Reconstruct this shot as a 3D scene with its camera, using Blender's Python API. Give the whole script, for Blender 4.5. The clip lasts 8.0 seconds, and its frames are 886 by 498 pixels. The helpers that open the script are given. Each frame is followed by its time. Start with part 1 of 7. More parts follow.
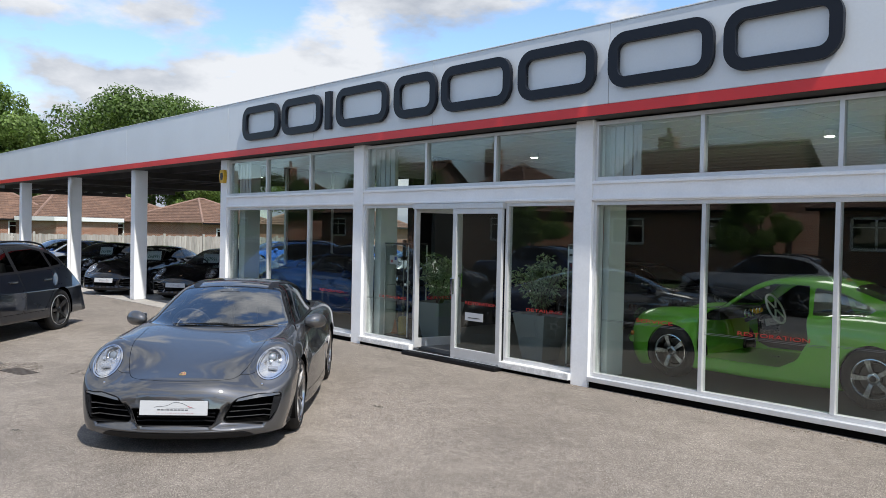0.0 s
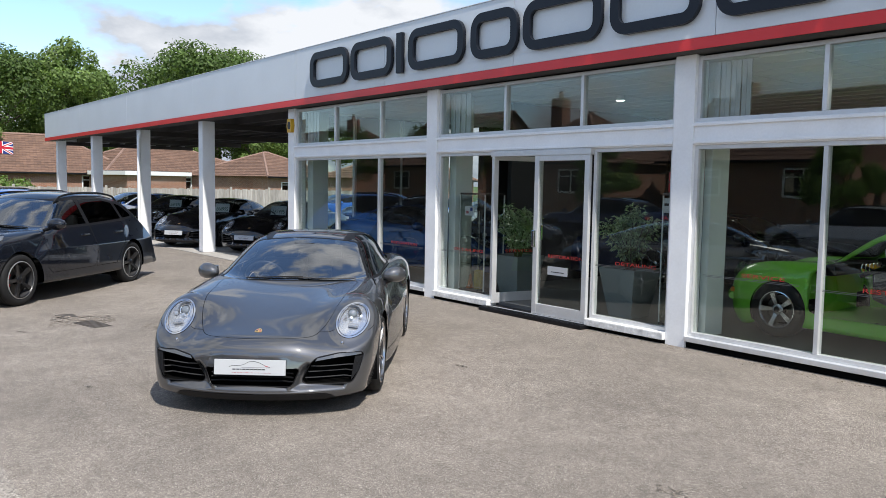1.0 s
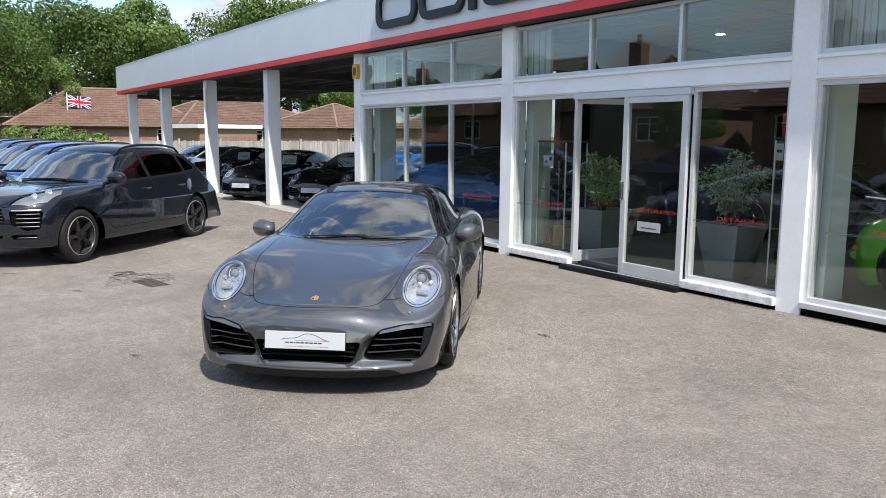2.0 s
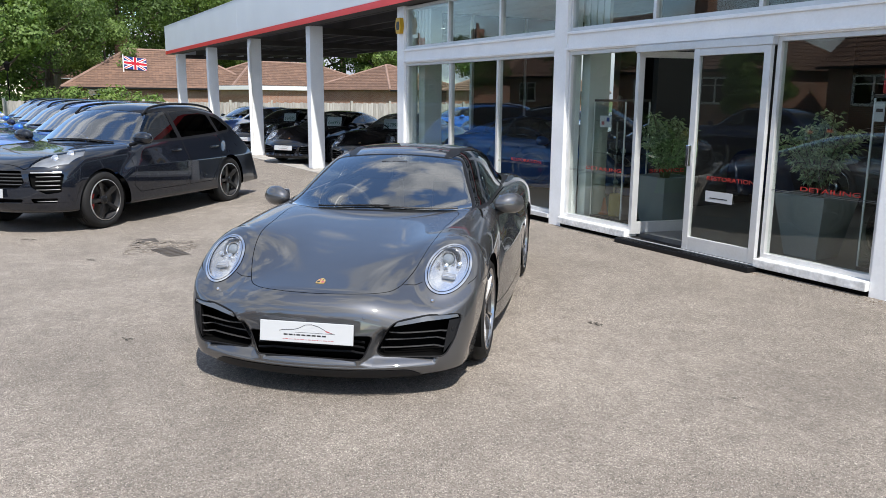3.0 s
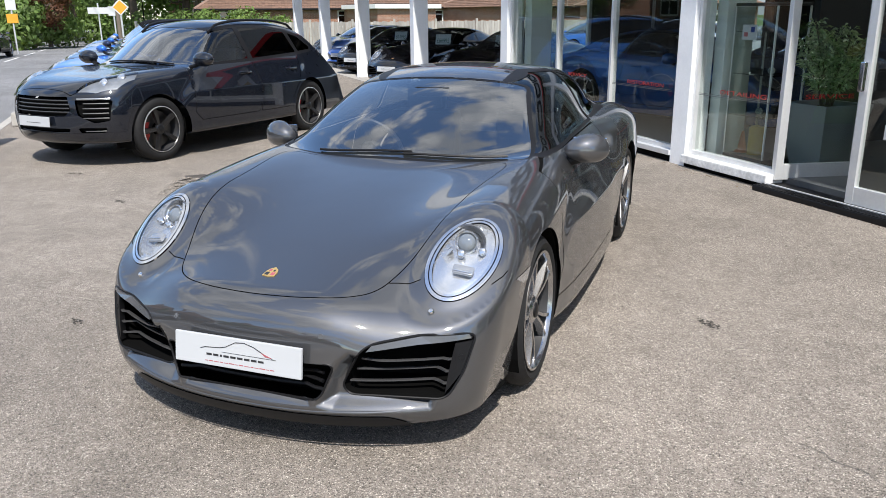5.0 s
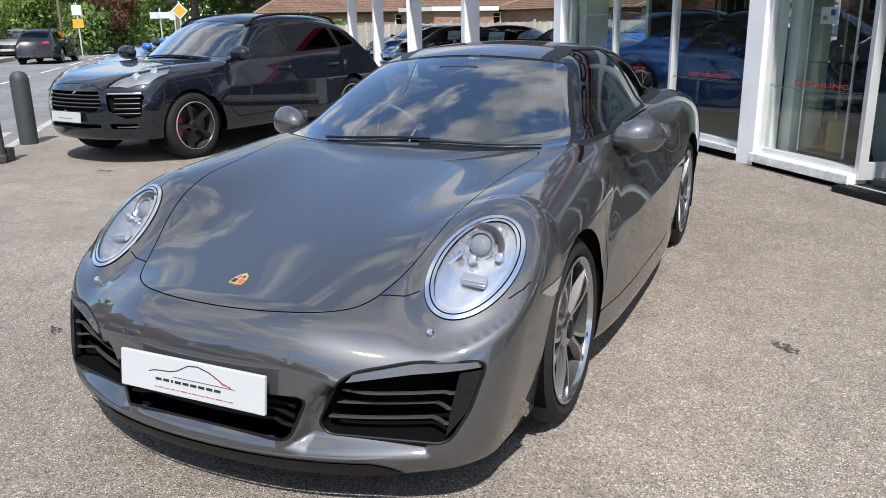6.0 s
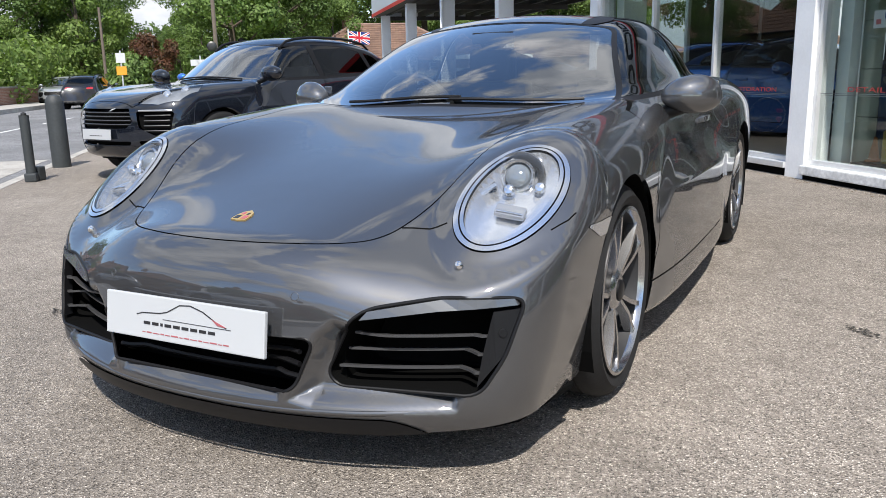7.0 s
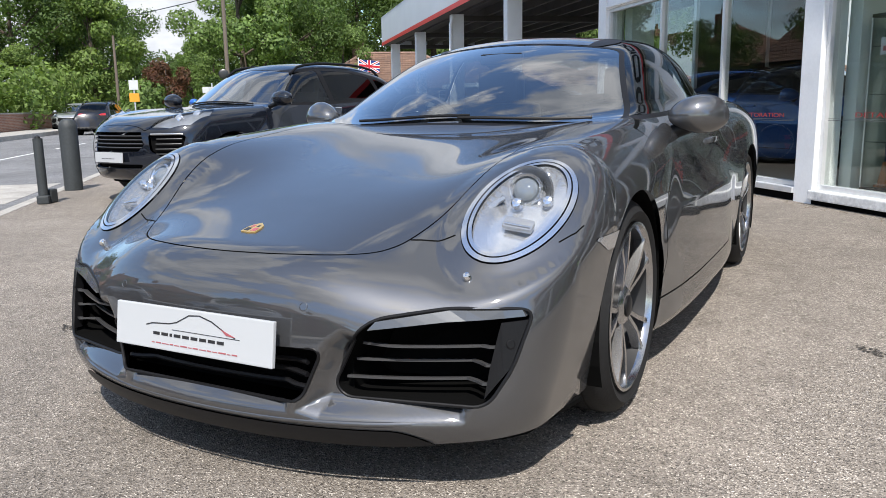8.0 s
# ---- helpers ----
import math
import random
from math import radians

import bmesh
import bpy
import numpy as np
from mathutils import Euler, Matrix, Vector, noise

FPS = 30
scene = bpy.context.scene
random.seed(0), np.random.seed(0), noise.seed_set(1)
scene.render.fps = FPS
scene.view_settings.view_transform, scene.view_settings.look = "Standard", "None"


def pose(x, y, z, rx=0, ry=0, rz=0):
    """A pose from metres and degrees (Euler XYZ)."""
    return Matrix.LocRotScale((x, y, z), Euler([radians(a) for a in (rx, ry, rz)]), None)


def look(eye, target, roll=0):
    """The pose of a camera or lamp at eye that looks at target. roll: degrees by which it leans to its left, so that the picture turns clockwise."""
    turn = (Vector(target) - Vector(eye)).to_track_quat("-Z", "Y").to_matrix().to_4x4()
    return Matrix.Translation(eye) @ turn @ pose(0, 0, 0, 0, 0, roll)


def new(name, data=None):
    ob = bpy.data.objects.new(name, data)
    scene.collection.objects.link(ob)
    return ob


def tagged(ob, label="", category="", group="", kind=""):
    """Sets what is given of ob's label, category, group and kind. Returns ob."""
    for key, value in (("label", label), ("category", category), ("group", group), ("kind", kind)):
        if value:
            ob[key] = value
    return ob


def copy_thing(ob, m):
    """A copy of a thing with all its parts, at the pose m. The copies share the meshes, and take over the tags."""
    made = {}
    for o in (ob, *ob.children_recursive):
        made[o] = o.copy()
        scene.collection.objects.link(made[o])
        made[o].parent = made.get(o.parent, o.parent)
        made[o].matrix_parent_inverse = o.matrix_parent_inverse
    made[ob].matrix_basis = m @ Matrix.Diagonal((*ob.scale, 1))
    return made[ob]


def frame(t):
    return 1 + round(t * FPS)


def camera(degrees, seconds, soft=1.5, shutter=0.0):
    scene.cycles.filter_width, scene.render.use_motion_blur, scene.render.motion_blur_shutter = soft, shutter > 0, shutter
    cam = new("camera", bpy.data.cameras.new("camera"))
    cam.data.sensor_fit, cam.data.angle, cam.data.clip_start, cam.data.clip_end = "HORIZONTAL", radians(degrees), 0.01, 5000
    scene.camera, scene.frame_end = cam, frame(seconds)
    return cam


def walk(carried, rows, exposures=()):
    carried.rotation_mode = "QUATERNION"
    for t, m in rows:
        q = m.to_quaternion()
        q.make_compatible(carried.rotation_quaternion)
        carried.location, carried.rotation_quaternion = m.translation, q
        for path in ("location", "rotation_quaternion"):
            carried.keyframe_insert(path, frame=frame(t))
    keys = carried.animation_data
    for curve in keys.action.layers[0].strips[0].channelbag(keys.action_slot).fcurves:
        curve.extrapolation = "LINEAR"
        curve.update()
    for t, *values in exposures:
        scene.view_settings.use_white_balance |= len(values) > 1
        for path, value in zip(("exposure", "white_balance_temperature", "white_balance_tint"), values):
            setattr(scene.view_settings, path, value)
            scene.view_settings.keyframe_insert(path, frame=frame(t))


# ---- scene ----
cam = camera(59.1, 8.0, soft=.7)
PATH = [
    (0, (0.089, -0.008, 1.79), (-1.364, 1.366, 1.749), 1.2),
    (0.5, (-0.185, 0.035, 1.776), (-1.681, 1.359, 1.68), 1.1),
    (1, (-0.531, 0.214, 1.722), (-2.079, 1.469, 1.56), 1.0),
    (1.5, (-0.837, 0.404, 1.702), (-2.437, 1.582, 1.473), 0.8),
    (1.7, (-1.011, 0.513, 1.688), (-2.629, 1.66, 1.43), 0.6),
    (2.8, (-1.756, 1.146, 1.636), (-3.447, 2.154, 1.281), 0.4),
    (3, (-1.897, 1.276, 1.617), (-3.598, 2.255, 1.238), 0.5),
    (3.5, (-2.269, 1.596, 1.616), (-3.998, 2.509, 1.192), 0.3),
    (4, (-2.545, 1.938, 1.579), (-4.3, 2.772, 1.103), 0.3),
    (4.5, (-2.806, 2.216, 1.551), (-4.584, 2.964, 1.022), 0.1),
    (4.7, (-2.922, 2.317, 1.534), (-4.711, 3.026, 0.986), -0.2),
    (5.8, (-3.489, 2.75, 1.416), (-5.327, 3.29, 0.843), -0.8),
    (6, (-3.569, 2.79, 1.349), (-5.419, 3.307, 0.792), -1.0),
    (6.5, (-3.733, 2.836, 1.136), (-5.611, 3.308, 0.639), -1.2),
    (7, (-3.778, 2.848, 0.964), (-5.68, 3.294, 0.533), -1.2),
    (7.5, (-3.766, 2.844, 0.933), (-5.681, 3.278, 0.55), -1.1),
    (8, (-3.761, 2.843, 0.929), (-5.68, 3.273, 0.567), -1.0),
]
walk(cam, [(t, look(eye, target, roll)) for t, eye, target, roll in PATH],
     ((0, .64), (1, .72), (1.7, .82), (3, .92), (6, .90), (8, .86)))

# ---------------------------------------------------------------- sky, sun
SUN_AZ, SUN_EL = -12.0, 54.0          # degrees from +x, and above the ground
world = bpy.data.worlds.new("sky")
scene.world = world
world.use_nodes = True
wn, wl = world.node_tree.nodes, world.node_tree.links
wn.clear()


def wnode(kind, **values):
    n = wn.new(kind)
    for k, v in values.items():
        if k in n.inputs:
            n.inputs[k].default_value = v
    return n


w_out, w_bg = wn.new("ShaderNodeOutputWorld"), wn.new("ShaderNodeBackground")
w_sky = wn.new("ShaderNodeTexSky")
w_sky.sky_type, w_sky.sun_disc = "NISHITA", False
w_sky.sun_elevation, w_sky.sun_rotation = radians(SUN_EL), radians(90 - SUN_AZ)
w_sky.air_density, w_sky.dust_density, w_sky.ozone_density = 1.0, 0.1, 4.0
w_co, w_map = wn.new("ShaderNodeTexCoord"), wn.new("ShaderNodeMapping")
w_map.inputs["Scale"].default_value = (1.0, 1.0, 2.3)
w_map.inputs["Location"].default_value = (5.614, 6.972, 0.821)
w_top = wn.new("ShaderNodeMapping")
w_top.inputs["Scale"].default_value, w_top.inputs["Location"].default_value = (1.0, 1.0, 2.3), (5.654, 6.952, 0.941)
w_n1 = wnode("ShaderNodeTexNoise", Scale=2.6, Detail=14.0, Roughness=0.56, Distortion=0.0)
w_n2 = wnode("ShaderNodeTexNoise", Scale=4.2, Detail=9.0, Roughness=0.58)
w_ramp, w_shade = wn.new("ShaderNodeValToRGB"), wn.new("ShaderNodeValToRGB")
w_ramp.color_ramp.elements[0].position, w_ramp.color_ramp.elements[1].position = 0.440, 0.508
w_shade.color_ramp.elements[0].position, w_shade.color_ramp.elements[1].position = 0.40, 0.61
w_shade.color_ramp.elements[0].color, w_shade.color_ramp.elements[1].color = (2.4, 2.65, 3.1, 1), (4.6, 4.75, 5.0, 1)
w_mix = wn.new("ShaderNodeMixRGB")
wl.new(w_co.outputs["Generated"], w_map.inputs["Vector"])
wl.new(w_map.outputs["Vector"], w_n1.inputs["Vector"])
wl.new(w_map.outputs["Vector"], w_n2.inputs["Vector"])
w_sep, w_thin = wn.new("ShaderNodeSeparateXYZ"), wn.new("ShaderNodeMath")
w_thin.operation, w_thin.inputs[1].default_value = "MULTIPLY_ADD", -0.03
wl.new(w_co.outputs["Generated"], w_sep.inputs[0])
wl.new(w_sep.outputs["Z"], w_thin.inputs[0])
wl.new(w_n1.outputs["Fac"], w_thin.inputs[2])
wl.new(w_thin.outputs[0], w_ramp.inputs["Fac"])
w_up = wnode("ShaderNodeTexNoise", Scale=2.6, Detail=6.0, Roughness=0.5)
wl.new(w_co.outputs["Generated"], w_top.inputs["Vector"])
wl.new(w_top.outputs["Vector"], w_up.inputs["Vector"])
w_lit, w_sum = wn.new("ShaderNodeMath"), wn.new("ShaderNodeMath")
w_lit.operation, w_sum.operation = "SUBTRACT", "MULTIPLY_ADD"
wl.new(w_n1.outputs["Fac"], w_lit.inputs[0])
wl.new(w_up.outputs["Fac"], w_lit.inputs[1])
w_sum.inputs[1].default_value = 0.6
wl.new(w_lit.outputs[0], w_sum.inputs[0])
wl.new(w_n2.outputs["Fac"], w_sum.inputs[2])
wl.new(w_sum.outputs[0], w_shade.inputs["Fac"])
wl.new(w_ramp.outputs["Color"], w_mix.inputs["Fac"])
w_lift = wn.new("ShaderNodeMixRGB")
w_lift.blend_type, w_lift.inputs["Fac"].default_value, w_lift.inputs["Color2"].default_value = "MULTIPLY", 1.0, (1.2, 1.2, 1.2, 1)
wl.new(w_sky.outputs["Color"], w_lift.inputs["Color1"])
wl.new(w_lift.outputs["Color"], w_mix.inputs["Color1"])
wl.new(w_shade.outputs["Color"], w_mix.inputs["Color2"])
wl.new(w_mix.outputs["Color"], w_bg.inputs["Color"])
w_bg.inputs["Strength"].default_value = 0.12
wl.new(w_bg.outputs["Background"], w_out.inputs["Surface"])

sun = new("sun", bpy.data.lights.new("sun", "SUN"))
sun.data.energy, sun.data.angle, sun.data.color = 3.4, radians(1.2), (1.0, 0.955, 0.89)
sun.matrix_world = look((40 * math.cos(radians(SUN_AZ)) * math.cos(radians(SUN_EL)), 40 * math.sin(radians(SUN_AZ)) * math.cos(radians(SUN_EL)), 40 * math.sin(radians(SUN_EL))), (0, 0, 0))


# ---------------------------------------------------------------- materials
def material(name, base, rough=0.5, metal=0.0, grain=0.0, grain_scale=40.0, stain=0.0, stain_scale=1.5, bump=0.0, bump_scale=120.0, coat=0.0, spec=0.5,
             random_tone=0.0, second=None, stretch=(1, 1, 1), object_space=True, rough_var=0.0):
    """A surface with tone variation at two scales and fine relief."""
    m = bpy.data.materials.new(name)
    m.use_nodes = True
    n, l = m.node_tree.nodes, m.node_tree.links
    b = n["Principled BSDF"]
    b.inputs["Base Color"].default_value = (*base, 1)
    b.inputs["Roughness"].default_value, b.inputs["Metallic"].default_value = rough, metal
    b.inputs["Coat Weight"].default_value, b.inputs["Coat Roughness"].default_value = coat, 0.03
    b.inputs["Specular IOR Level"].default_value = spec
    co, mp = n.new("ShaderNodeTexCoord"), n.new("ShaderNodeMapping")
    mp.inputs["Scale"].default_value = stretch
    l.new(co.outputs["Object"], mp.inputs["Vector"])

    def noise_node(scale, detail=4.0):
        t = n.new("ShaderNodeTexNoise")
        t.inputs["Scale"].default_value, t.inputs["Detail"].default_value = scale, detail
        l.new(mp.outputs["Vector"], t.inputs["Vector"])
        return t
    last = None

    def scaled(fac, low, high):
        r = n.new("ShaderNodeMapRange")
        r.inputs["From Min"].default_value, r.inputs["From Max"].default_value = 0.3, 0.7
        r.inputs["To Min"].default_value, r.inputs["To Max"].default_value = low, high
        l.new(fac, r.inputs["Value"])
        return r.outputs["Result"]
    color = None
    if second:
        mx = n.new("ShaderNodeMixRGB")
        mx.inputs["Color1"].default_value, mx.inputs["Color2"].default_value = (*base, 1), (*second, 1)
        l.new(scaled(noise_node(stain_scale * 1.7, 6.0).outputs["Fac"], 0, 1), mx.inputs["Fac"])
        color = mx.outputs["Color"]
    factors = []
    if grain:
        factors.append(scaled(noise_node(grain_scale).outputs["Fac"], 1 - grain, 1 + grain))
    if stain:
        factors.append(scaled(noise_node(stain_scale, 6.0).outputs["Fac"], 1 - stain, 1 + stain))
    if random_tone:
        oi, r = n.new("ShaderNodeObjectInfo"), n.new("ShaderNodeMapRange")
        r.inputs["To Min"].default_value, r.inputs["To Max"].default_value = 1 - random_tone, 1 + random_tone
        l.new(oi.outputs["Random"], r.inputs["Value"])
        factors.append(r.outputs["Result"])
    for f in factors:
        hv = n.new("ShaderNodeHueSaturation")
        if color is None:
            hv.inputs["Color"].default_value = (*base, 1)
        else:
            l.new(color, hv.inputs["Color"])
        l.new(f, hv.inputs["Value"])
        color = hv.outputs["Color"]
    if color is not None:
        l.new(color, b.inputs["Base Color"])
    if rough_var:
        l.new(scaled(noise_node(stain_scale * 2.3, 5.0).outputs["Fac"], max(0.02, rough - rough_var), rough + rough_var), b.inputs["Roughness"])
    if bump:
        bn = n.new("ShaderNodeBump")
        bn.inputs["Strength"].default_value, bn.inputs["Distance"].default_value = bump, 0.01
        l.new(noise_node(bump_scale, 6.0).outputs["Fac"], bn.inputs["Height"])
        l.new(bn.outputs["Normal"], b.inputs["Normal"])
    return m


def clear_glass(name, tint=(0.9, 0.95, 0.93), darkness=0.15, rough=0.0, gloss=0.0, boost=1.6):
    """Thin sheet glass: mirror by Fresnel over a tinted clear layer."""
    m = bpy.data.materials.new(name)
    m.use_nodes = True
    n, l = m.node_tree.nodes, m.node_tree.links
    n.clear()
    out, mix = n.new("ShaderNodeOutputMaterial"), n.new("ShaderNodeMixShader")
    tr, gl, fr = n.new("ShaderNodeBsdfTransparent"), n.new("ShaderNodeBsdfGlossy"), n.new("ShaderNodeLayerWeight")
    tr.inputs["Color"].default_value = tuple(t * (1 - darkness) for t in tint) + (1,)
    gl.inputs["Roughness"].default_value = rough
    fr.inputs["Blend"].default_value = 0.5
    power, schlick = n.new("ShaderNodeMath"), n.new("ShaderNodeMath")
    power.operation, power.inputs[1].default_value = "POWER", 5.0
    schlick.operation, schlick.inputs[1].default_value, schlick.inputs[2].default_value = "MULTIPLY_ADD", 0.96, 0.04
    l.new(fr.outputs["Facing"], power.inputs[0])
    l.new(power.outputs[0], schlick.inputs[0])
    mul = n.new("ShaderNodeMath")
    mul.operation, mul.use_clamp = "MULTIPLY_ADD", True
    mul.inputs[1].default_value, mul.inputs[2].default_value = boost, gloss
    l.new(schlick.outputs[0], mul.inputs[0])
    l.new(mul.outputs["Value"], mix.inputs["Fac"])
    l.new(tr.outputs["BSDF"], mix.inputs[1])
    l.new(gl.outputs["BSDF"], mix.inputs[2])
    l.new(mix.outputs["Shader"], out.inputs["Surface"])
    return m


def glowing(name, color, strength):
    m = bpy.data.materials.new(name)
    m.use_nodes = True
    b = m.node_tree.nodes["Principled BSDF"]
    b.inputs["Base Color"].default_value = (*color, 1)
    b.inputs["Emission Color"].default_value, b.inputs["Emission Strength"].default_value = (*color, 1), strength
    return m


def car_paint(name, base, metal=0.55, rough=0.32, coat_ior=1.6):
    m = material(name, base, rough, metal, grain=0.10, grain_scale=900.0, stain=0.04, stain_scale=2.0, coat=1.0, rough_var=0.03, spec=.1)
    m.node_tree.nodes["Principled BSDF"].inputs["Coat IOR"].default_value = coat_ior
    m.node_tree.nodes["Principled BSDF"].inputs["Coat Roughness"].default_value = 0.026
    return m


def stony_tarmac(name, dark, mid, pale, stone=150.0, scale_stain=.4):
    """Worn tarmac: pale and dark chippings in a grey-brown binder, with broad faded patches."""
    m = bpy.data.materials.new(name)
    m.use_nodes = True
    n, l = m.node_tree.nodes, m.node_tree.links
    b = n["Principled BSDF"]
    b.inputs["Roughness"].default_value, b.inputs["Specular IOR Level"].default_value = .88, .3
    co = n.new("ShaderNodeTexCoord")

    def tex(kind, scale, **extra):
        t = n.new(kind)
        t.inputs["Scale"].default_value = scale
        for k, v in extra.items():
            t.inputs[k].default_value = v
        l.new(co.outputs["Object"], t.inputs["Vector"])
        return t
    cell = tex("ShaderNodeTexVoronoi", stone)
    fine = tex("ShaderNodeTexVoronoi", stone * 2.3)
    broad, patch = tex("ShaderNodeTexNoise", scale_stain, Detail=7.0, Roughness=.6), tex("ShaderNodeTexNoise", 2.6, Detail=6.0, Roughness=.65)
    sep, sep2 = n.new("ShaderNodeSeparateColor"), n.new("ShaderNodeSeparateColor")
    l.new(cell.outputs["Color"], sep.inputs[0])
    l.new(fine.outputs["Color"], sep2.inputs[0])
    ramp = n.new("ShaderNodeValToRGB")
    e = ramp.color_ramp.elements
    e[0].position, e[0].color = 0.0, (*dark, 1)
    e[1].position, e[1].color = 1.0, (*pale, 1)
    for p, c in ((.22, dark), (.34, mid), (.74, mid), (.90, pale)):
        q = e.new(p)
        q.color = (*c, 1)
    mixv = n.new("ShaderNodeMath")
    mixv.operation = "MULTIPLY_ADD"
    mixv.inputs[1].default_value = .55
    half = n.new("ShaderNodeMath")
    half.operation = "MULTIPLY"
    half.inputs[1].default_value = .45
    l.new(sep2.outputs["Red"], half.inputs[0])
    l.new(sep.outputs["Red"], mixv.inputs[0])
    l.new(half.outputs[0], mixv.inputs[2])
    l.new(mixv.outputs[0], ramp.inputs["Fac"])
    color = ramp.outputs["Color"]
    clump, lumps = tex("ShaderNodeTexNoise", 9.0, Detail=5.0, Roughness=.7), tex("ShaderNodeTexNoise", 42.0, Detail=4.0, Roughness=.75)
    for t, lo, hi in ((broad, .80, 1.20), (patch, .90, 1.10), (clump, .87, 1.13), (lumps, .80, 1.20)):
        r, hv = n.new("ShaderNodeMapRange"), n.new("ShaderNodeHueSaturation")
        r.inputs["From Min"].default_value, r.inputs["From Max"].default_value = .32, .68
        r.inputs["To Min"].default_value, r.inputs["To Max"].default_value = lo, hi
        l.new(t.outputs["Fac"], r.inputs["Value"])
        l.new(r.outputs["Result"], hv.inputs["Value"])
        l.new(color, hv.inputs["Color"])
        color = hv.outputs["Color"]
    l.new(color, b.inputs["Base Color"])
    bn = n.new("ShaderNodeBump")
    bn.inputs["Strength"].default_value, bn.inputs["Distance"].default_value = .75, .006
    l.new(cell.outputs["Distance"], bn.inputs["Height"])
    l.new(bn.outputs["Normal"], b.inputs["Normal"])
    return m


ASPHALT = stony_tarmac("worn_tarmac", (.060, .053, .046), (.236, .206, .176), (.66, .595, .52), 195.0)
ROAD = stony_tarmac("road_tarmac", (.09, .09, .095), (.19, .19, .195), (.36, .36, .36), 120.0)
CONCRETE = material("kerb_concrete", (.36, .34, .31), .9, grain=.15, stain=.2, stain_scale=3.0, bump=.3)
WHITE_PAINT = material("white_painted_steel", (.87, .875, .88), .42, grain=.02, stain=.05, stain_scale=2.5, bump=.04, bump_scale=30.0)
FASCIA = material("silver_cladding", (.66, .69, .715), .4, metal=.1, grain=.015, stain=.04, stain_scale=.8)
RED_STRIPE = material("red_vinyl", (.66, .03, .03), .35, stain=.06)
LETTER = material("navy_acrylic_letter", (.006, .008, .014), .4, spec=.3)
ALUMINIUM = material("anodised_aluminium", (.66, .67, .68), .36, metal=.4, grain=.03, stain=.06, stain_scale=4.0)
SHOP_GLASS = clear_glass("shopfront_glass", (.93, .97, .955), .03, boost=1.55)
DARK_FLOOR = material("dark_showroom_tiles", (.075, .08, .085), .35, grain=.06, stain=.08, stain_scale=1.2)
CEILING_TILE = material("ceiling_tile", (.76, .76, .74), .9, grain=.08, grain_scale=200.0)
CEILING_GRID = material("ceiling_grid_bar", (.07, .07, .07), .6)
DARK_WALL = material("charcoal_wall", (.020, .021, .024), .7, grain=.08, stain=.08)
PALE_WALL = material("pale_plaster", (.62, .66, .64), .85, grain=.03, stain=.04)
SOFFIT = material("dark_soffit_board", (.055, .05, .047), .8, stain=.2)
RUBBER = material("tyre_rubber", (.013, .013, .0135), .75, spec=.3, grain=.12, stain=.1, stain_scale=6.0, bump=.1)
BLACK_TRIM = material("black_trim_plastic", (.007, .007, .008), .45, grain=.08, spec=.25)
MATT_BLACK = material("matt_black", (.004, .004, .004), .85, spec=.05)
PAINT_GREY = car_paint("agate_grey_paint", (.068, .069, .073), .62, .46, 1.95)
PAINT_VOLCANO = car_paint("volcano_grey_paint", (.0065, .0085, .014), .1, .3, 1.6)
PAINT_BLUE = car_paint("sapphire_blue_paint", (.035, .15, .52), .45, .34, 1.6)
PAINT_BLACK = car_paint("black_paint", (.006, .006, .008), .1, .25)
PAINT_NAVY = car_paint("night_blue_paint", (.010, .018, .055))
PAINT_COBALT = car_paint("deep_cobalt_paint", (.012, .05, .17), .3, .32, 1.6)
PAINT_SILVER = car_paint("silver_paint", (.42, .44, .46))
PAINT_GREEN = car_paint("viper_green_paint", (.17, .50, .04), .0, .3)
CAR_GLASS = clear_glass("car_glass", (.88, .94, .94), .03, rough=.03, gloss=.24, boost=2.0)
SIDE_GLASS = clear_glass("tinted_side_glass", (.30, .33, .33), .2, gloss=.02, boost=1.3)
CHIPPED = material("chipped_white_paint", (.72, .72, .71), .6, grain=.12, grain_scale=30.0, stain=.22, stain_scale=9.0, bump=.5, bump_scale=18.0)
PRIVACY_GLASS = clear_glass("privacy_glass", (.15, .15, .15), .7, gloss=.0, boost=1.2)
ALLOY = material("satin_alloy", (.44, .44, .45), .22, metal=1.0, grain=.05)
BARREL = material("shaded_rim_barrel", (.022, .022, .024), .6, metal=.0, stain=.1)
ALLOY_DARK = material("gloss_black_alloy", (.007, .007, .008), .3, coat=.2)
CHROME = material("chrome", (.82, .82, .83), .08, metal=1.0)
STEEL = material("brake_steel", (.09, .088, .085), .4, metal=.9)
CALIPER_RED = material("red_caliper", (.42, .018, .014), .35)
LEATHER = material("black_leather", (.018, .018, .019), .5, grain=.1, bump=.1)
PRICE_WHITE = material("pale_price_card", (.86, .92, .88), .6)
PRICE_INK = material("price_ink", (.04, .16, .10), .6)
PLATE_WHITE = material("plate_white", (.46, .475, .49), .3, stain=.02)
INK = material("plate_ink", (.02, .02, .022), .4)
RED_INK = material("plate_red_ink", (.36, .09, .10), .4)
LENS = clear_glass("lamp_lens", (.97, .98, .99), .01, boost=1.0)
AMBER = material("amber_lens", (.6, .2, .02), .25)
BRICK = material("red_brick", (.30, .125, .075), .9, grain=.2, grain_scale=60.0, stain=.2, stain_scale=1.5, bump=.3, random_tone=.25)
MORTAR = material("mortar", (.36, .33, .29), .95, grain=.2)
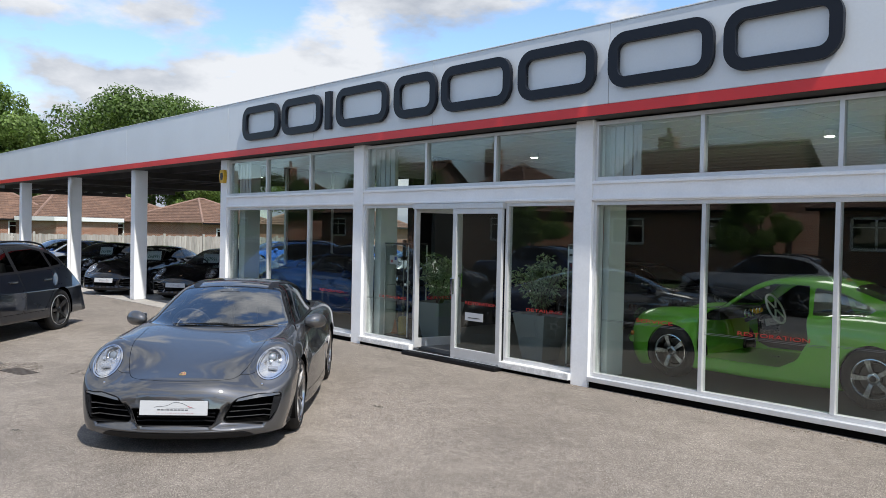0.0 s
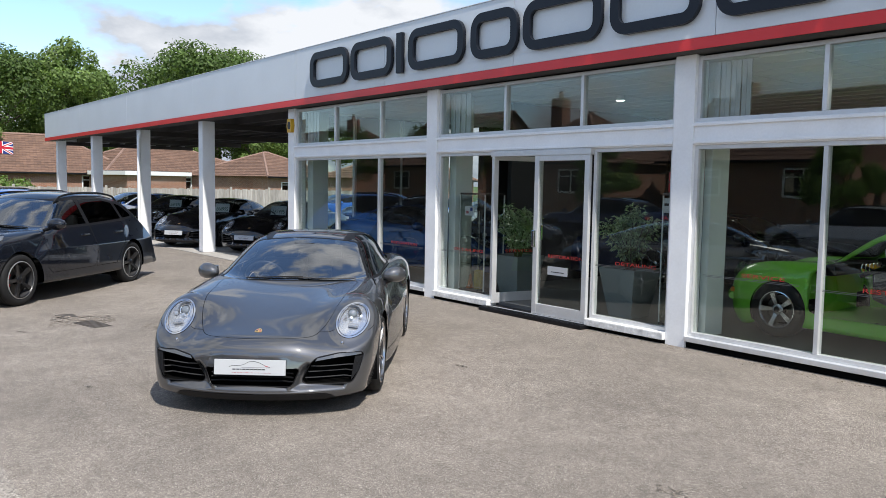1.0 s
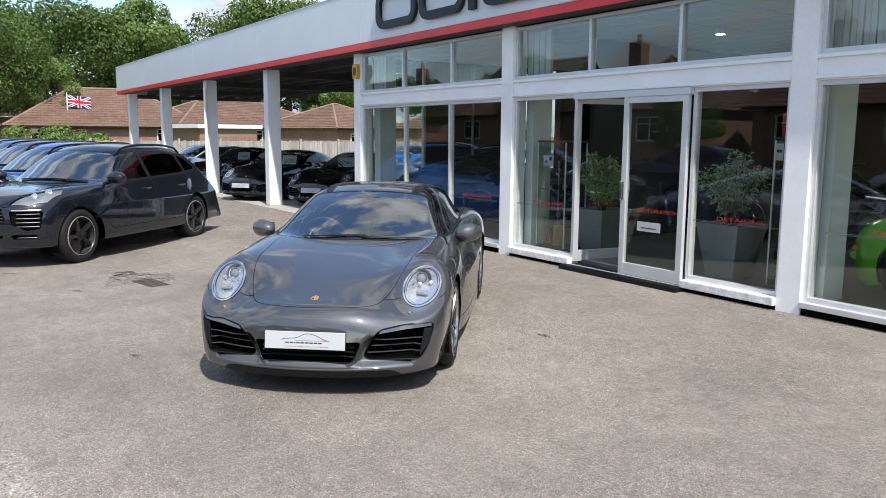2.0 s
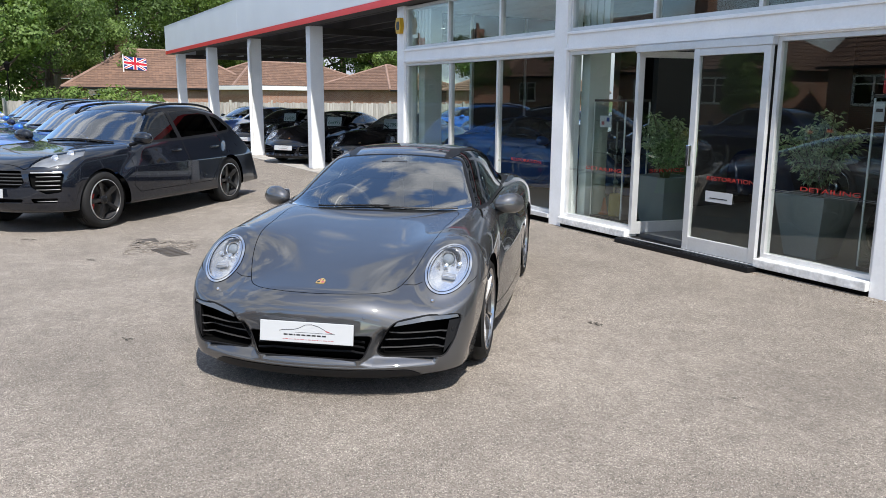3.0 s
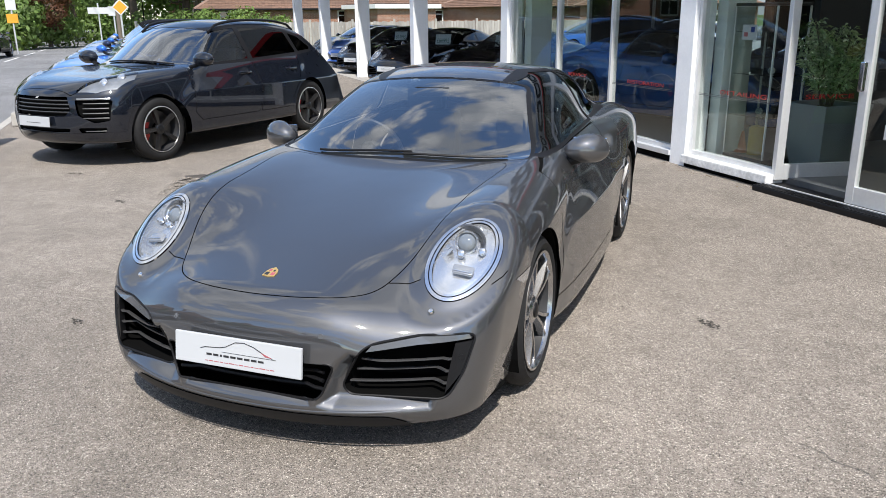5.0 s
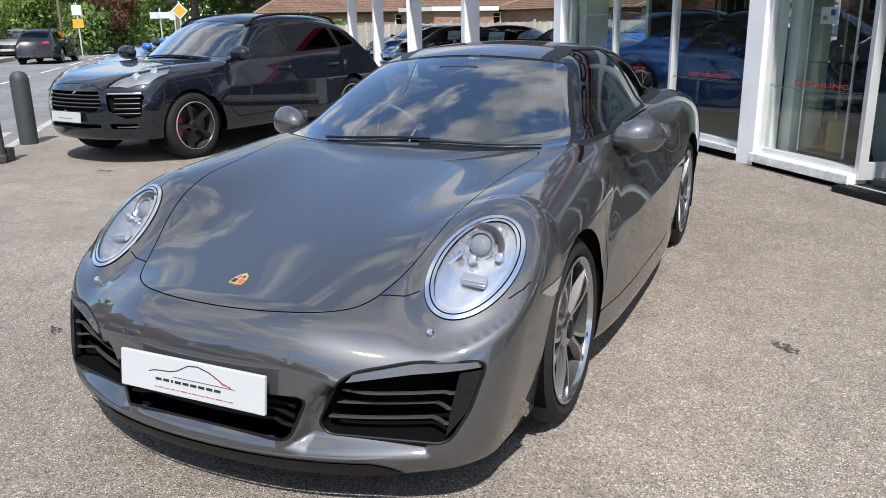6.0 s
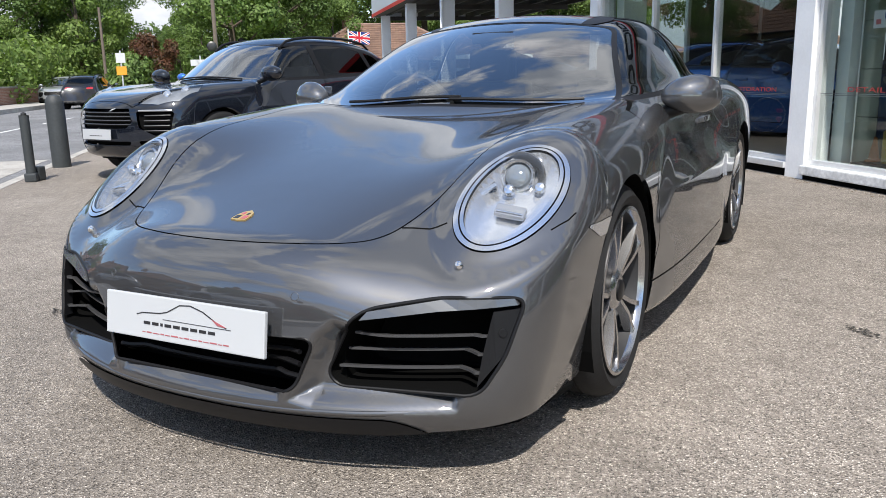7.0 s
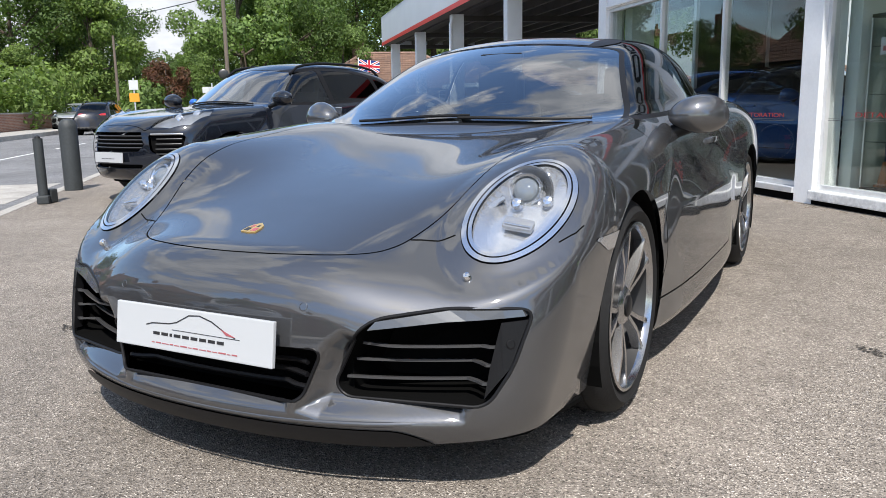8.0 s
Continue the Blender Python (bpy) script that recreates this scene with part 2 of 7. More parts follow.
ROOF_TILE = material("clay_roof_tile", (.165, .098, .070), .9, grain=.35, grain_scale=9.0, stain=.3, stain_scale=.6, bump=.4, bump_scale=25.0)
TIMBER = material("weathered_fence", (.31, .29, .27), .9, grain=.2, grain_scale=14.0, stain=.2, stretch=(1, 1, .12), random_tone=.15)
BARK = material("bark", (.09, .07, .052), .95, grain=.3, grain_scale=12.0, bump=.6, bump_scale=14.0)

def leafy(name, base, rough=.6, random_tone=0.0, second=None, stain_scale=.35):
    """Foliage: a leaf surface that lets part of the light through, with tone that varies from leaf to leaf."""
    m = material(name, base, rough, second=second, stain_scale=stain_scale, spec=.3)
    n, l = m.node_tree.nodes, m.node_tree.links
    b, out = n["Principled BSDF"], n["Material Output"]
    geo, hv, r = n.new("ShaderNodeNewGeometry"), n.new("ShaderNodeHueSaturation"), n.new("ShaderNodeMapRange")
    r.inputs["To Min"].default_value, r.inputs["To Max"].default_value = .55, 1.5
    l.new(geo.outputs["Random Per Island"], r.inputs["Value"])
    l.new(r.outputs["Result"], hv.inputs["Value"])
    src = b.inputs["Base Color"].links[0].from_socket
    l.new(src, hv.inputs["Color"])
    l.new(hv.outputs["Color"], b.inputs["Base Color"])
    tr, mx = n.new("ShaderNodeBsdfTranslucent"), n.new("ShaderNodeMixShader")
    warm = n.new("ShaderNodeMixRGB")
    warm.blend_type = "MULTIPLY"
    warm.inputs["Fac"].default_value = 1.0
    warm.inputs["Color2"].default_value = (1.5, 1.6, .7, 1)
    l.new(hv.outputs["Color"], warm.inputs["Color1"])
    l.new(warm.outputs["Color"], tr.inputs["Color"])
    mx.inputs["Fac"].default_value = .32
    l.new(b.outputs["BSDF"], mx.inputs[1])
    l.new(tr.outputs["BSDF"], mx.inputs[2])
    l.new(mx.outputs["Shader"], out.inputs["Surface"])
    return m


LEAF = leafy("oak_leaf", (.125, .19, .058), .6, random_tone=.2, second=(.15, .215, .06), stain_scale=.35)
LEAF_DARK = leafy("dark_leaf", (.068, .112, .032), .6, random_tone=.2, second=(.09, .14, .036), stain_scale=.35)
LEAF_YELLOW = leafy("fresh_leaf", (.165, .225, .06), .6, random_tone=.15, second=(.125, .19, .05), stain_scale=.35)
LEAF_COPPER = leafy("copper_leaf", (.12, .045, .03), .6, second=(.09, .06, .03), stain_scale=.5)
GRASS = material("verge_grass", (.07, .12, .028), .9, grain=.3, stain=.3)

# ---------------------------------------------------------------- curved shells
def smooth_curve(pairs, soften=0.0):
    """A smooth curve through (x, value) pairs; soften: width over which bends are rounded off."""
    pts = sorted(pairs)
    xs, ys = np.array([p[0] for p in pts], float), np.array([p[1] for p in pts], float)
    h, d = np.diff(xs), np.diff(ys) / np.diff(xs)
    m = np.concatenate(([d[0]], np.where(d[:-1] * d[1:] > 0, 2 * d[:-1] * d[1:] / (d[:-1] + d[1:] + 1e-12), 0.0), [d[-1]]))

    def raw_at(x):
        q = np.clip(x, xs[0], xs[-1])
        i = np.clip(np.searchsorted(xs, q) - 1, 0, len(h) - 1)
        t = (q - xs[i]) / h[i]
        v = ((1 + 2 * t) * (1 - t) ** 2 * ys[i] + t * (1 - t) ** 2 * h[i] * m[i]
             + t * t * (3 - 2 * t) * ys[i + 1] + t * t * (t - 1) * h[i] * m[i + 1])
        return v + np.where(x < xs[0], (x - xs[0]) * d[0], 0) + np.where(x > xs[-1], (x - xs[-1]) * d[-1], 0)
    if not soften:
        return lambda x: raw_at(np.clip(x, xs[0], xs[-1]))
    step = soften / 8
    grid = np.arange(xs[0] - .5 - 4 * soften, xs[-1] + .5 + 4 * soften, step)
    k = np.exp(-0.5 * (np.arange(-32, 33) / 8) ** 2)
    val = np.convolve(raw_at(grid), k / k.sum(), "same")[40:-40]
    grid = grid[40:-40]
    slope = np.gradient(val, step)

    def at(x):
        x = np.clip(x, xs[0], xs[-1])
        u = (x - grid[0]) / step
        i = np.clip(u.astype(int) if isinstance(u, np.ndarray) else int(u), 0, len(grid) - 2)
        t = u - i
        return ((1 + 2 * t) * (1 - t) ** 2 * val[i] + t * (1 - t) ** 2 * step * slope[i]
                + t * t * (3 - 2 * t) * val[i + 1] + t * t * (t - 1) * step * slope[i + 1])
    return at


def smax(a, b, k):
    h = np.clip(0.5 + 0.5 * (a - b) / k, 0, 1)
    return b + (a - b) * h + k * h * (1 - h)


def smin(a, b, k):
    return -smax(-a, -b, k)


def car_field(c):
    """The inside-outside function of a car body; x forward from the front axle, y left, z up."""
    hood, crest, width = smooth_curve(c["hood"], .12), smooth_curve(c["crest"], .12), smooth_curve(c["width"], .12)
    roof, cabin = smooth_curve(c["roof"], .05), smooth_curve(c["cabin"], .1)
    front_z, rear_z = smooth_curve(c["front_z"], .03), smooth_curve(c["rear_z"], .03)

    def field(p):
        x, y, z = p[..., 0], np.abs(p[..., 1]), p[..., 2]
        top = hood(x) + (crest(x) - hood(x)) * np.exp(-((y - c["crest_y"]) / c["crest_w"]) ** 2)
        up, down = np.maximum(z - c["belly"], 0), np.maximum(c["belly"] - z, 0)
        side = width(x) - c["shoulder"] * up ** 2 - c["tuck"] * down ** 2
        for (wx, wz, wr, amount) in c["bulges"]:
            side = side + amount * np.exp(-(((x - wx) ** 2 + (z - wz) ** 2) / wr ** 2) ** 2)
        f = smax(z - top, y - side, c["edge"])
        front = front_z(z) - c["nose_bow"] * (y / 0.75) ** c["nose_pow"]
        if "scoops" in c:
            near = (x > .45) & (z < .5)
            if np.any(near):
                dent = np.zeros(x[near].shape)
                for outline, deep, soft in c["scoops"]:
                    k = np.clip(-polygon_distance(y[near], z[near], outline) / soft, 0, 1)
                    dent = np.maximum(dent, deep * k * k * (3 - 2 * k))
                front = np.array(front)
                front[near] -= dent
        f = smax(f, x - front, c["nose_edge"])
        f = smax(f, -x - (rear_z(z) - c["tail_bow"] * (y / 0.75) ** 2.4), c["tail_edge"])
        xe = x + c["screen_bow"] * y ** 2
        lid = roof(xe) - c["crown"] * y ** 2
        wall = cabin(x) - c["lean"] * np.maximum(z - c["belt"], -0.3)
        g = smax((z - lid) * 0.85, (y - wall) * 0.85, c["rail"])
        f = smin(f, g, c["blend"])
        if "lamp" in c:
            # the wing is drawn to the slightly domed plane of the lamp
            (cx, cy, cz), la, lb, ra, rb = c["lamp"]
            ln = np.cross(lb, la)
            dx, dy, dz = x - cx, y - cy, z - cz
            u, v = (dx * la[0] + dy * la[1] + dz * la[2]) / ra, (dx * lb[0] + dy * lb[1] + dz * lb[2]) / rb
            w = dx * ln[0] + dy * ln[1] + dz * ln[2]
            r = np.sqrt(u * u + v * v)
            k = np.clip((1.75 - r) / .65, 0, 1)
            k = k * k * (3 - 2 * k) * np.clip((w + .25) / .1, 0, 1)
            f = f * (1 - k) + (w - .018 * (1 - np.minimum(r, 1.4) ** 2)) * k
        low = np.clip((x - .2) / .25, 0, 1)
        return smax(f, c["floor"] - c.get("chin", 0.0) * low * low * (3 - 2 * low) - z, 0.05)
    return field


def field_normals(field, p):
    e, n = 0.004, np.zeros_like(p)
    for a in range(3):
        d = np.zeros(3)
        d[a] = e
        n[:, a] = field(p + d) - field(p - d)
    return n / (np.linalg.norm(n, axis=1, keepdims=True) + 1e-12)


def cast(field, origin, way, far=2.2, first=0.05):
    """Where rays that start inside leave the shell."""
    steps = np.linspace(first, far, 70)
    inside_last = np.full(len(way), first)
    for s in steps:
        ins = field(origin + way * s) <= 0
        inside_last = np.where(ins, s, inside_last)
    lo = inside_last
    hi = lo + (steps[1] - steps[0])
    for _ in range(22):
        mid = (lo + hi) / 2
        ins = field(origin + way * mid[:, None]) <= 0
        lo, hi = np.where(ins, mid, lo), np.where(ins, hi, mid)
    return origin + way * ((lo + hi) / 2)[:, None]


def grow_shell(field, x0, x1, height, along, around, cap, rear_cap=None):
    """A mesh of the whole shell as (places, normals, faces), grown from a spine."""
    rows = []
    half = np.linspace(-math.pi / 2, math.pi / 2, around)
    for k in range(cap, 0, -1):
        a = math.pi / 2 * k / cap
        rows.append((x0, math.sin(a), math.cos(a)))
    for k in range(along + 1):
        rows.append((x0 + (x1 - x0) * k / along, 0.0, 1.0))
    rear_cap = rear_cap or cap
    for k in range(1, rear_cap + 1):
        a = math.pi / 2 * k / rear_cap
        rows.append((x1, -math.sin(a), math.cos(a)))
    ring = np.concatenate((half, (math.pi - half[::-1])[1:-1]))
    o, w = [], []
    for (x, fx, s) in rows:
        for a in ring:
            o.append((x, 0, height))
            w.append((fx, s * math.cos(a), s * math.sin(a)))
    places = cast(field, np.array(o), np.array(w))
    m, faces = len(ring), []
    for r in range(len(rows) - 1):
        for k in range(m):
            k2 = (k + 1) % m
            faces.append((r * m + k, (r + 1) * m + k, (r + 1) * m + k2, r * m + k2))
    return places, field_normals(field, places), faces


def cut(shell, s):
    """Splits a shell along s = 0: the pieces where s is negative and where it is positive."""
    v, n, faces = shell
    neg = s < 0
    nv, nn, made, inner, outer = list(v), list(n), {}, [], []

    def between(a, b):
        key = (min(a, b), max(a, b))
        if key not in made:
            t = s[a] / (s[a] - s[b])
            made[key] = len(nv)
            nv.append(v[a] + (v[b] - v[a]) * t)
            nn.append(n[a] + (n[b] - n[a]) * t)
        return made[key]
    for f in faces:
        flags = [bool(neg[i]) for i in f]
        if all(flags):
            inner.append(f)
        elif not any(flags):
            outer.append(f)
        else:
            pin, pout = [], []
            for i, a in enumerate(f):
                b = f[(i + 1) % len(f)]
                (pin if flags[i] else pout).append(a)
                if flags[i] != flags[(i + 1) % len(f)]:
                    c = between(a, b)
                    pin.append(c), pout.append(c)
            if len(pin) > 2:
                inner.append(tuple(pin))
            if len(pout) > 2:
                outer.append(tuple(pout))
    nv, nn = np.array(nv), np.array(nn)
    return (nv, nn, inner), (nv, nn, outer)


def polygon_distance(px, py, poly, round_by=0.0):
    """Signed distance to a polygon, negative inside, with rounded corners."""
    pts = np.array(poly, float)
    d2, inside = np.full(px.shape, 1e9), np.zeros(px.shape, bool)
    for i in range(len(pts)):
        (ax, ay), (bx, by) = pts[i], pts[(i + 1) % len(pts)]
        ex, ey = bx - ax, by - ay
        t = np.clip(((px - ax) * ex + (py - ay) * ey) / (ex * ex + ey * ey + 1e-12), 0, 1)
        d2 = np.minimum(d2, (px - ax - t * ex) ** 2 + (py - ay - t * ey) ** 2)
        cross = (ay > py) != (by > py)
        with np.errstate(divide="ignore", invalid="ignore"):
            inside ^= cross & (px < (bx - ax) * (py - ay) / (by - ay + 1e-12) + ax)
    return np.where(inside, -np.sqrt(d2), np.sqrt(d2)) - round_by


def shell_mesh(name, shell, material, parent, label="", shift=0.0, back=0.0):
    """Links a shell piece as one part; back: thickness of its rear sheet."""
    v, n, faces = shell
    if not faces:
        return None
    used = sorted({i for f in faces for i in f})
    index = {a: i for i, a in enumerate(used)}
    vv = v[used] + n[used] * shift
    ff = [tuple(index[i] for i in f) for f in faces]
    me = bpy.data.meshes.new(name)
    me.from_pydata([tuple(p) for p in vv], [], ff)
    me.polygons.foreach_set("use_smooth", [True] * len(ff))
    me.update()
    me.materials.append(material)
    nn = n[used]
    me.normals_split_custom_set_from_vertices([tuple(q) for q in nn / (np.linalg.norm(nn, axis=1, keepdims=True) + 1e-9)])
    ob = new(name, me)
    ob.parent = parent
    if label:
        tagged(ob, label)
    return ob

# body curves: (x from the front axle, value)
COUPE = dict(
    hood=[(0.935, .55), (0.87, .575), (0.795, .583), (0.678, .606), (0.468, .664), (0.234, .72), (0, .768), (-.25, .812), (-.5, .848), (-.8, .87), (-1.5, .9), (-2.2, .91),
          (-2.6, .91), (-2.9, .895), (-3.1, .87), (-3.3, .835), (-3.5, .79)],
    crest=[(0.935, .364), (0.842, .426), (0.748, .478), (0.645, .535), (0.514, .633), (0.409, .722), (0.281, .797), (0.187, .815), (0, .828), (-.3, .852), (-.6, .875), (-1.2, .895),
           (-2.0, .93), (-2.45, .94), (-2.8, .915), (-3.1, .86), (-3.5, .76)],
    crest_y=.655, crest_w=.25,
    width=[(0.935, .82), (0.654, .842), (0.468, .856), (0.281, .868), (0, .88), (-.4, .868), (-.8, .846), (-1.2, .836), (-1.6, .846), (-2.0, .886), (-2.45, .908), (-2.8, .9), (-3.1, .87), (-3.5, .82)],
    belly=.56, shoulder=.45, tuck=.34, bulges=[],
    front_z=[(.06, .83), (.11, .872), (.16, .908), (.212, .924), (.34, .909), (.45, .893), (.52, .878), (.62, .84), (.8, .74)], nose_bow=.212, nose_pow=2.3, nose_edge=.10, chin=.06,
    scoops=[([(.392, .425), (.35, .39), (.312, .33), (.272, .215), (.34, .196), (.67, .196), (.71, .30), (.71, .40), (.50, .40)], .055, .06),
            ([(-.2, .36), (.305, .36), (.272, .208), (-.2, .205)], .034, .055)],
    rear_z=[(.1, 3.36), (.3, 3.5), (.55, 3.56), (.75, 3.56), (.85, 3.5), (.95, 3.4)], tail_bow=.3, tail_edge=.12, edge=.16,
    roof=[(.4, -.4), (.1, .2), (-.1, .55), (-.42, .86), (-.75, 1.045), (-1.05, 1.172), (-1.2, 1.216), (-1.4, 1.242), (-1.65, 1.25), (-1.9, 1.238), (-2.2, 1.195), (-2.5, 1.125), (-2.8, 1.03), (-3.1, .93), (-3.4, .8), (-3.6, .6), (-3.9, -.3)],
    cabin=[(0, .6), (-.5, .72), (-1.0, .742), (-1.5, .745), (-2.0, .715), (-2.5, .63), (-3.0, .5), (-3.5, .38)],
    lamp=((.447, .679, .667), (.8292, -.1986, -.5224), (-.0664, -.9631, .2608), .2067, .1248),
    screen_bow=.26, crown=.16, lean=.56, belt=.87, rail=.10, blend=.05, floor=.14)
SUV = dict(
    hood=[(.95, .82), (.85, .88), (.7, .935), (.4, .985), (0, 1.025), (-.3, 1.05), (-.6, 1.07), (-1.5, 1.09), (-2.5, 1.11), (-3.2, 1.1), (-3.55, 1.05), (-3.8, .95)],
    crest=[(.95, .73), (.85, .815), (.7, .91), (.4, .995), (0, 1.04), (-.3, 1.05), (-.7, 1.06), (-1.5, 1.08), (-2.5, 1.12), (-3.2, 1.1), (-3.8, .92)],
    crest_y=.7, crest_w=.18,
    width=[(.95, .86), (.6, .91), (.2, .945), (0, .95), (-.6, .935), (-1.4, .925), (-2.2, .945), (-2.8, .965), (-3.2, .94), (-3.6, .88), (-3.8, .84)],
    belly=.68, shoulder=.5, tuck=.16, bulges=[],
    front_z=[(.2, .8), (.3, .88), (.45, .93), (.6, .935), (.75, .91), (.85, .86), (1.0, .7)], nose_bow=.26, nose_pow=2.4, nose_edge=.12,
    rear_z=[(.2, 2.93), (.35, 3.04), (.5, 3.17), (.7, 3.28), (.95, 3.29), (1.1, 3.24)], tail_bow=.32, tail_edge=.16, edge=.14,
    roof=[(.5, -.2), (0, .72), (-.42, 1.05), (-.75, 1.26), (-1.0, 1.42), (-1.2, 1.52), (-1.45, 1.585), (-1.8, 1.61), (-2.3, 1.6), (-2.65, 1.555), (-2.9, 1.49), (-3.05, 1.42), (-3.25, 1.25), (-3.45, 1.03), (-3.8, .2)],
    cabin=[(.3, .70), (-.5, .855), (-1.0, .872), (-1.8, .878), (-2.6, .855), (-3.2, .79), (-3.7, .69)],
    screen_bow=.22, crown=.13, lean=.50, belt=1.06, rail=.10, blend=.05, floor=.27)

# ---------------------------------------------------------------- building blocks
def thing(name, label, category, at=None, group="", kind=""):
    """An empty that carries the parts of one thing."""
    ob = new(name)
    ob.empty_display_size = 0.1
    if at is not None:
        ob.matrix_basis = at
    return tagged(ob, label, category, group, kind)


def part(name, bm, material, parent=None, label="", smooth=False):
    """Links a bmesh as one mesh object."""
    me = bpy.data.meshes.new(name)
    bmesh.ops.recalc_face_normals(bm, faces=bm.faces)
    bm.to_mesh(me)
    bm.free()
    for mat in (material if isinstance(material, (list, tuple)) else (material,)):
        me.materials.append(mat)
    if smooth:
        me.polygons.foreach_set("use_smooth", [True] * len(me.polygons))
        me.set_sharp_from_angle(angle=radians(38))
    ob = new(name, me)
    if parent is not None:
        ob.parent = parent
    if label:
        tagged(ob, label)
    return ob


def raw(name, verts, faces, material, parent=None, label="", smooth=False):
    me = bpy.data.meshes.new(name)
    me.from_pydata([tuple(v) for v in verts], [], faces)
    me.materials.append(material)
    if smooth:
        me.polygons.foreach_set("use_smooth", [True] * len(me.polygons))
    ob = new(name, me)
    if parent is not None:
        ob.parent = parent
    if label:
        tagged(ob, label)
    return ob


def add_box(bm, x0, x1, y0, y1, z0, z1, bevel=0.0, m=None):
    vs = [bm.verts.new((x, y, z)) for x in (x0, x1) for y in (y0, y1) for z in (z0, z1)]
    fs = [bm.faces.new([vs[i] for i in q]) for q in ((0, 1, 3, 2), (4, 6, 7, 5), (0, 4, 5, 1), (2, 3, 7, 6), (0, 2, 6, 4), (1, 5, 7, 3))]
    geom = vs
    if bevel:
        es = list({e for f in fs for e in f.edges})
        r = bmesh.ops.bevel(bm, geom=es, offset=bevel, segments=2, profile=0.6, affect="EDGES")
        geom = list({v for f in r["faces"] for v in f.verts} | {v for v in vs if v.is_valid})
    if m is not None:
        bmesh.ops.transform(bm, matrix=m, verts=geom)
    return geom


def box(x0, x1, y0, y1, z0, z1, bevel=0.0, m=None):
    bm = bmesh.new()
    add_box(bm, x0, x1, y0, y1, z0, z1, bevel, m)
    return bm


def add_lathe(bm, profile, segments=32, axis="z", m=None, closed=False):
    """Turns (radius, height) pairs round an axis."""
    rings = []
    for (r, h) in profile:
        ring = []
        for k in range(segments):
            a = 2 * math.pi * k / segments
            p = (r * math.cos(a), r * math.sin(a), h)
            if axis == "y":
                p = (r * math.cos(a), h, r * math.sin(a))
            if axis == "x":
                p = (h, r * math.cos(a), r * math.sin(a))
            v = bm.verts.new(p)
            ring.append(v)
        rings.append(ring)
    pairs = list(zip(rings, rings[1:])) + ([(rings[-1], rings[0])] if closed else [])
    for a, b in pairs:
        for k in range(segments):
            bm.faces.new((a[k], a[(k + 1) % segments], b[(k + 1) % segments], b[k]))
    if not closed:
        for ring in (rings[0], rings[-1]):
            if (ring[0].co - ring[segments // 2].co).length > 1e-5:
                bm.faces.new(ring)
    if m is not None:
        bmesh.ops.transform(bm, matrix=m, verts=[v for ring in rings for v in ring])
    return rings


def lathe(profile, segments=32, axis="z", m=None, closed=False):
    bm = bmesh.new()
    add_lathe(bm, profile, segments, axis, m, closed)
    return bm


def add_tube(bm, points, radius, segments=8, taper=None, cap=True):
    """A round bar along a line of points."""
    pts = [Vector(p) for p in points]
    rings, side = [], None
    for i, p in enumerate(pts):
        d = (pts[min(i + 1, len(pts) - 1)] - pts[max(i - 1, 0)]).normalized()
        ref = Vector((0, 0, 1)) if abs(d.z) < 0.95 else Vector((1, 0, 0))
        side = d.cross(ref).normalized() if side is None else (side - d * side.dot(d)).normalized()
        up = side.cross(d)
        r = radius if taper is None else radius * taper[i]
        rings.append([bm.verts.new(p + (side * math.cos(2 * math.pi * k / segments) + up * math.sin(2 * math.pi * k / segments)) * r) for k in range(segments)])
    for a, b in zip(rings, rings[1:]):
        for k in range(segments):
            bm.faces.new((a[k], a[(k + 1) % segments], b[(k + 1) % segments], b[k]))
    if cap:
        bm.faces.new(rings[0]), bm.faces.new(rings[-1])


def tube(points, radius, segments=8, taper=None):
    bm = bmesh.new()
    add_tube(bm, points, radius, segments, taper)
    return bm


def add_prism(bm, outline, y0, y1, axis="y"):
    """Extrudes a flat outline of (a, b) pairs between two planes."""
    def put(a, b, d):
        return {"y": (a, d, b), "x": (d, a, b), "z": (a, b, d)}[axis]
    lo, hi = [bm.verts.new(put(a, b, y0)) for a, b in outline], [bm.verts.new(put(a, b, y1)) for a, b in outline]
    bm.faces.new(lo), bm.faces.new(hi[::-1])
    for k in range(len(outline)):
        j = (k + 1) % len(outline)
        bm.faces.new((lo[k], lo[j], hi[j], hi[k]))
    return lo + hi


def prism(outline, y0, y1, axis="y"):
    bm = bmesh.new()
    add_prism(bm, outline, y0, y1, axis)
    return bm


def add_band(bm, line, y0, y1, half, closed=False):
    """A flat bar of constant width along an (x, z) line, from y0 to y1."""
    n = len(line)
    left, right = [], []
    for i, (x, z) in enumerate(line):
        if closed:
            a, b = line[(i - 1) % n], line[(i + 1) % n]
        else:
            a, b = line[max(i - 1, 0)], line[min(i + 1, n - 1)]
        dx, dz = b[0] - a[0], b[1] - a[1]
        q = math.hypot(dx, dz) or 1
        nx, nz = -dz / q * half, dx / q * half
        left.append((x + nx, z + nz)), right.append((x - nx, z - nz))
    rows = [[bm.verts.new((a, y, b)) for a, b in side] for side, y in ((left, y0), (right, y0), (right, y1), (left, y1))]
    last = n if closed else n - 1
    for i in range(last):
        j = (i + 1) % n
        for r in range(4):
            bm.faces.new((rows[r][i], rows[(r + 1) % 4][i], rows[(r + 1) % 4][j], rows[r][j]))
    if not closed:
        bm.faces.new([rows[r][0] for r in range(4)]), bm.faces.new([rows[r][-1] for r in range(4)])

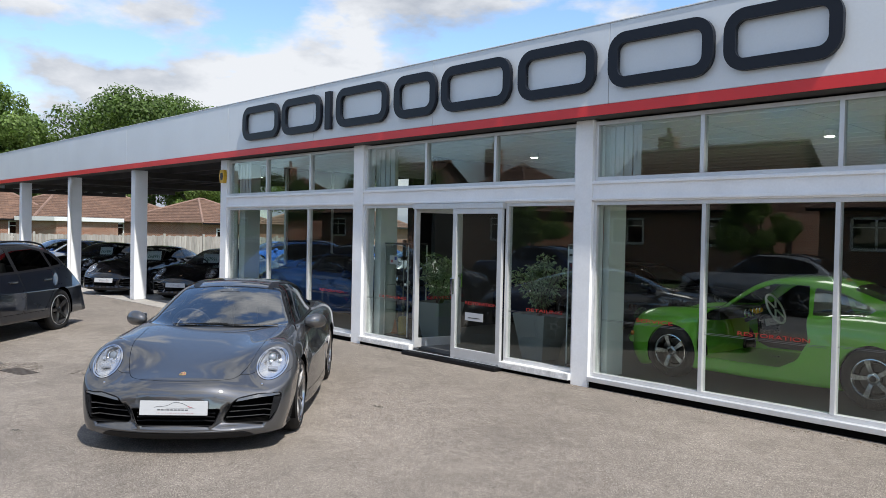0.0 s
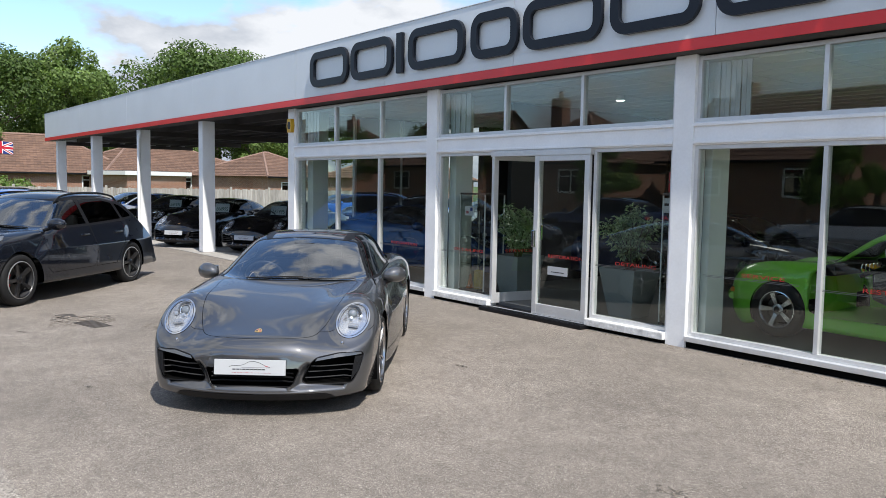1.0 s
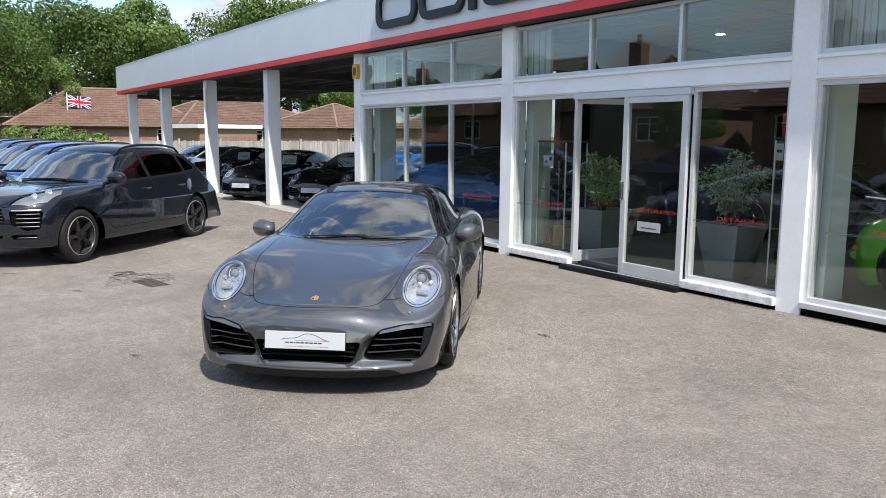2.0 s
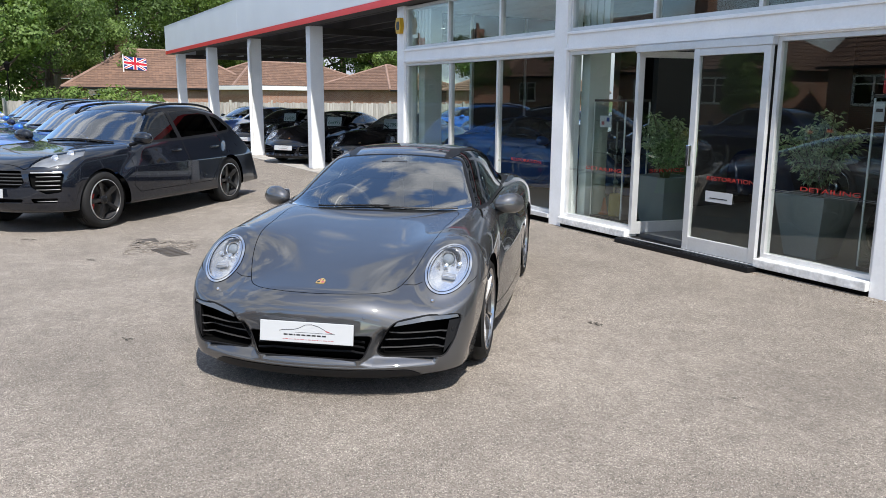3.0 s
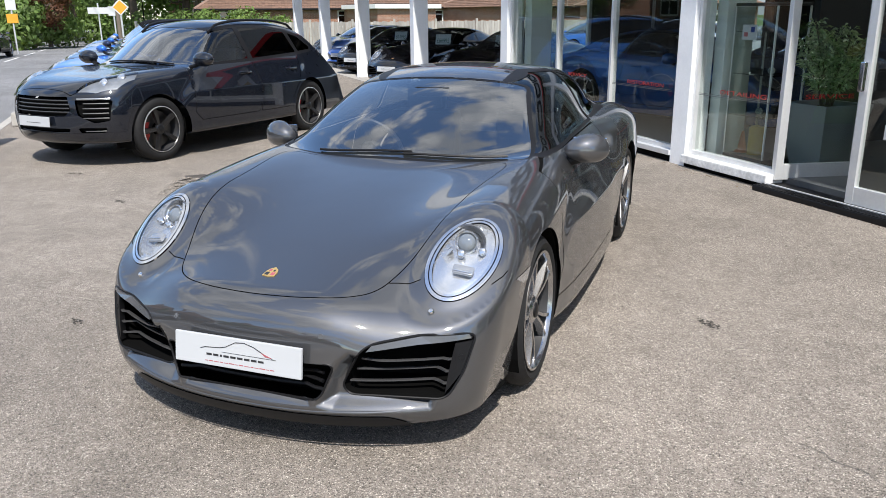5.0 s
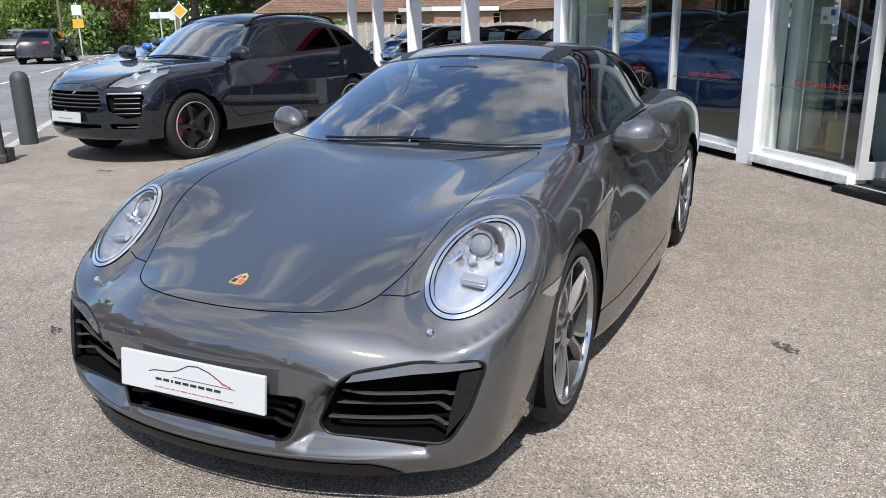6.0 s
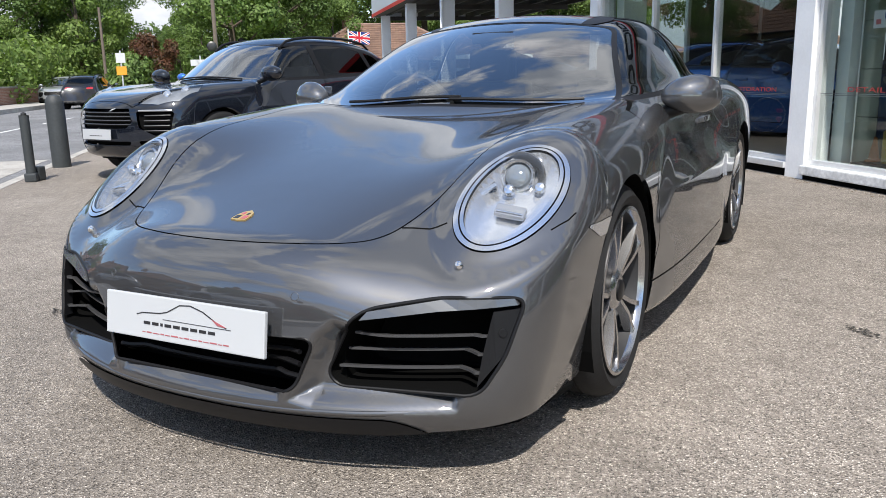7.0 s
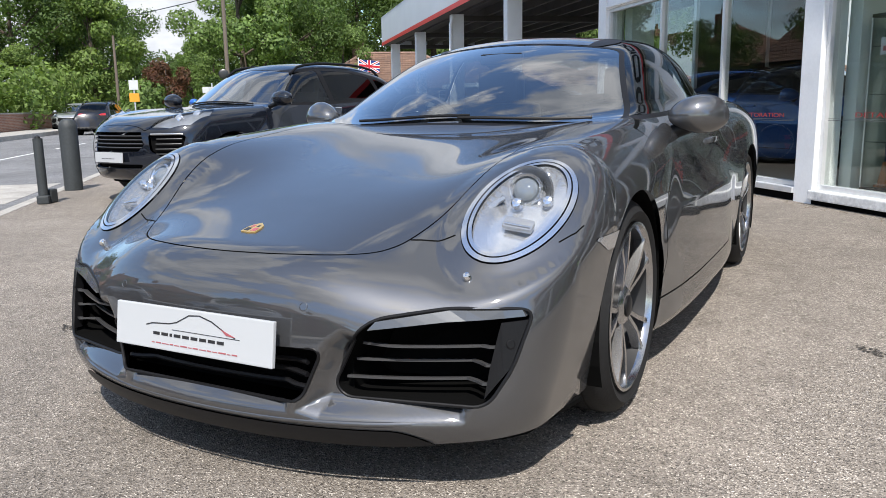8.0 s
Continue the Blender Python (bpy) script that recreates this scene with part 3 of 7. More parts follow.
# ---------------------------------------------------------------- ground and road
def sheet(name, x0, x1, y0, y1, z, material, label, category, step=None, height=None):
    xs = np.linspace(x0, x1, max(2, int((x1 - x0) / step) + 1)) if step else (x0, x1)
    ys = np.linspace(y0, y1, max(2, int((y1 - y0) / step) + 1)) if step else (y0, y1)
    vs = [(x, y, z + (height(x, y) if height else 0.0)) for x in xs for y in ys]
    m = len(ys)
    fs = [(i * m + j, (i + 1) * m + j, (i + 1) * m + j + 1, i * m + j + 1) for i in range(len(xs) - 1) for j in range(m - 1)]
    return tagged(raw(name, vs, fs, material), label, category, kind="structure")


FACE, FRONT = 7.585, 7.38             # column faces, fascia face
sheet("ground", -1500, 1500, -1500, 1500, -0.24, GRASS, "wide green ground that runs to the horizon", "ground")
sheet("road", -400, 200, -7.2, 0.06, -0.19, ROAD, "grey tarmac road with worn markings", "road")
def lie(x, y):
    """The forecourt falls a little towards the road at its far end."""
    return -.10 * min(1, max(0, (-x - 7.6) / 4.5)) * min(1, max(0, (7.2 - y) / 3.5))


sheet("forecourt", -36, 14, 0.20, 30, 0.0, ASPHALT, "pale worn brown-grey tarmac forecourt", "forecourt", .5, lie)
sheet("pavement", -400, 200, -9.4, -7.35, 0.0, CONCRETE, "narrow grey pavement across the road", "pavement")
kerb = thing("kerb", "pale concrete kerb stones along the forecourt", "kerb", kind="structure")
x = -60.0
while x < 14:
    h = lie(x + .45, .1)
    part("kerb_stone", box(x + .004, x + .905, 0.06, 0.20, -.3, h + .006, .012), CONCRETE, kerb)
    x += .91
tagged(part("far_kerb", box(-120, 60, -7.35, -7.2, -0.3, 0.004, 0.02), CONCRETE), "pale concrete kerb across the road", "kerb", kind="structure")

# ---------------------------------------------------------------- showroom and canopy
LEFT_EDGES = (-33.16, -28.43, -23.7, -19.1, -14.53, -10.07, -5.66, -1.22, 3.2)
COL = 0.25
for i, x in enumerate(LEFT_EDGES):
    bm = box(x, x + COL, FACE, FACE + COL + (0.06 if i < 4 else 0), 0.0 if i < 4 else -0.01, 3.16, 0.008)
    col = tagged(part("column", bm, WHITE_PAINT), "square white painted steel column under the fascia", "column", "columns along the front", "structure")
    if i < 4:
        part("base_plate", box(x - 0.03, x + COL + 0.03, FACE - 0.03, FACE + COL + 0.09, 0, 0.012), CONCRETE, col)

fascia = thing("fascia", "long silver fascia with a red stripe and dark raised lettering", "fascia", kind="structure")
joints = (-33.95, -28.9, -23.9, -18.9, -13.86, -10.93, -7.99, -5.07, -2.13, 0.8, 3.6)
for a, b in zip(joints, joints[1:]):
    part("panel", box(a + 0.003, b - 0.003, FRONT, FRONT + 0.06, 3.285, 4.185, 0.004), FASCIA, fascia)
part("red_stripe", box(-33.95, 3.6, FRONT - 0.004, FRONT + 0.06, 3.165, 3.282, 0.003), RED_STRIPE, fascia, "bright red stripe along the lower edge")
part("cap_flashing", box(-33.97, 3.62, FRONT - 0.01, FRONT + 0.2, 4.186, 4.20, 0.003), FASCIA, fascia)
part("end_panel", box(-33.95, -33.89, FRONT + 0.062, 12.9, 3.165, 4.185, 0.004), FASCIA, fascia)
part("lower_return", box(-33.88, 3.6, FRONT + 0.002, FACE + 0.10, 3.163, 3.18), SOFFIT, fascia)


def ring_points(w, h, r, n=7):
    pts = []
    for cx, cz, a0 in ((w / 2 - r, h / 2 - r, 0), (-w / 2 + r, h / 2 - r, 90), (-w / 2 + r, -h / 2 + r, 180), (w / 2 - r, -h / 2 + r, 270)):
        pts += [(cx + r * math.cos(radians(a0 + 90 * k / n)), cz + r * math.sin(radians(a0 + 90 * k / n))) for k in range(n + 1)]
    return pts


for k, (x0, x1) in enumerate(((-13.19, -11.94), (-11.83, -10.65), (-10.52, -10.37), (-10.21, -8.93), (-8.77, -7.87), (-7.76, -6.5), (-6.37, -5.22), (-5.04, -3.79), (-3.68, -2.56))):
    bm = bmesh.new()
    if x1 - x0 < 0.3:
        add_box(bm, x0, x1, FRONT - 0.07, FRONT - 0.012, 3.43, 4.04, 0.006)
    else:
        pts = [(x + (x0 + x1) / 2, z + 3.735) for x, z in ring_points(x1 - x0 - 0.12, 0.61 - 0.12, 0.16)]
        add_band(bm, pts, FRONT - 0.07, FRONT - 0.012, 0.06, closed=True)
    part("raised_letter", bm, LETTER, fascia)

# canopy roof with its ribbed underside
roof = thing("canopy_roof", "flat canopy roof with a dark ribbed underside", "roof", kind="structure")
part("deck", box(-33.88, -14.3, FACE + 0.11, 12.9, 3.34, 3.46), SOFFIT, roof)
y = FACE + 0.3
while y < 12.9:
    part("beam", box(-33.88, -14.3, y, y + 0.09, 3.14 if int(y * 10) % 3 else 3.2, 3.338, 0.004), SOFFIT, roof)
    y += 0.62
for x in LEFT_EDGES[:4]:
    part("cross_beam", box(x + 0.05, x + 0.2, FACE + 0.27, 12.85, 3.0, 3.135, 0.004), SOFFIT, roof)
tagged(part("canopy_floor", box(-33.6, -14.6, FACE - 0.25, 12.9, -0.05, 0.012), CONCRETE), "grey concrete floor under the canopy", "floor", kind="structure")

# showroom shell
tagged(part("floor", box(-14.4, 3.6, FACE + 0.16, 19.0, -0.05, 0.10), DARK_FLOOR), "dark grey tiled showroom floor", "floor", kind="structure")
tagged(part("wall_north", box(-14.6, 3.6, 19.0, 19.2, 0, 3.3), DARK_WALL), "charcoal rear wall of the showroom", "wall", kind="structure")
tagged(part("wall_east", box(3.45, 3.65, FACE + 0.26, 19.0, 0, 3.3), DARK_WALL), "charcoal side wall of the showroom", "wall", kind="structure")
tagged(part("wall_west", box(-14.53, -14.35, 12.6, 19.0, 0, 3.3), DARK_WALL), "charcoal side wall of the showroom", "wall", kind="structure")
bm = bmesh.new()
add_box(bm, -14.4, 3.5, FACE + 0.2, 19.0, 3.11, 3.16)
for k in range(26):
    add_box(bm, -14.4, 3.5, FACE + 0.35 + 0.6 * k * 0.72, FACE + 0.375 + 0.6 * k * 0.72, 3.10, 3.109)
for k in range(15):
    add_box(bm, -14.0 + 1.2 * k, -13.975 + 1.2 * k, FACE + 0.25, 19.0, 3.096, 3.0995)
tagged(part("ceiling", bm, CEILING_TILE), "suspended showroom ceiling of pale tiles in a grid", "ceiling", kind="structure")
tagged(part("roof", box(-14.3, 3.6, FACE + 0.11, 19.2, 3.3, 3.6), SOFFIT), "flat felt roof over the showroom", "roof", kind="structure")


def shop_window(name, x0, x1, z0, z1, cuts, label, frame=0.045, sill=0.0, material=ALUMINIUM, door_at=None):
    """A glazed bay: outer frame, mullions and one pane between each pair of mullions."""
    w = thing(name, label, "window", kind="structure")
    y0, y1 = FACE + 0.05, FACE + 0.13
    part("bottom_rail", box(x0, x1, y0, y1, z0, z0 + frame, 0.004), material, w)
    part("top_rail", box(x0, x1, y0, y1, z1 - frame, z1, 0.004), material, w)
    edges = [x0] + list(cuts) + [x1]
    for k, x in enumerate(edges):
        a = x if k == 0 else (x - frame if k == len(edges) - 1 else x - frame / 2)
        part("mullion", box(a, a + frame, y0 - 0.003, y1 + 0.003, z0 + frame, z1 - frame, 0.004), material, w)
    for k in range(len(edges) - 1):
        if door_at == k:
            continue
        a, b = edges[k] + frame * (1 if k == 0 else 0.5), edges[k + 1] - frame * (1 if k == len(edges) - 2 else 0.5)
        g = part("pane", box(a, b, FACE + 0.085, FACE + 0.091, z0 + frame, z1 - frame), SHOP_GLASS, w)
        g.visible_shadow = False
    return w


bays = [(-14.28, -10.07), (-9.82, -5.66), (-5.41, -1.22), (-0.97, 3.2)]
uppers = [(-12.84, -11.39), (-8.39, -7.02), (-4.05, -2.66), (0.4, 1.8)]
lowers = [(-12.78, -11.43), None, (-4.01, -2.67), (0.4, 1.8)]
for k, (a, b) in enumerate(bays):
    shop_window("upper_window_%d" % (k + 1), a, b, 2.44, 3.14, uppers[k], "clerestory window with aluminium mullions below the fascia")
    tr = thing("transom_%d" % (k + 1), "white painted beam between the lower and upper windows", "beam", kind="structure")
    part("beam", box(a, b, FACE + 0.02, FACE + 0.16, 2.20, 2.44, 0.006), WHITE_PAINT, tr)
    part("lower_bead", box(a, b, FACE - 0.005, FACE + 0.018, 2.215, 2.245, 0.004), WHITE_PAINT, tr)
    part("upper_bead", box(a, b, FACE - 0.005, FACE + 0.018, 2.40, 2.43, 0.004), WHITE_PAINT, tr)
    if lowers[k]:
        shop_window("window_%d" % (k + 1), a, b, 0.13, 2.20, lowers[k], "full-height sliding shop window in aluminium frames")
        tagged(part("sill_%d" % (k + 1), box(a, b, FACE - 0.02, FACE + 0.15, 0.075, 0.13, 0.006), ALUMINIUM), "aluminium sill below the shop window", "sill", kind="structure")
        tagged(part("plinth_%d" % (k + 1), box(a, b, FACE + 0.03, FACE + 0.15, -0.05, 0.074), MATT_BLACK), "dark recessed plinth below the sill", "plinth", kind="structure")

# entrance bay
ax, bx = bays[1]
shop_window("window_2", ax, -8.58, 0.13, 2.20, (), "fixed shop window beside the entrance")
shop_window("window_5", -6.80, bx, 0.13, 2.20, (), "fixed shop window beside the entrance")
for x0, x1 in ((ax, -8.58), (-6.80, bx)):
    tagged(part("entrance_sill", box(x0, x1, FACE - 0.05, FACE + 0.15, 0.045, 0.13, 0.012), CHIPPED), "white painted sill with chipped edges", "sill", "entrance sills", "structure")
    tagged(part("entrance_plinth", box(x0, x1, FACE + 0.0, FACE + 0.15, -0.05, 0.044), MATT_BLACK), "dark recessed plinth below the sill", "plinth", "entrance plinths", "structure")
threshold = thing("threshold", "black ribbed rubber threshold step", "threshold", kind="structure")
part("tread", box(-8.62, -6.76, FACE - 0.16, FACE + 0.16, -0.03, 0.052, 0.012), BLACK_TRIM, threshold)
part("metal_edge", box(-8.58, -6.80, FACE - 0.035, FACE - 0.015, 0.0525, 0.060), ALUMINIUM, threshold)
for k in range(5):
    part("rib", box(-8.60, -6.78, FACE - 0.150 + 0.021 * k, FACE - 0.141 + 0.021 * k, 0.0522, 0.0575), BLACK_TRIM, threshold)
tagged(part("door_track", box(-8.58, -6.80, FACE - 0.02, FACE + 0.16, 2.13, 2.20, 0.004), ALUMINIUM), "aluminium track over the sliding doors", "door track", kind="structure")


def glazed_door(name, m, width, label, handle_side):
    d = thing(name, label, "door", m, kind="structure")
    h, s = 2.068, 0.075
    part("stile", box(0, s, 0, 0.05, 0, h, 0.004), ALUMINIUM, d)
    part("stile", box(width - s, width, 0, 0.05, 0, h, 0.004), ALUMINIUM, d)
    part("bottom_rail", box(s, width - s, 0.002, 0.048, 0, 0.14, 0.004), ALUMINIUM, d)
    part("top_rail", box(s, width - s, 0.002, 0.048, h - 0.07, h, 0.004), ALUMINIUM, d)
    g = part("pane", box(s, width - s, 0.022, 0.028, 0.14, h - 0.07), SHOP_GLASS, d)
    g.visible_shadow = False
    x = width - s / 2 if handle_side else s / 2
    part("door_handle", box(x - 0.02, x + 0.02, -0.05, -0.0005, 0.88, 1.10, 0.006), CHROME, d, "polished pull handle")
    return d


glazed_door("door_1", pose(-7.74, FACE - 0.01, 0.062), 0.92, "closed leaf of the aluminium sliding entrance door", False)
glazed_door("door_2", pose(-8.56, FACE + 0.03, 0.085, 0, 0, 78), 0.82, "aluminium entrance door leaf standing ajar", True)
shop = thing("side_window", "glazed side wall of the showroom towards the canopy", "window", kind="structure")
for k in range(4):
    yy = FACE + 0.3 + 1.18 * k
    part("mullion", box(-14.50, -14.42, yy, yy + 0.05, 0.13, 3.1, 0.004), ALUMINIUM, shop)
    if k in (1, 2):
        part("wall_panel", box(-14.48, -14.44, yy + 0.05, yy + 1.18, 0.13, 3.1), DARK_WALL, shop)
    if k == 0:
        g = part("pane", box(-14.463, -14.457, yy + 0.05, yy + 1.18, 0.13, 3.1), SHOP_GLASS, shop)
        g.visible_shadow = False
part("sill", box(-14.53, -14.38, FACE + 0.26, 12.6, 0.0, 0.128, 0.004), WHITE_PAINT, shop)

# ---------------------------------------------------------------- cars
def wheel(parent, x, side, y_out, radius, rim, width, spokes, finish, lip, caliper=None, twin=False, quick=False):
    """A tyre, its rim with spokes, and the brake behind it. side: 1 on the left, -1 on the right."""
    seg = 24 if quick else 56
    w = new("wheel")
    w.parent = parent
    w.matrix_basis = pose(x, side * y_out, radius) @ Matrix.Diagonal((1, side, 1, 1))
    tyre = [(rim, -0.012), (rim + 0.012, 0.0), (rim + (radius - rim) * .45, 0.006), (radius - 0.028, -0.004), (radius - 0.010, -0.018), (radius, -0.038)]
    back = [(radius, -width + 0.038), (radius - 0.01, -width + 0.018), (radius - 0.03, -width + 0.004), (rim + .02, -width), (rim - 0.01, -width + .02)]
    grooves = []
    for k in range(1, 4):
        yy = -0.038 - (width - 0.076) * k / 4
        grooves += [(radius, yy + 0.006), (radius - 0.007, yy + 0.004), (radius - 0.007, yy - 0.004), (radius, yy - 0.006)]
    part("tyre", lathe(tyre + grooves + back, seg, "y", closed=True), RUBBER, w, "", True)
    barrel = [(rim + 0.001, -0.014), (rim - 0.001, 0.001), (rim - 0.010, 0.003), (rim - 0.018, -0.010), (rim - 0.026, -0.05), (rim - 0.034, -width + .03), (rim - 0.004, -width + .015)]
    if lip is not ALLOY_RIM:
        part("rim", lathe(barrel[:4] + [(rim - 0.020, -0.016), (rim + 0.0, -0.016)], seg, "y", closed=True), lip, w, "", True)
    else:
        part("rim", lathe([(rim - .003, -.004), (rim - .009, .002), (rim - .018, -.010), (rim - .020, -.016), (rim - .003, -.016)], seg, "y", closed=True), finish, w, "", True)
        part("rim_line", lathe([(rim + .001, -.014), (rim - .001, .002), (rim - .0075, .004), (rim - .0085, -.003), (rim - .003, -.014)], seg, "y", closed=True), lip, w, "thin bright line round the rim", True)
    part("barrel", lathe([(rim - .019, -.0165), (rim - .026, -.05), (rim - .034, -width + .03), (rim - .004, -width + .015), (rim - .002, -.0165)], seg, "y", closed=True), BARREL, w, "", True)
    bm = bmesh.new()
    for k in range(spokes):
        base = 2 * math.pi * k / spokes
        for off in ((-0.20, 0.20) if twin else (0.0,)):
            for (r0, r1, h0, h1, d0, d1, a0, a1) in ((0.045, rim - 0.012, .026 if not twin else .0095, .040 if not twin else .0115, -0.028, -0.006, off * .35, off),):
                vs = []
                for (r, h, d, a) in ((r0, h0, d0, base + a0), ((r0 + r1) / 2, (h0 + h1) / 2 * .92, (d0 + d1) / 2 + .006, base + (a0 + a1) / 2), (r1, h1, d1, base + a1)):
                    cx, cz, tx, tz = math.cos(a), math.sin(a), -math.sin(a), math.cos(a)
                    for (s, dy) in ((-1, -0.03), (-0.72, 0), (0.72, 0), (1, -0.03)):
                        vs.append(bm.verts.new((cx * r + tx * h * s, d + dy, cz * r + tz * h * s)))
                for q in range(2):
                    for j in range(4):
                        bm.faces.new((vs[q * 4 + j], vs[q * 4 + (j + 1) % 4], vs[q * 4 + 4 + (j + 1) % 4], vs[q * 4 + 4 + j]))
    add_lathe(bm, [(.066, -.06), (.064, -.03), (.050, -.018), (.034, -.016)], 20, "y")
    part("spokes", bm, finish, w, "", True)
    part("centre_cap", lathe([(.033, -.03), (.033, -.012), (.026, -.008), (.001, -.007)], 20, "y"), BLACK_TRIM, w, "", True)
    part("brake_disc", lathe([(.07, -.095), (rim - .055, -.095), (rim - .055, -.12), (.07, -.12)], seg, "y", closed=True), STEEL, w)
    if caliper:
        bm = bmesh.new()
        pts = [(math.cos(radians(a)) * r, math.sin(radians(a)) * r) for r, rng in ((rim - .045, range(-38, 39, 13)), (rim - .125, range(38, -39, -13))) for a in rng]
        add_prism(bm, pts, -.14, -.075, "y")
        part("brake_caliper", bm, caliper, w)
    part("backing_plate", lathe([(.02, -width + .06), (rim - .03, -width + .06), (rim - .03, -width + .05), (.02, -width + .05)], 24, "y", closed=True), MATT_BLACK, w)
    return w


def arch_liner(parent, x, radius, wheel_z, side, y_in, y_out):
    bm = bmesh.new()
    n, rows = 20, []
    for yy in (y_in, y_out):
        rows.append([bm.verts.new((x + radius * math.cos(math.pi * k / n * 1.3 - .47), side * yy, wheel_z + radius * math.sin(math.pi * k / n * 1.3 - .47))) for k in range(n + 1)])
    for k in range(n):
        bm.faces.new((rows[0][k], rows[0][k + 1], rows[1][k + 1], rows[1][k]))
    bm.faces.new(rows[0])
    part("arch_liner", bm, MATT_BLACK, parent)


def seat(parent, x, y, z, tall=.62):
    bm = bmesh.new()
    add_box(bm, x - .25, x + .25, y - .24, y + .24, z, z + .16, .05)
    add_box(bm, x - .38, x - .24, y - .23, y + .23, z + .10, z + tall, .05, Matrix.Translation((0, 0, 0)))
    add_box(bm, x - .39, x - .27, y - .13, y + .13, z + tall - .02, z + tall + .17, .045)
    part("seat", bm, LEATHER, parent, "", True)


def prism_on(m, outline, d0, d1):
    """A flat piece of (y, z) outline laid on a plate."""
    bm = bmesh.new()
    vs = add_prism(bm, outline, d0, d1, "x")
    bmesh.ops.transform(bm, matrix=m, verts=vs)
    return bm


def number_plate(parent, m, width=.52, height=.111, detail=True):
    """A show plate: white board with a drawn car line and unreadable bars."""
    pl = part("number_plate", box(-.006, .006, -width / 2, width / 2, -height / 2, height / 2, .003, m), PLATE_WHITE, parent, "white show plate with a dark line drawing and bars")
    bm = bmesh.new()
    line = [(-.15, .004), (-.13, .010), (-.07, .014), (-.045, .020), (-.005, .041), (.03, .044), (.07, .034), (.12, .010), (.145, .003)]
    if detail:
        for (a, b), (c, d) in zip(line, line[1:]):
            q = math.atan2(d - b, c - a)
            add_box(bm, .0062, .0072, 0, math.hypot(c - a, d - b) + .001, -.0013, .0013, 0, m @ Matrix.Translation((0, a, b)) @ Matrix.Rotation(q, 4, "X"))
    x = -.125
    for k in range(9):
        w = .008 if k == 2 else .022
        add_box(bm, .0062, .0072, x, x + w, -.018, -.0105, 0, m)
        x += w + .0065
    tagged(part("printed_bar_line", bm, INK, pl), kind="stuff")
    if detail:
        part("tail_wedge", prism_on(m, [(.098, .020), (.118, .006), (.146, .004)], .0062, .0074), RED_INK, pl)
        part("ground_line", box(.0062, .0072, -.06, .16, -.0008, .0004, 0, m), INK, pl)
        bm = bmesh.new()
        x = -.13
        for k in range(14):
            w = .011 + .006 * ((k * 7) % 3)
            add_box(bm, .0062, .0070, x, x + w, -.0395, -.0375 + .001 * (k % 2), 0, m)
            x += w + .004
        tagged(part("printed_red_line", bm, RED_INK, pl), kind="stuff")
    return pl


def turned(y, z, yaw, pitch=0, x=0):
    return pose(x, y, z) @ pose(0, 0, 0, 0, pitch, yaw)


def on_shell(field, x, y, z0=1.6):
    """Height of the shell's top over (x, y)."""
    z = np.linspace(z0, .2, 1500)
    f = field(np.stack((np.full_like(z, x), np.full_like(z, y), z), -1))
    k = int(np.argmax(f <= 0))
    return float(z[k])


def on_front(field, y, z, x0=1.2):
    x = np.linspace(x0, 0, 2500)
    f = field(np.stack((x, np.full_like(x, y), np.full_like(x, z)), -1))
    return float(x[int(np.argmax(f <= 0))])


def s_of(shell, fn):
    return fn(shell[0][:, 0], shell[0][:, 1], shell[0][:, 2])


def split(shell, fn):
    return cut(shell, s_of(shell, fn))


def split_seam(name, shell, fn, gap, parent):
    inner, rest = split(shell, lambda x, y, z: fn(x, y, z) + gap / 2)
    strip, outer = split(rest, lambda x, y, z: fn(x, y, z) - gap / 2)
    shell_mesh(name, strip, MATT_BLACK, parent, "", -0.005)
    return inner, outer


HOOD_PLAN = [(.805, 0), (.801, .10), (.79, .195), (.757, .307), (.697, .39), (.645, .428), (.603, .448), (.446, .508), (.26, .545), (.13, .561), (-.04, .567), (-.25, .59), (-.40, .60), (-.46, .56), (-.42, .3), (-.40, 0)]


def chaikin(poly, turns=3):
    """A closed outline smoothed by cutting its corners."""
    for _ in range(turns):
        poly = [tuple(a + (b - a) * f for a, b in zip(p, q)) for p, q in zip(poly, poly[1:] + poly[:1]) for f in (.25, .75)]
    return poly


def rounded(poly, r, n=5):
    """A closed outline with its corners rounded off."""
    out = []
    for k in range(len(poly)):
        p, q, t = Vector(poly[k - 1]), Vector(poly[k]), Vector(poly[(k + 1) % len(poly)])
        a, b = q + (p - q).normalized() * min(r, (p - q).length * .45), q + (t - q).normalized() * min(r, (t - q).length * .45)
        out += [tuple(a.lerp(q, f).lerp(q.lerp(b, f), f)) for f in [i / n for i in range(n + 1)]]
    return out


BONNET = chaikin(HOOD_PLAN + [(x, -y) for x, y in HOOD_PLAN[-2:0:-1]])
INTAKE = rounded([(.428, .418), (.352, .282), (.378, .247), (.712, .244), (.758, .33), (.788, .45), (.768, .466), (.62, .468), (.468, .447)], .03)
DOOR_GLASS = [(-.62, .885), (-1.16, 1.165), (-1.42, 1.205), (-1.70, 1.195), (-1.76, .93)]
QUARTER_GLASS = [(-1.80, .935), (-1.74, 1.19), (-2.05, 1.135), (-2.42, 1.0), (-2.36, .955)]
DOOR_SIDE = [(-.385, .84), (-.385, .40), (-.32, .27), (-1.62, .27), (-1.72, .45), (-1.70, .80), (-1.72, .90), (-1.2, .885), (-.6, .868)]


LAMP_C, LAMP_A, LAMP_B = COUPE["lamp"][:3]


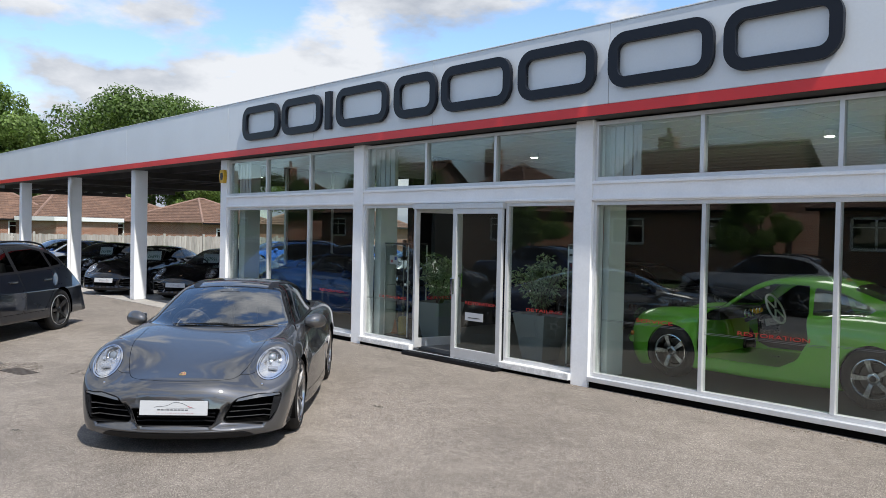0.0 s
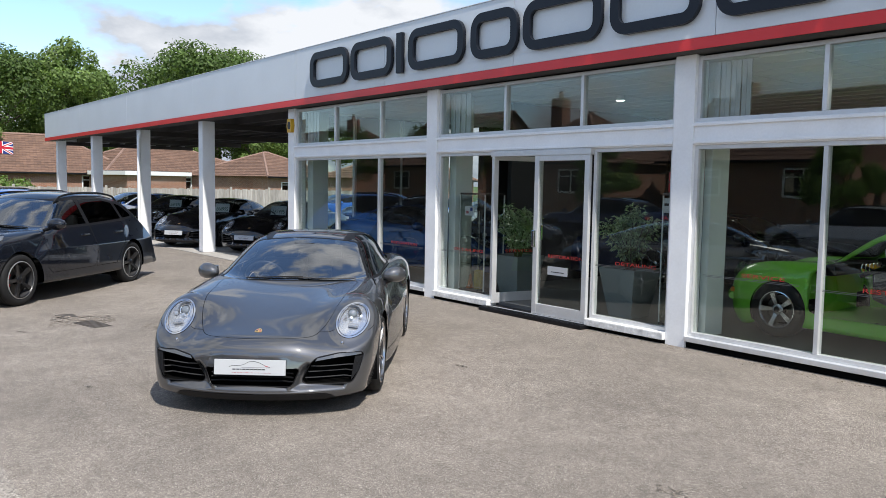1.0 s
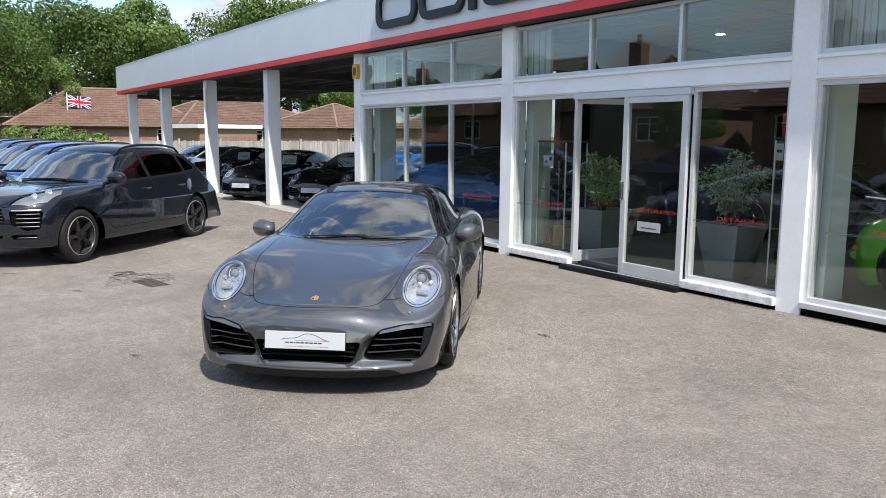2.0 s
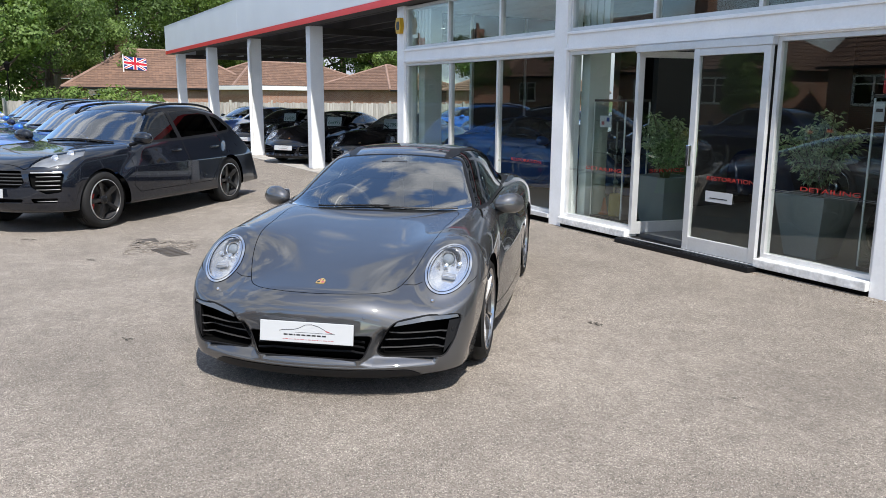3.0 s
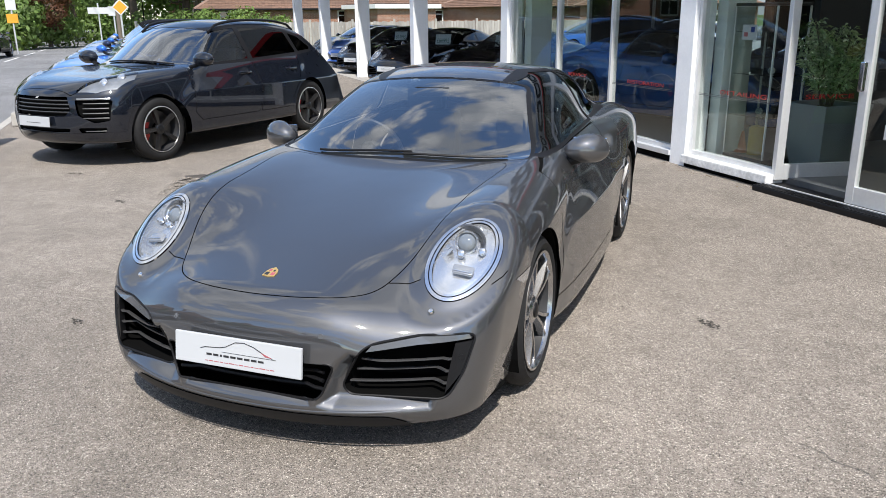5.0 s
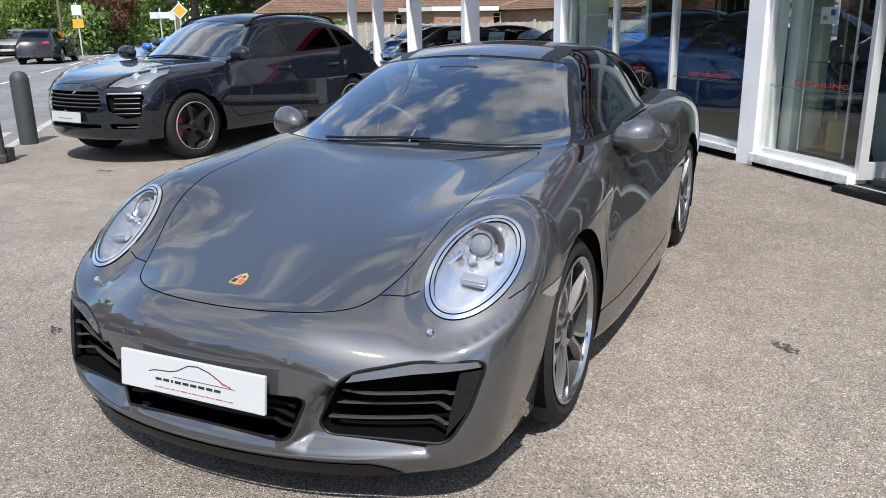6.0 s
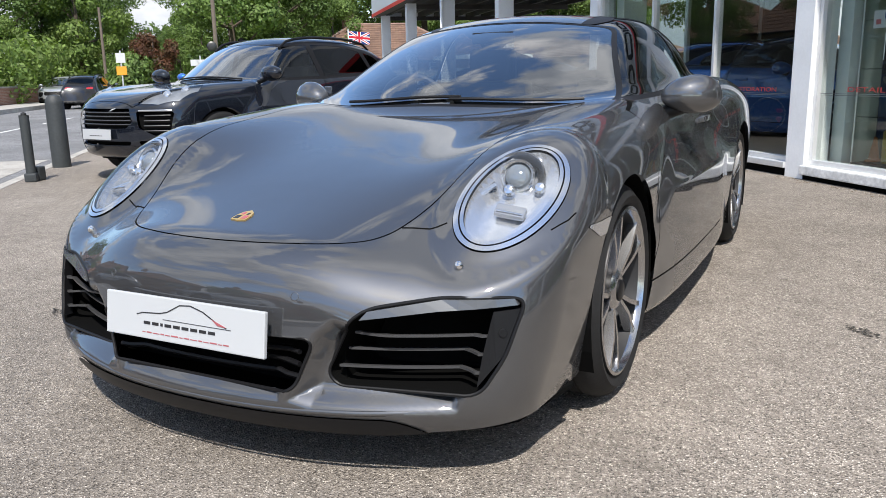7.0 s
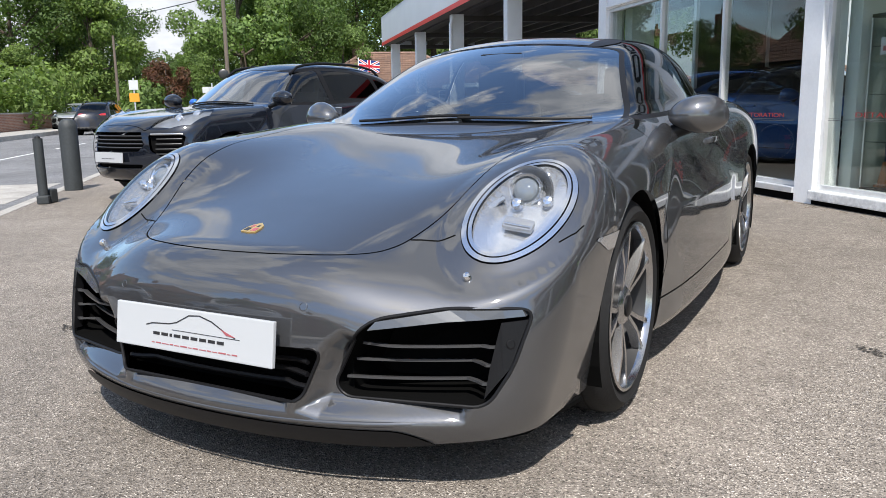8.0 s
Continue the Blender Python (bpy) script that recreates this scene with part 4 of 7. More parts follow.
def lamp_plan(x, y, z):
    """Signed distance to the headlamp's oval rim, in the tilted plane of the lamp."""
    dx, dy, dz = x - LAMP_C[0], np.abs(y) - LAMP_C[1], z - LAMP_C[2]
    u = (dx * LAMP_A[0] + dy * LAMP_A[1] + dz * LAMP_A[2]) / .2067
    v = (dx * LAMP_B[0] + dy * LAMP_B[1] + dz * LAMP_B[2]) / .1248
    r = np.sqrt(u * u + v * v) + 1e-9
    s = (r - 1) * r / np.sqrt((u / .2067) ** 2 + (v / .1248) ** 2 + 1e-9)
    return np.where(z > .45, s, .3)


def coupe(at, paint, label, fine=True, plate=True, price=False, group=""):
    """The grey two-door sports coupe with all its parts."""
    c = thing("sports_coupe", label, "car", at, group)
    field = car_field(COUPE)
    shell = grow_shell(field, .1, -2.7, .5, *((150, 230, 200, 40) if fine else (56, 40, 18)))

    def arches(x, y, z):
        a = np.sqrt((x + .01) ** 2 + (z - .325) ** 2) - .349
        b = np.sqrt((x + 2.45) ** 2 + (z - .325) ** 2) - .362
        return np.maximum(np.minimum(a, b), .55 - np.abs(y))
    _, shell = split(shell, arches)

    def screen(x, y, z):
        xe, ay = x + .26 * y * y, np.abs(y)
        s = smax(xe + .405, -1.125 - xe, .03)
        s = smax(s, ay - (.672 - .60 * (z - .87)), .05)
        return np.maximum(s, .8 - z)
    glass, shell = split(shell, screen)
    rim, glass = split(glass, lambda x, y, z: -screen(x, y, z) - .018)
    shell_mesh("screen_seal", rim, BLACK_TRIM, c, "", -.002)
    shell_mesh("windscreen", glass, CAR_GLASS, c, "laminated windscreen reflecting the clouds", -.003).visible_shadow = False
    for nm, poly, rr in (("door_window", DOOR_GLASS, .02), ("quarter_window", QUARTER_GLASS, .02)):
        def side_glass(x, y, z, poly=poly, rr=rr):
            return np.maximum(polygon_distance(x, z, poly) - rr, .35 - np.abs(y))
        for sgn in (1, -1):
            def one(x, y, z, sgn=sgn):
                return np.maximum(side_glass(x, y, z), -y * sgn)
            g, shell = split(shell, one)
            edge, g = split(g, lambda x, y, z: -one(x, y, z) - .014)
            shell_mesh("window_seal", edge, BLACK_TRIM, c, "", -.001)
            ob = shell_mesh(nm, g, SIDE_GLASS, c, "", -.004)
            if ob:
                ob.visible_shadow = False

    def rear(x, y, z):
        s = smax(x + 2.27, -2.93 - x, .03)
        return np.maximum(smax(s, np.abs(y) - (.50 - .25 * (-2.3 - x)), .05), .9 - z)
    g, shell = split(shell, rear)
    ob = shell_mesh("rear_window", g, CAR_GLASS, c)
    if ob:
        ob.visible_shadow = False

    # front: lamps, intakes, lip
    lamps, shell = split(shell, lamp_plan)
    # split() puts the rim side first
    gap_ring, lamps = split(lamps, lambda x, y, z: -lamp_plan(x, y, z) - .003)
    bezel, lamps = split(lamps, lambda x, y, z: -lamp_plan(x, y, z) - .016)
    groove, lamps = split(lamps, lambda x, y, z: -lamp_plan(x, y, z) - .020)
    trim, lens = split(lamps, lambda x, y, z: -lamp_plan(x, y, z) - .030)
    ind, shell = split(shell, lambda x, y, z: np.maximum(polygon_distance(x, z, [(.40, .592), (.20, .586), (.225, .550), (.32, .556)]) - .003, .5 - np.abs(y)))
    for sgn in (1, -1):
        shell_mesh("side_indicator", (ind[0], ind[1], [f for f in ind[2] if np.mean(ind[0][list(f), 1]) * sgn > 0]), LAMP_PEARL, c, "clear front side indicator", .002)
    lip_top = lambda y: .186 - .07 * np.clip((np.abs(y) - .50) / .13, 0, 1) ** 2
    _, shell = split(shell, lambda x, y, z: np.maximum(z - .140 - .02 * np.clip((np.abs(y) - .5) / .25, 0, 1), .25 - x))
    lip, shell = split(shell, lambda x, y, z: np.maximum(z - lip_top(y), .25 - x))

    def intake(x, y, z):
        return np.maximum(polygon_distance(np.abs(y), z, INTAKE), .35 - x)

    def centre(x, y, z):
        return np.maximum(polygon_distance(np.abs(y), z, rounded([(-.347, .372), (.347, .372), (.294, .244), (-.294, .244)], .02)) - .002, .35 - x)
    _, shell = split(shell, intake)
    _, shell = split(shell, centre)
    shell_mesh("front_lip", lip, BLACK_TRIM, c, "black plastic front lip", .004)
    bonnet_fn = lambda x, y, z: np.maximum(polygon_distance(x, y, BONNET), .3 - z)
    bonnet, shell = split_seam("bonnet_seam", shell, bonnet_fn, .004, c)
    shell_mesh("bonnet", bonnet, paint, c, "smooth bonnet lid")
    for sgn in (1, -1):
        door_fn = lambda x, y, z, sgn=sgn: np.maximum(polygon_distance(x, z, DOOR_SIDE), .45 - y * sgn)
        door, shell = split_seam("door_seam", shell, door_fn, .006, c)
        d = shell_mesh("door", door, paint, c)
        bm = bmesh.new()
        yh = float(cast(field, np.array([[-1.48, 0, .755]]), np.array([[0, sgn * 1.0, 0]]))[0][1])
        add_box(bm, -1.58, -1.38, yh - .012, yh + .018, .742, .768, .008)
        if d:
            part("door_handle", bm, paint, d, "", True)
    shell_mesh("body", shell, paint, c, "dark grey metallic painted body")

    # lamp units
    lv, ln, lf = lens
    for sgn in (1, -1):
        pick = [f for f in lf if np.mean(lv[list(f), 1]) * sgn > 0]
        for ring in (gap_ring, groove):
            shell_mesh("lamp_seam", (ring[0], ring[1], [f for f in ring[2] if np.mean(ring[0][list(f), 1]) * sgn > 0]), MATT_BLACK, c, "", -.004)
        pickb = [f for f in bezel[2] if np.mean(bezel[0][list(f), 1]) * sgn > 0]
        dome = np.clip((-lamp_plan(lv[:, 0], lv[:, 1], lv[:, 2]) - .036) / .07, 0, 1)
        unit = shell_mesh("headlamp", (lv + ln * (.003 + .012 * np.sqrt(dome))[:, None], ln, pick), LENS, c, "oval headlamp with clear lens")
        unit.visible_shadow = False
        shell_mesh("bezel", (bezel[0], bezel[1], pickb), LAMP_RING, unit, "silver outer ring of the lamp", .004)
        shell_mesh("trim_ring", (trim[0], trim[1], [f for f in trim[2] if np.mean(trim[0][list(f), 1]) * sgn > 0]), LAMP_RING, unit, "bright ring round the lens", .004)
        deep = np.clip((-lamp_plan(lv[:, 0], lv[:, 1], lv[:, 2]) - .036) / .03, 0, 1)
        shell_mesh("reflector", (lv - ln * (.004 + .042 * deep)[:, None], ln, pick), LAMP_BOWL, unit, "pale reflector bowl")
        ctr = Vector((LAMP_C[0], sgn * LAMP_C[1], on_shell(field, LAMP_C[0], LAMP_C[1])))
        nrm = Vector(field_normals(field, np.array([tuple(ctr)]))[0])
        q = nrm.to_track_quat("Z", "Y").to_matrix().to_4x4()
        aim = Vector((.84, sgn * .14, .42)).to_track_quat("Z", "Y").to_matrix().to_4x4()

        def inside(x, y, depth):
            return Vector((x, sgn * y, on_shell(field, x, y))) - nrm * depth
        top = inside(.385, .668, .030)
        part("projector_cup", lathe([(.070, -.030), (.072, .0), (.068, .004), (.052, -.010), (.046, -.030)], 40, "z", Matrix.Translation(top) @ aim, True), LAMP_CUP, unit, "smoked cup round the projector", True)
        part("projector_ring", lathe([(.043, -.02), (.046, .010), (.042, .016), (.037, .012), (.035, -.02)], 36, "z", Matrix.Translation(top) @ aim, True), LAMP_RING, unit, "", True)
        part("projector_lens", lathe([(.036, -.01), (.034, .008), (.027, .017), (.014, .022), (.001, .024)], 30, "z", Matrix.Translation(top) @ aim), PROJECTOR, unit, "", True)
        for x, y in ((.325, .700), (.345, .630), (.440, .664), (.405, .735)):
            part("marker_lamp", lathe([(.015, -.012), (.016, .0), (.011, .007), (.001, .009)], 14, "z", Matrix.Translation(inside(x, y, .022)) @ aim), LAMP_RING, unit, "", True)
        part("light_bar", tube([inside(.432, .625, .020), inside(.470, .597, .020), inside(.508, .572, .020)], .007, 8), LAMP_RING, unit, "", True)
        part("bar_shade", tube([inside(.424, .620, .026), inside(.462, .592, .026), inside(.500, .567, .026)], .008, 8), LAMP_CUP, unit, "", True)
        low = Matrix.Translation(inside(.492, .690, .026)) @ q @ Matrix.Rotation(radians(-14 * sgn), 4, "Z")
        part("turn_lamp", box(-.040, .040, -.020, .020, -.012, .006, .010, low), LAMP_PEARL, unit, "", True)
        part("turn_lamp_line", box(-.034, .034, -.014, -.008, .0065, .0095, .0015, low), LAMP_RING, unit)
        # washer jet
        zw = on_shell(field, .655, .628)
        part("washer_jet", lathe([(.011, -.008), (.012, .006), (.008, .012), (.001, .014)], 16, "z", pose(.655, sgn * .628, zw) @ pose(0, 0, 0, 0, 35, 0)), CHROME, c, "", True)
        # side intake with slats, running lamp and sensor panel
        iv = thing("side_intake", "", "", None)
        iv.parent = c
        n = 14

        def wall_pt(y, z, back):
            return (on_front(field, y, z) - back, sgn * y, z)
        loop = INTAKE
        bm = bmesh.new()
        rim_f = [bm.verts.new(wall_pt(a, b, .002)) for a, b in loop]
        rim_b = [bm.verts.new(wall_pt(a * .98 + .01, b, .20)) for a, b in loop]
        for k in range(len(loop)):
            j = (k + 1) % len(loop)
            bm.faces.new((rim_f[k], rim_f[j], rim_b[j], rim_b[k]))
        bm.faces.new(rim_b)
        part("duct", bm, MATT_BLACK, iv)
        ring = [wall_pt(a, b, .003) for a, b in loop]
        part("intake_rim", tube(ring + ring[:2], .0045, 8), BLACK_TRIM, iv, "", True)
        for k, zz in enumerate((.292, .335, .378)):
            y0, y1 = .375 + max(0, zz - .29) * .5, .718 + (zz - .29) * .12
            bm = bmesh.new()
            top, bot = [], []
            for q in range(n + 1):
                yy = y0 + (y1 - y0) * q / n
                xx = on_front(field, yy, zz)
                top.append((bm.verts.new((xx - .014, sgn * yy, zz + .003)), bm.verts.new((xx - .030, sgn * yy, zz + .0005))))
                bot.append((bm.verts.new((xx - .014, sgn * yy, zz - .003)), bm.verts.new((xx - .030, sgn * yy, zz - .003))))
            for q in range(n):
                bm.faces.new((top[q][0], top[q + 1][0], top[q + 1][1], top[q][1]))
                bm.faces.new((bot[q][0], bot[q][1], bot[q + 1][1], bot[q + 1][0]))
                bm.faces.new((top[q][0], bot[q][0], bot[q + 1][0], top[q + 1][0]))
            part("slat", bm, SLAT_GREY, iv)
        for nm, poly, mat, depth, lab in (("sensor_panel", [(.704, .262), (.752, .33), (.780, .438), (.728, .434), (.712, .33)], BLACK_TRIM, .006, "black parking sensor panel"),
                                          ("running_lamp", [(.455, .422), (.470, .441), (.62, .464), (.768, .463), (.776, .448), (.62, .440)], RUN_LENS, -.003, "slim clear running lamp")):
            bm = bmesh.new()
            dense = []
            for k in range(len(poly)):
                (a, b), (e, g2) = poly[k], poly[(k + 1) % len(poly)]
                dense += [(a + (e - a) * q / 4, b + (g2 - b) * q / 4) for q in range(4)]
            fr = [bm.verts.new(wall_pt(a, b, depth)) for a, b in dense]
            bk = [bm.verts.new(wall_pt(a, b, depth + .03)) for a, b in dense]
            f = bm.faces.new(fr)
            for k in range(len(dense)):
                j = (k + 1) % len(dense)
                bm.faces.new((fr[k], fr[j], bk[j], bk[k]))
            bmesh.ops.triangulate(bm, faces=[f])
            part(nm, bm, mat, iv, lab)
    for yy, zz in ((.30, .47), (.750, .385)):
        for sgn in (1, -1):
            xs = on_front(field, yy, zz)
            nr = Vector(field_normals(field, np.array([(xs, sgn * yy, zz)]))[0])
            part("parking_sensor", lathe([(.0105, -.006), (.0105, .0012), (.009, .0016), (.0085, .0008), (.001, .0008)], 18, "z", Matrix.Translation((xs - (.006 if yy > .5 else 0), sgn * yy, zz)) @ nr.to_track_quat("Z", "Y").to_matrix().to_4x4()), paint if yy < .5 else BLACK_TRIM, c, "", True)
    # joint between bumper and wing, on both sides of the lamp
    for sgn in (1, -1):
        for run in (((.608, .448), (.588, .50), (.566, .553)), ((.50, .80), (.455, .828), (.425, .838))):
            pts = []
            for (a, b), (e, g2) in zip(run, run[1:]):
                pts += [(a + (e - a) * q / 4, sgn * (b + (g2 - b) * q / 4), on_shell(field, a + (e - a) * q / 4, b + (g2 - b) * q / 4) + .0005) for q in range(5)]
            part("bumper_joint", tube(pts, .0022, 5), MATT_BLACK, c)
    # moulded crease along the lower edge of the bumper
    ridge = [(on_front(field, abs(y), .196 + .018 * y * y) - .0045 - .010 * max(0, (abs(y) - .45) / .2) ** 1.5, y, .196 + .018 * y * y) for y in [-.66 + 1.32 * q / 52 for q in range(53)]]
    part("bumper_crease", tube(ridge, .0075, 10), paint, c, "", True)
    # middle intake
    mi = new("middle_intake")
    mi.parent = c
    xc = on_front(field, 0, .30)
    ring = [(on_front(field, abs(y), z) - .003, y, z) for y, z in rounded([(-.349, .374), (0, .374), (.349, .374), (.296, .242), (0, .242), (-.296, .242)], .03)]
    part("intake_rim", tube(ring + ring[:2], .0045, 8), BLACK_TRIM, mi, "", True)
    part("duct", box(xc - .16, xc - .10, -.38, .38, .22, .40), MATT_BLACK, mi)
    for zz in (.272, .302, .332):
        bm = bmesh.new()
        pts = []
        for q in range(17):
            yy = -.30 + .6 * q / 16
            pts.append((on_front(field, yy, zz) - .03, yy, zz))
        add_tube(bm, pts, .007, 6)
        part("slat", bm, BLACK_TRIM, mi, "", True)
    if plate:
        number_plate(c, pose(on_front(field, 0, .39) + .022, 0, .388) @ pose(0, 0, 0, 0, -8, 0))
        part("plate_holder", box(on_front(field, 0, .39) - .04, on_front(field, 0, .39) + .014, -.2, .2, .35, .425), BLACK_TRIM, c)
    # crest
    zb = on_shell(field, .672, 0)
    nb = Vector(field_normals(field, np.array([(.672, 0, zb)]))[0])
    fwd = (Vector((1, 0, 0)) - nb * nb.x).normalized()
    m4 = Matrix((fwd, Vector((0, 0, 1)).cross(fwd) * 0 + nb.cross(fwd), nb)).transposed().to_4x4()
    m4.translation = (.672, 0, zb)
    shield = [(.033, 0), (.030, .012), (.028, .025), (.0, .024), (-.018, .017), (-.033, 0), (-.018, -.017), (0, -.024), (.028, -.025), (.030, -.012)]
    bm = bmesh.new()
    vs = add_prism(bm, [(a, b) for a, b in shield], .0005, .004, "z")
    bmesh.ops.transform(bm, matrix=m4, verts=vs)
    badge = part("crest_badge", bm, GOLD, c, "small gold shield badge with red and black fields")
    bm = bmesh.new()
    for (a, b, e, g2) in ((.004, .024, .004, .02), (-.016, -.002, -.014, -.004)):
        vs = add_prism(bm, [(a, e), (b, e), (b, g2), (a, g2)], .0041, .0046, "z")
        bmesh.ops.transform(bm, matrix=m4, verts=vs)
    part("red_field", bm, RED_INK, badge)
    bm = bmesh.new()
    for (a, b, e, g2) in ((.004, .024, -.02, -.004), (-.014, -.002, .004, .012)):
        vs = add_prism(bm, [(a, e), (b, e), (b, g2), (a, g2)], .0041, .0046, "z")
        bmesh.ops.transform(bm, matrix=m4, verts=vs)
    part("black_field", bm, INK, badge)
    # mirrors
    for sgn in (1, -1):
        mir = new("door_mirror")
        mir.parent = c
        bm = bmesh.new()
        n1, n2 = 18, 14
        rows = []
        for i in range(n1 + 1):
            th = math.pi * i / n1
            row = []
            for j in range(n2):
                ph = 2 * math.pi * j / n2
                p = Vector((math.cos(ph) * math.sin(th), math.cos(th), math.sin(ph) * math.sin(th)))
                k = 1.0 if p.x > 0 else .45
                row.append(bm.verts.new((-.86 + p.x * .085 * k - .03 * p.y, sgn * (.880 + p.y * .108), .872 + p.z * (.082 + .012 * p.y) * (1.0 if p.z > 0 else .8))))
            rows.append(row)
        for a, b in zip(rows, rows[1:]):
            for j in range(n2):
                bm.faces.new((a[j], a[(j + 1) % n2], b[(j + 1) % n2], b[j]))
        bmesh.ops.remove_doubles(bm, verts=bm.verts, dist=.001)
        part("mirror_cap", bm, paint, mir, "", True)
        bm = bmesh.new()
        add_tube(bm, [(-.83, sgn * .74, .80), (-.845, sgn * .80, .815), (-.86, sgn * .87, .845)], .028, 10, (1.3, 1, 1.1))
        part("mirror_arm", bm, BLACK_TRIM, mir, "", True)
        part("mirror_glass", box(-.904, -.90, .80 if sgn > 0 else -.97, .97 if sgn > 0 else -.80, .833, .928, .002), CHROME, mir)
    # wipers
    for y0, y1 in ((-.42, .10), (.06, .56)):
        pts = []
        for q in range(9):
            yy = y0 + (y1 - y0) * q / 8
            xx = -.425 - .26 * yy * yy - .014 - .016 * q / 8
            pts.append((xx, yy, on_shell(field, xx, yy) + .008))
        part("wiper", tube(pts, .0065, 6), BLACK_TRIM, c, "black wiper blade", True)
    # wheels and arches
    for sgn in (1, -1):
        for x, r in ((0, .324), (-2.45, .328)):
            yo = .860 if x == 0 else .880
            wheel(c, x, sgn, yo, r, .256, .235 if x == 0 else .28, 5, ALLOY, ALLOY, None, True, not fine)
            arch_liner(c, x - (.02 if x == 0 else 0), .352 if x == 0 else .362, .325, sgn, .56, .855 if x == 0 else .885)
    # sill strip
    for sgn in (1, -1):
        part("sill_strip", box(-2.06, -.40, sgn * .80 - .03, sgn * .80 + .03, .125, .20, .012), BLACK_TRIM, c, "", True)
    # cabin
    seat(c, -1.5, .36, .32)
    seat(c, -1.5, -.36, .32)
    part("dashboard", box(-.95, -.50, -.62, .62, .60, .80, .06), LEATHER, c, "", True)
    bm = bmesh.new()
    wm = pose(-.98, -.37, .80) @ pose(0, 0, 0, 0, -65, 0)
    add_lathe(bm, [(.185 + .015 * math.cos(a), .015 * math.sin(a)) for a in [2 * math.pi * k / 8 for k in range(8)]], 36, "z", wm, True)
    add_box(bm, -.17, .17, -.02, .02, -.008, .008, .004, wm)
    add_lathe(bm, [(.055, -.02), (.055, .012), (.02, .02)], 18, "z", wm)
    part("steering_wheel", bm, LEATHER, c, "", True)
    part("rear_view_mirror", box(-1.02, -.99, -.10, .10, 1.10, 1.15, .01), BLACK_TRIM, c, "", True)
    part("cabin_floor", box(-2.6, -.1, -.7, .7, .20, .30), MATT_BLACK, c)
    edge = [(on_front(field, y, .15) - .012, y) for y in (0, .12, .24, .34, .44, .54, .62, .68, .73, .77)]
    tray = [(x, -y) for x, y in edge[:0:-1]] + edge + [(.36, .82), (.34, .60), (-3.1, .60), (-3.3, .3), (-3.3, -.3), (-3.1, -.60), (.34, -.60), (.36, -.82)]
    part("undertray", prism(tray, .148, .159, "z"), MATT_BLACK, c)
    part("rear_bench", box(-2.45, -2.05, -.55, .55, .5, .78, .06), LEATHER, c, "", True)
    return c


SLAT_GREY = material("satin_slat_plastic", (.05, .05, .052), .4, grain=.05)
ALLOY_RIM = material("machined_rim_lip", (.55, .55, .55), .3, metal=.6)
LAMP_RING = material("lamp_trim_ring", (.66, .67, .69), .14, metal=.9)
LAMP_BOWL = material("lamp_bowl", (.66, .67, .69), .18, metal=.8, stain=.12, stain_scale=14.0)
LAMP_SILVER = material("brushed_lamp_shell", (.22, .23, .245), .35, metal=.4, stain=.2, stain_scale=14.0)
LAMP_CUP = material("smoked_lamp_plastic", (.20, .205, .215), .16, metal=.7)
RUN_LENS = material("running_lamp_lens", (.10, .105, .112), .2, metal=.3, coat=.6)
LAMP_PEARL = material("clear_lamp_plastic", (.36, .37, .39), .14, metal=.5, coat=1.0)
PROJECTOR = material("projector_glass", (.20, .22, .24), .04, metal=.3, coat=1.0)
GOLD = material("gold_enamel", (.70, .47, .17), .3, metal=.6)
hero = coupe(pose(-6.4185, 3.2414, 0, 0, 0, -40.5), PAINT_GREY, "dark grey metallic sports coupe parked on the forecourt")


SUV_FRONT_GLASS = [(-.62, 1.075), (-1.02, 1.36), (-1.22, 1.46), (-1.62, 1.50), (-1.66, 1.10)]
SUV_REAR_GLASS = [(-1.74, 1.10), (-1.70, 1.50), (-2.25, 1.485), (-2.62, 1.42), (-2.72, 1.14)]
SUV_TAIL_GLASS = [(-2.78, 1.15), (-2.70, 1.41), (-2.9, 1.36), (-3.13, 1.20), (-3.1, 1.165)]
SUV_GLAZING = [(-.58, 1.07), (-1.02, 1.375), (-1.22, 1.475), (-1.62, 1.515), (-2.25, 1.50), (-2.70, 1.43), (-2.92, 1.37), (-3.15, 1.20), (-3.1, 1.155), (-2.72, 1.125), (-1.7, 1.085)]
SUV_LAMP = [(.74, .50), (.56, .545), (.32, .63), (.10, .76), (.26, .865), (.48, .83), (.64, .69)]


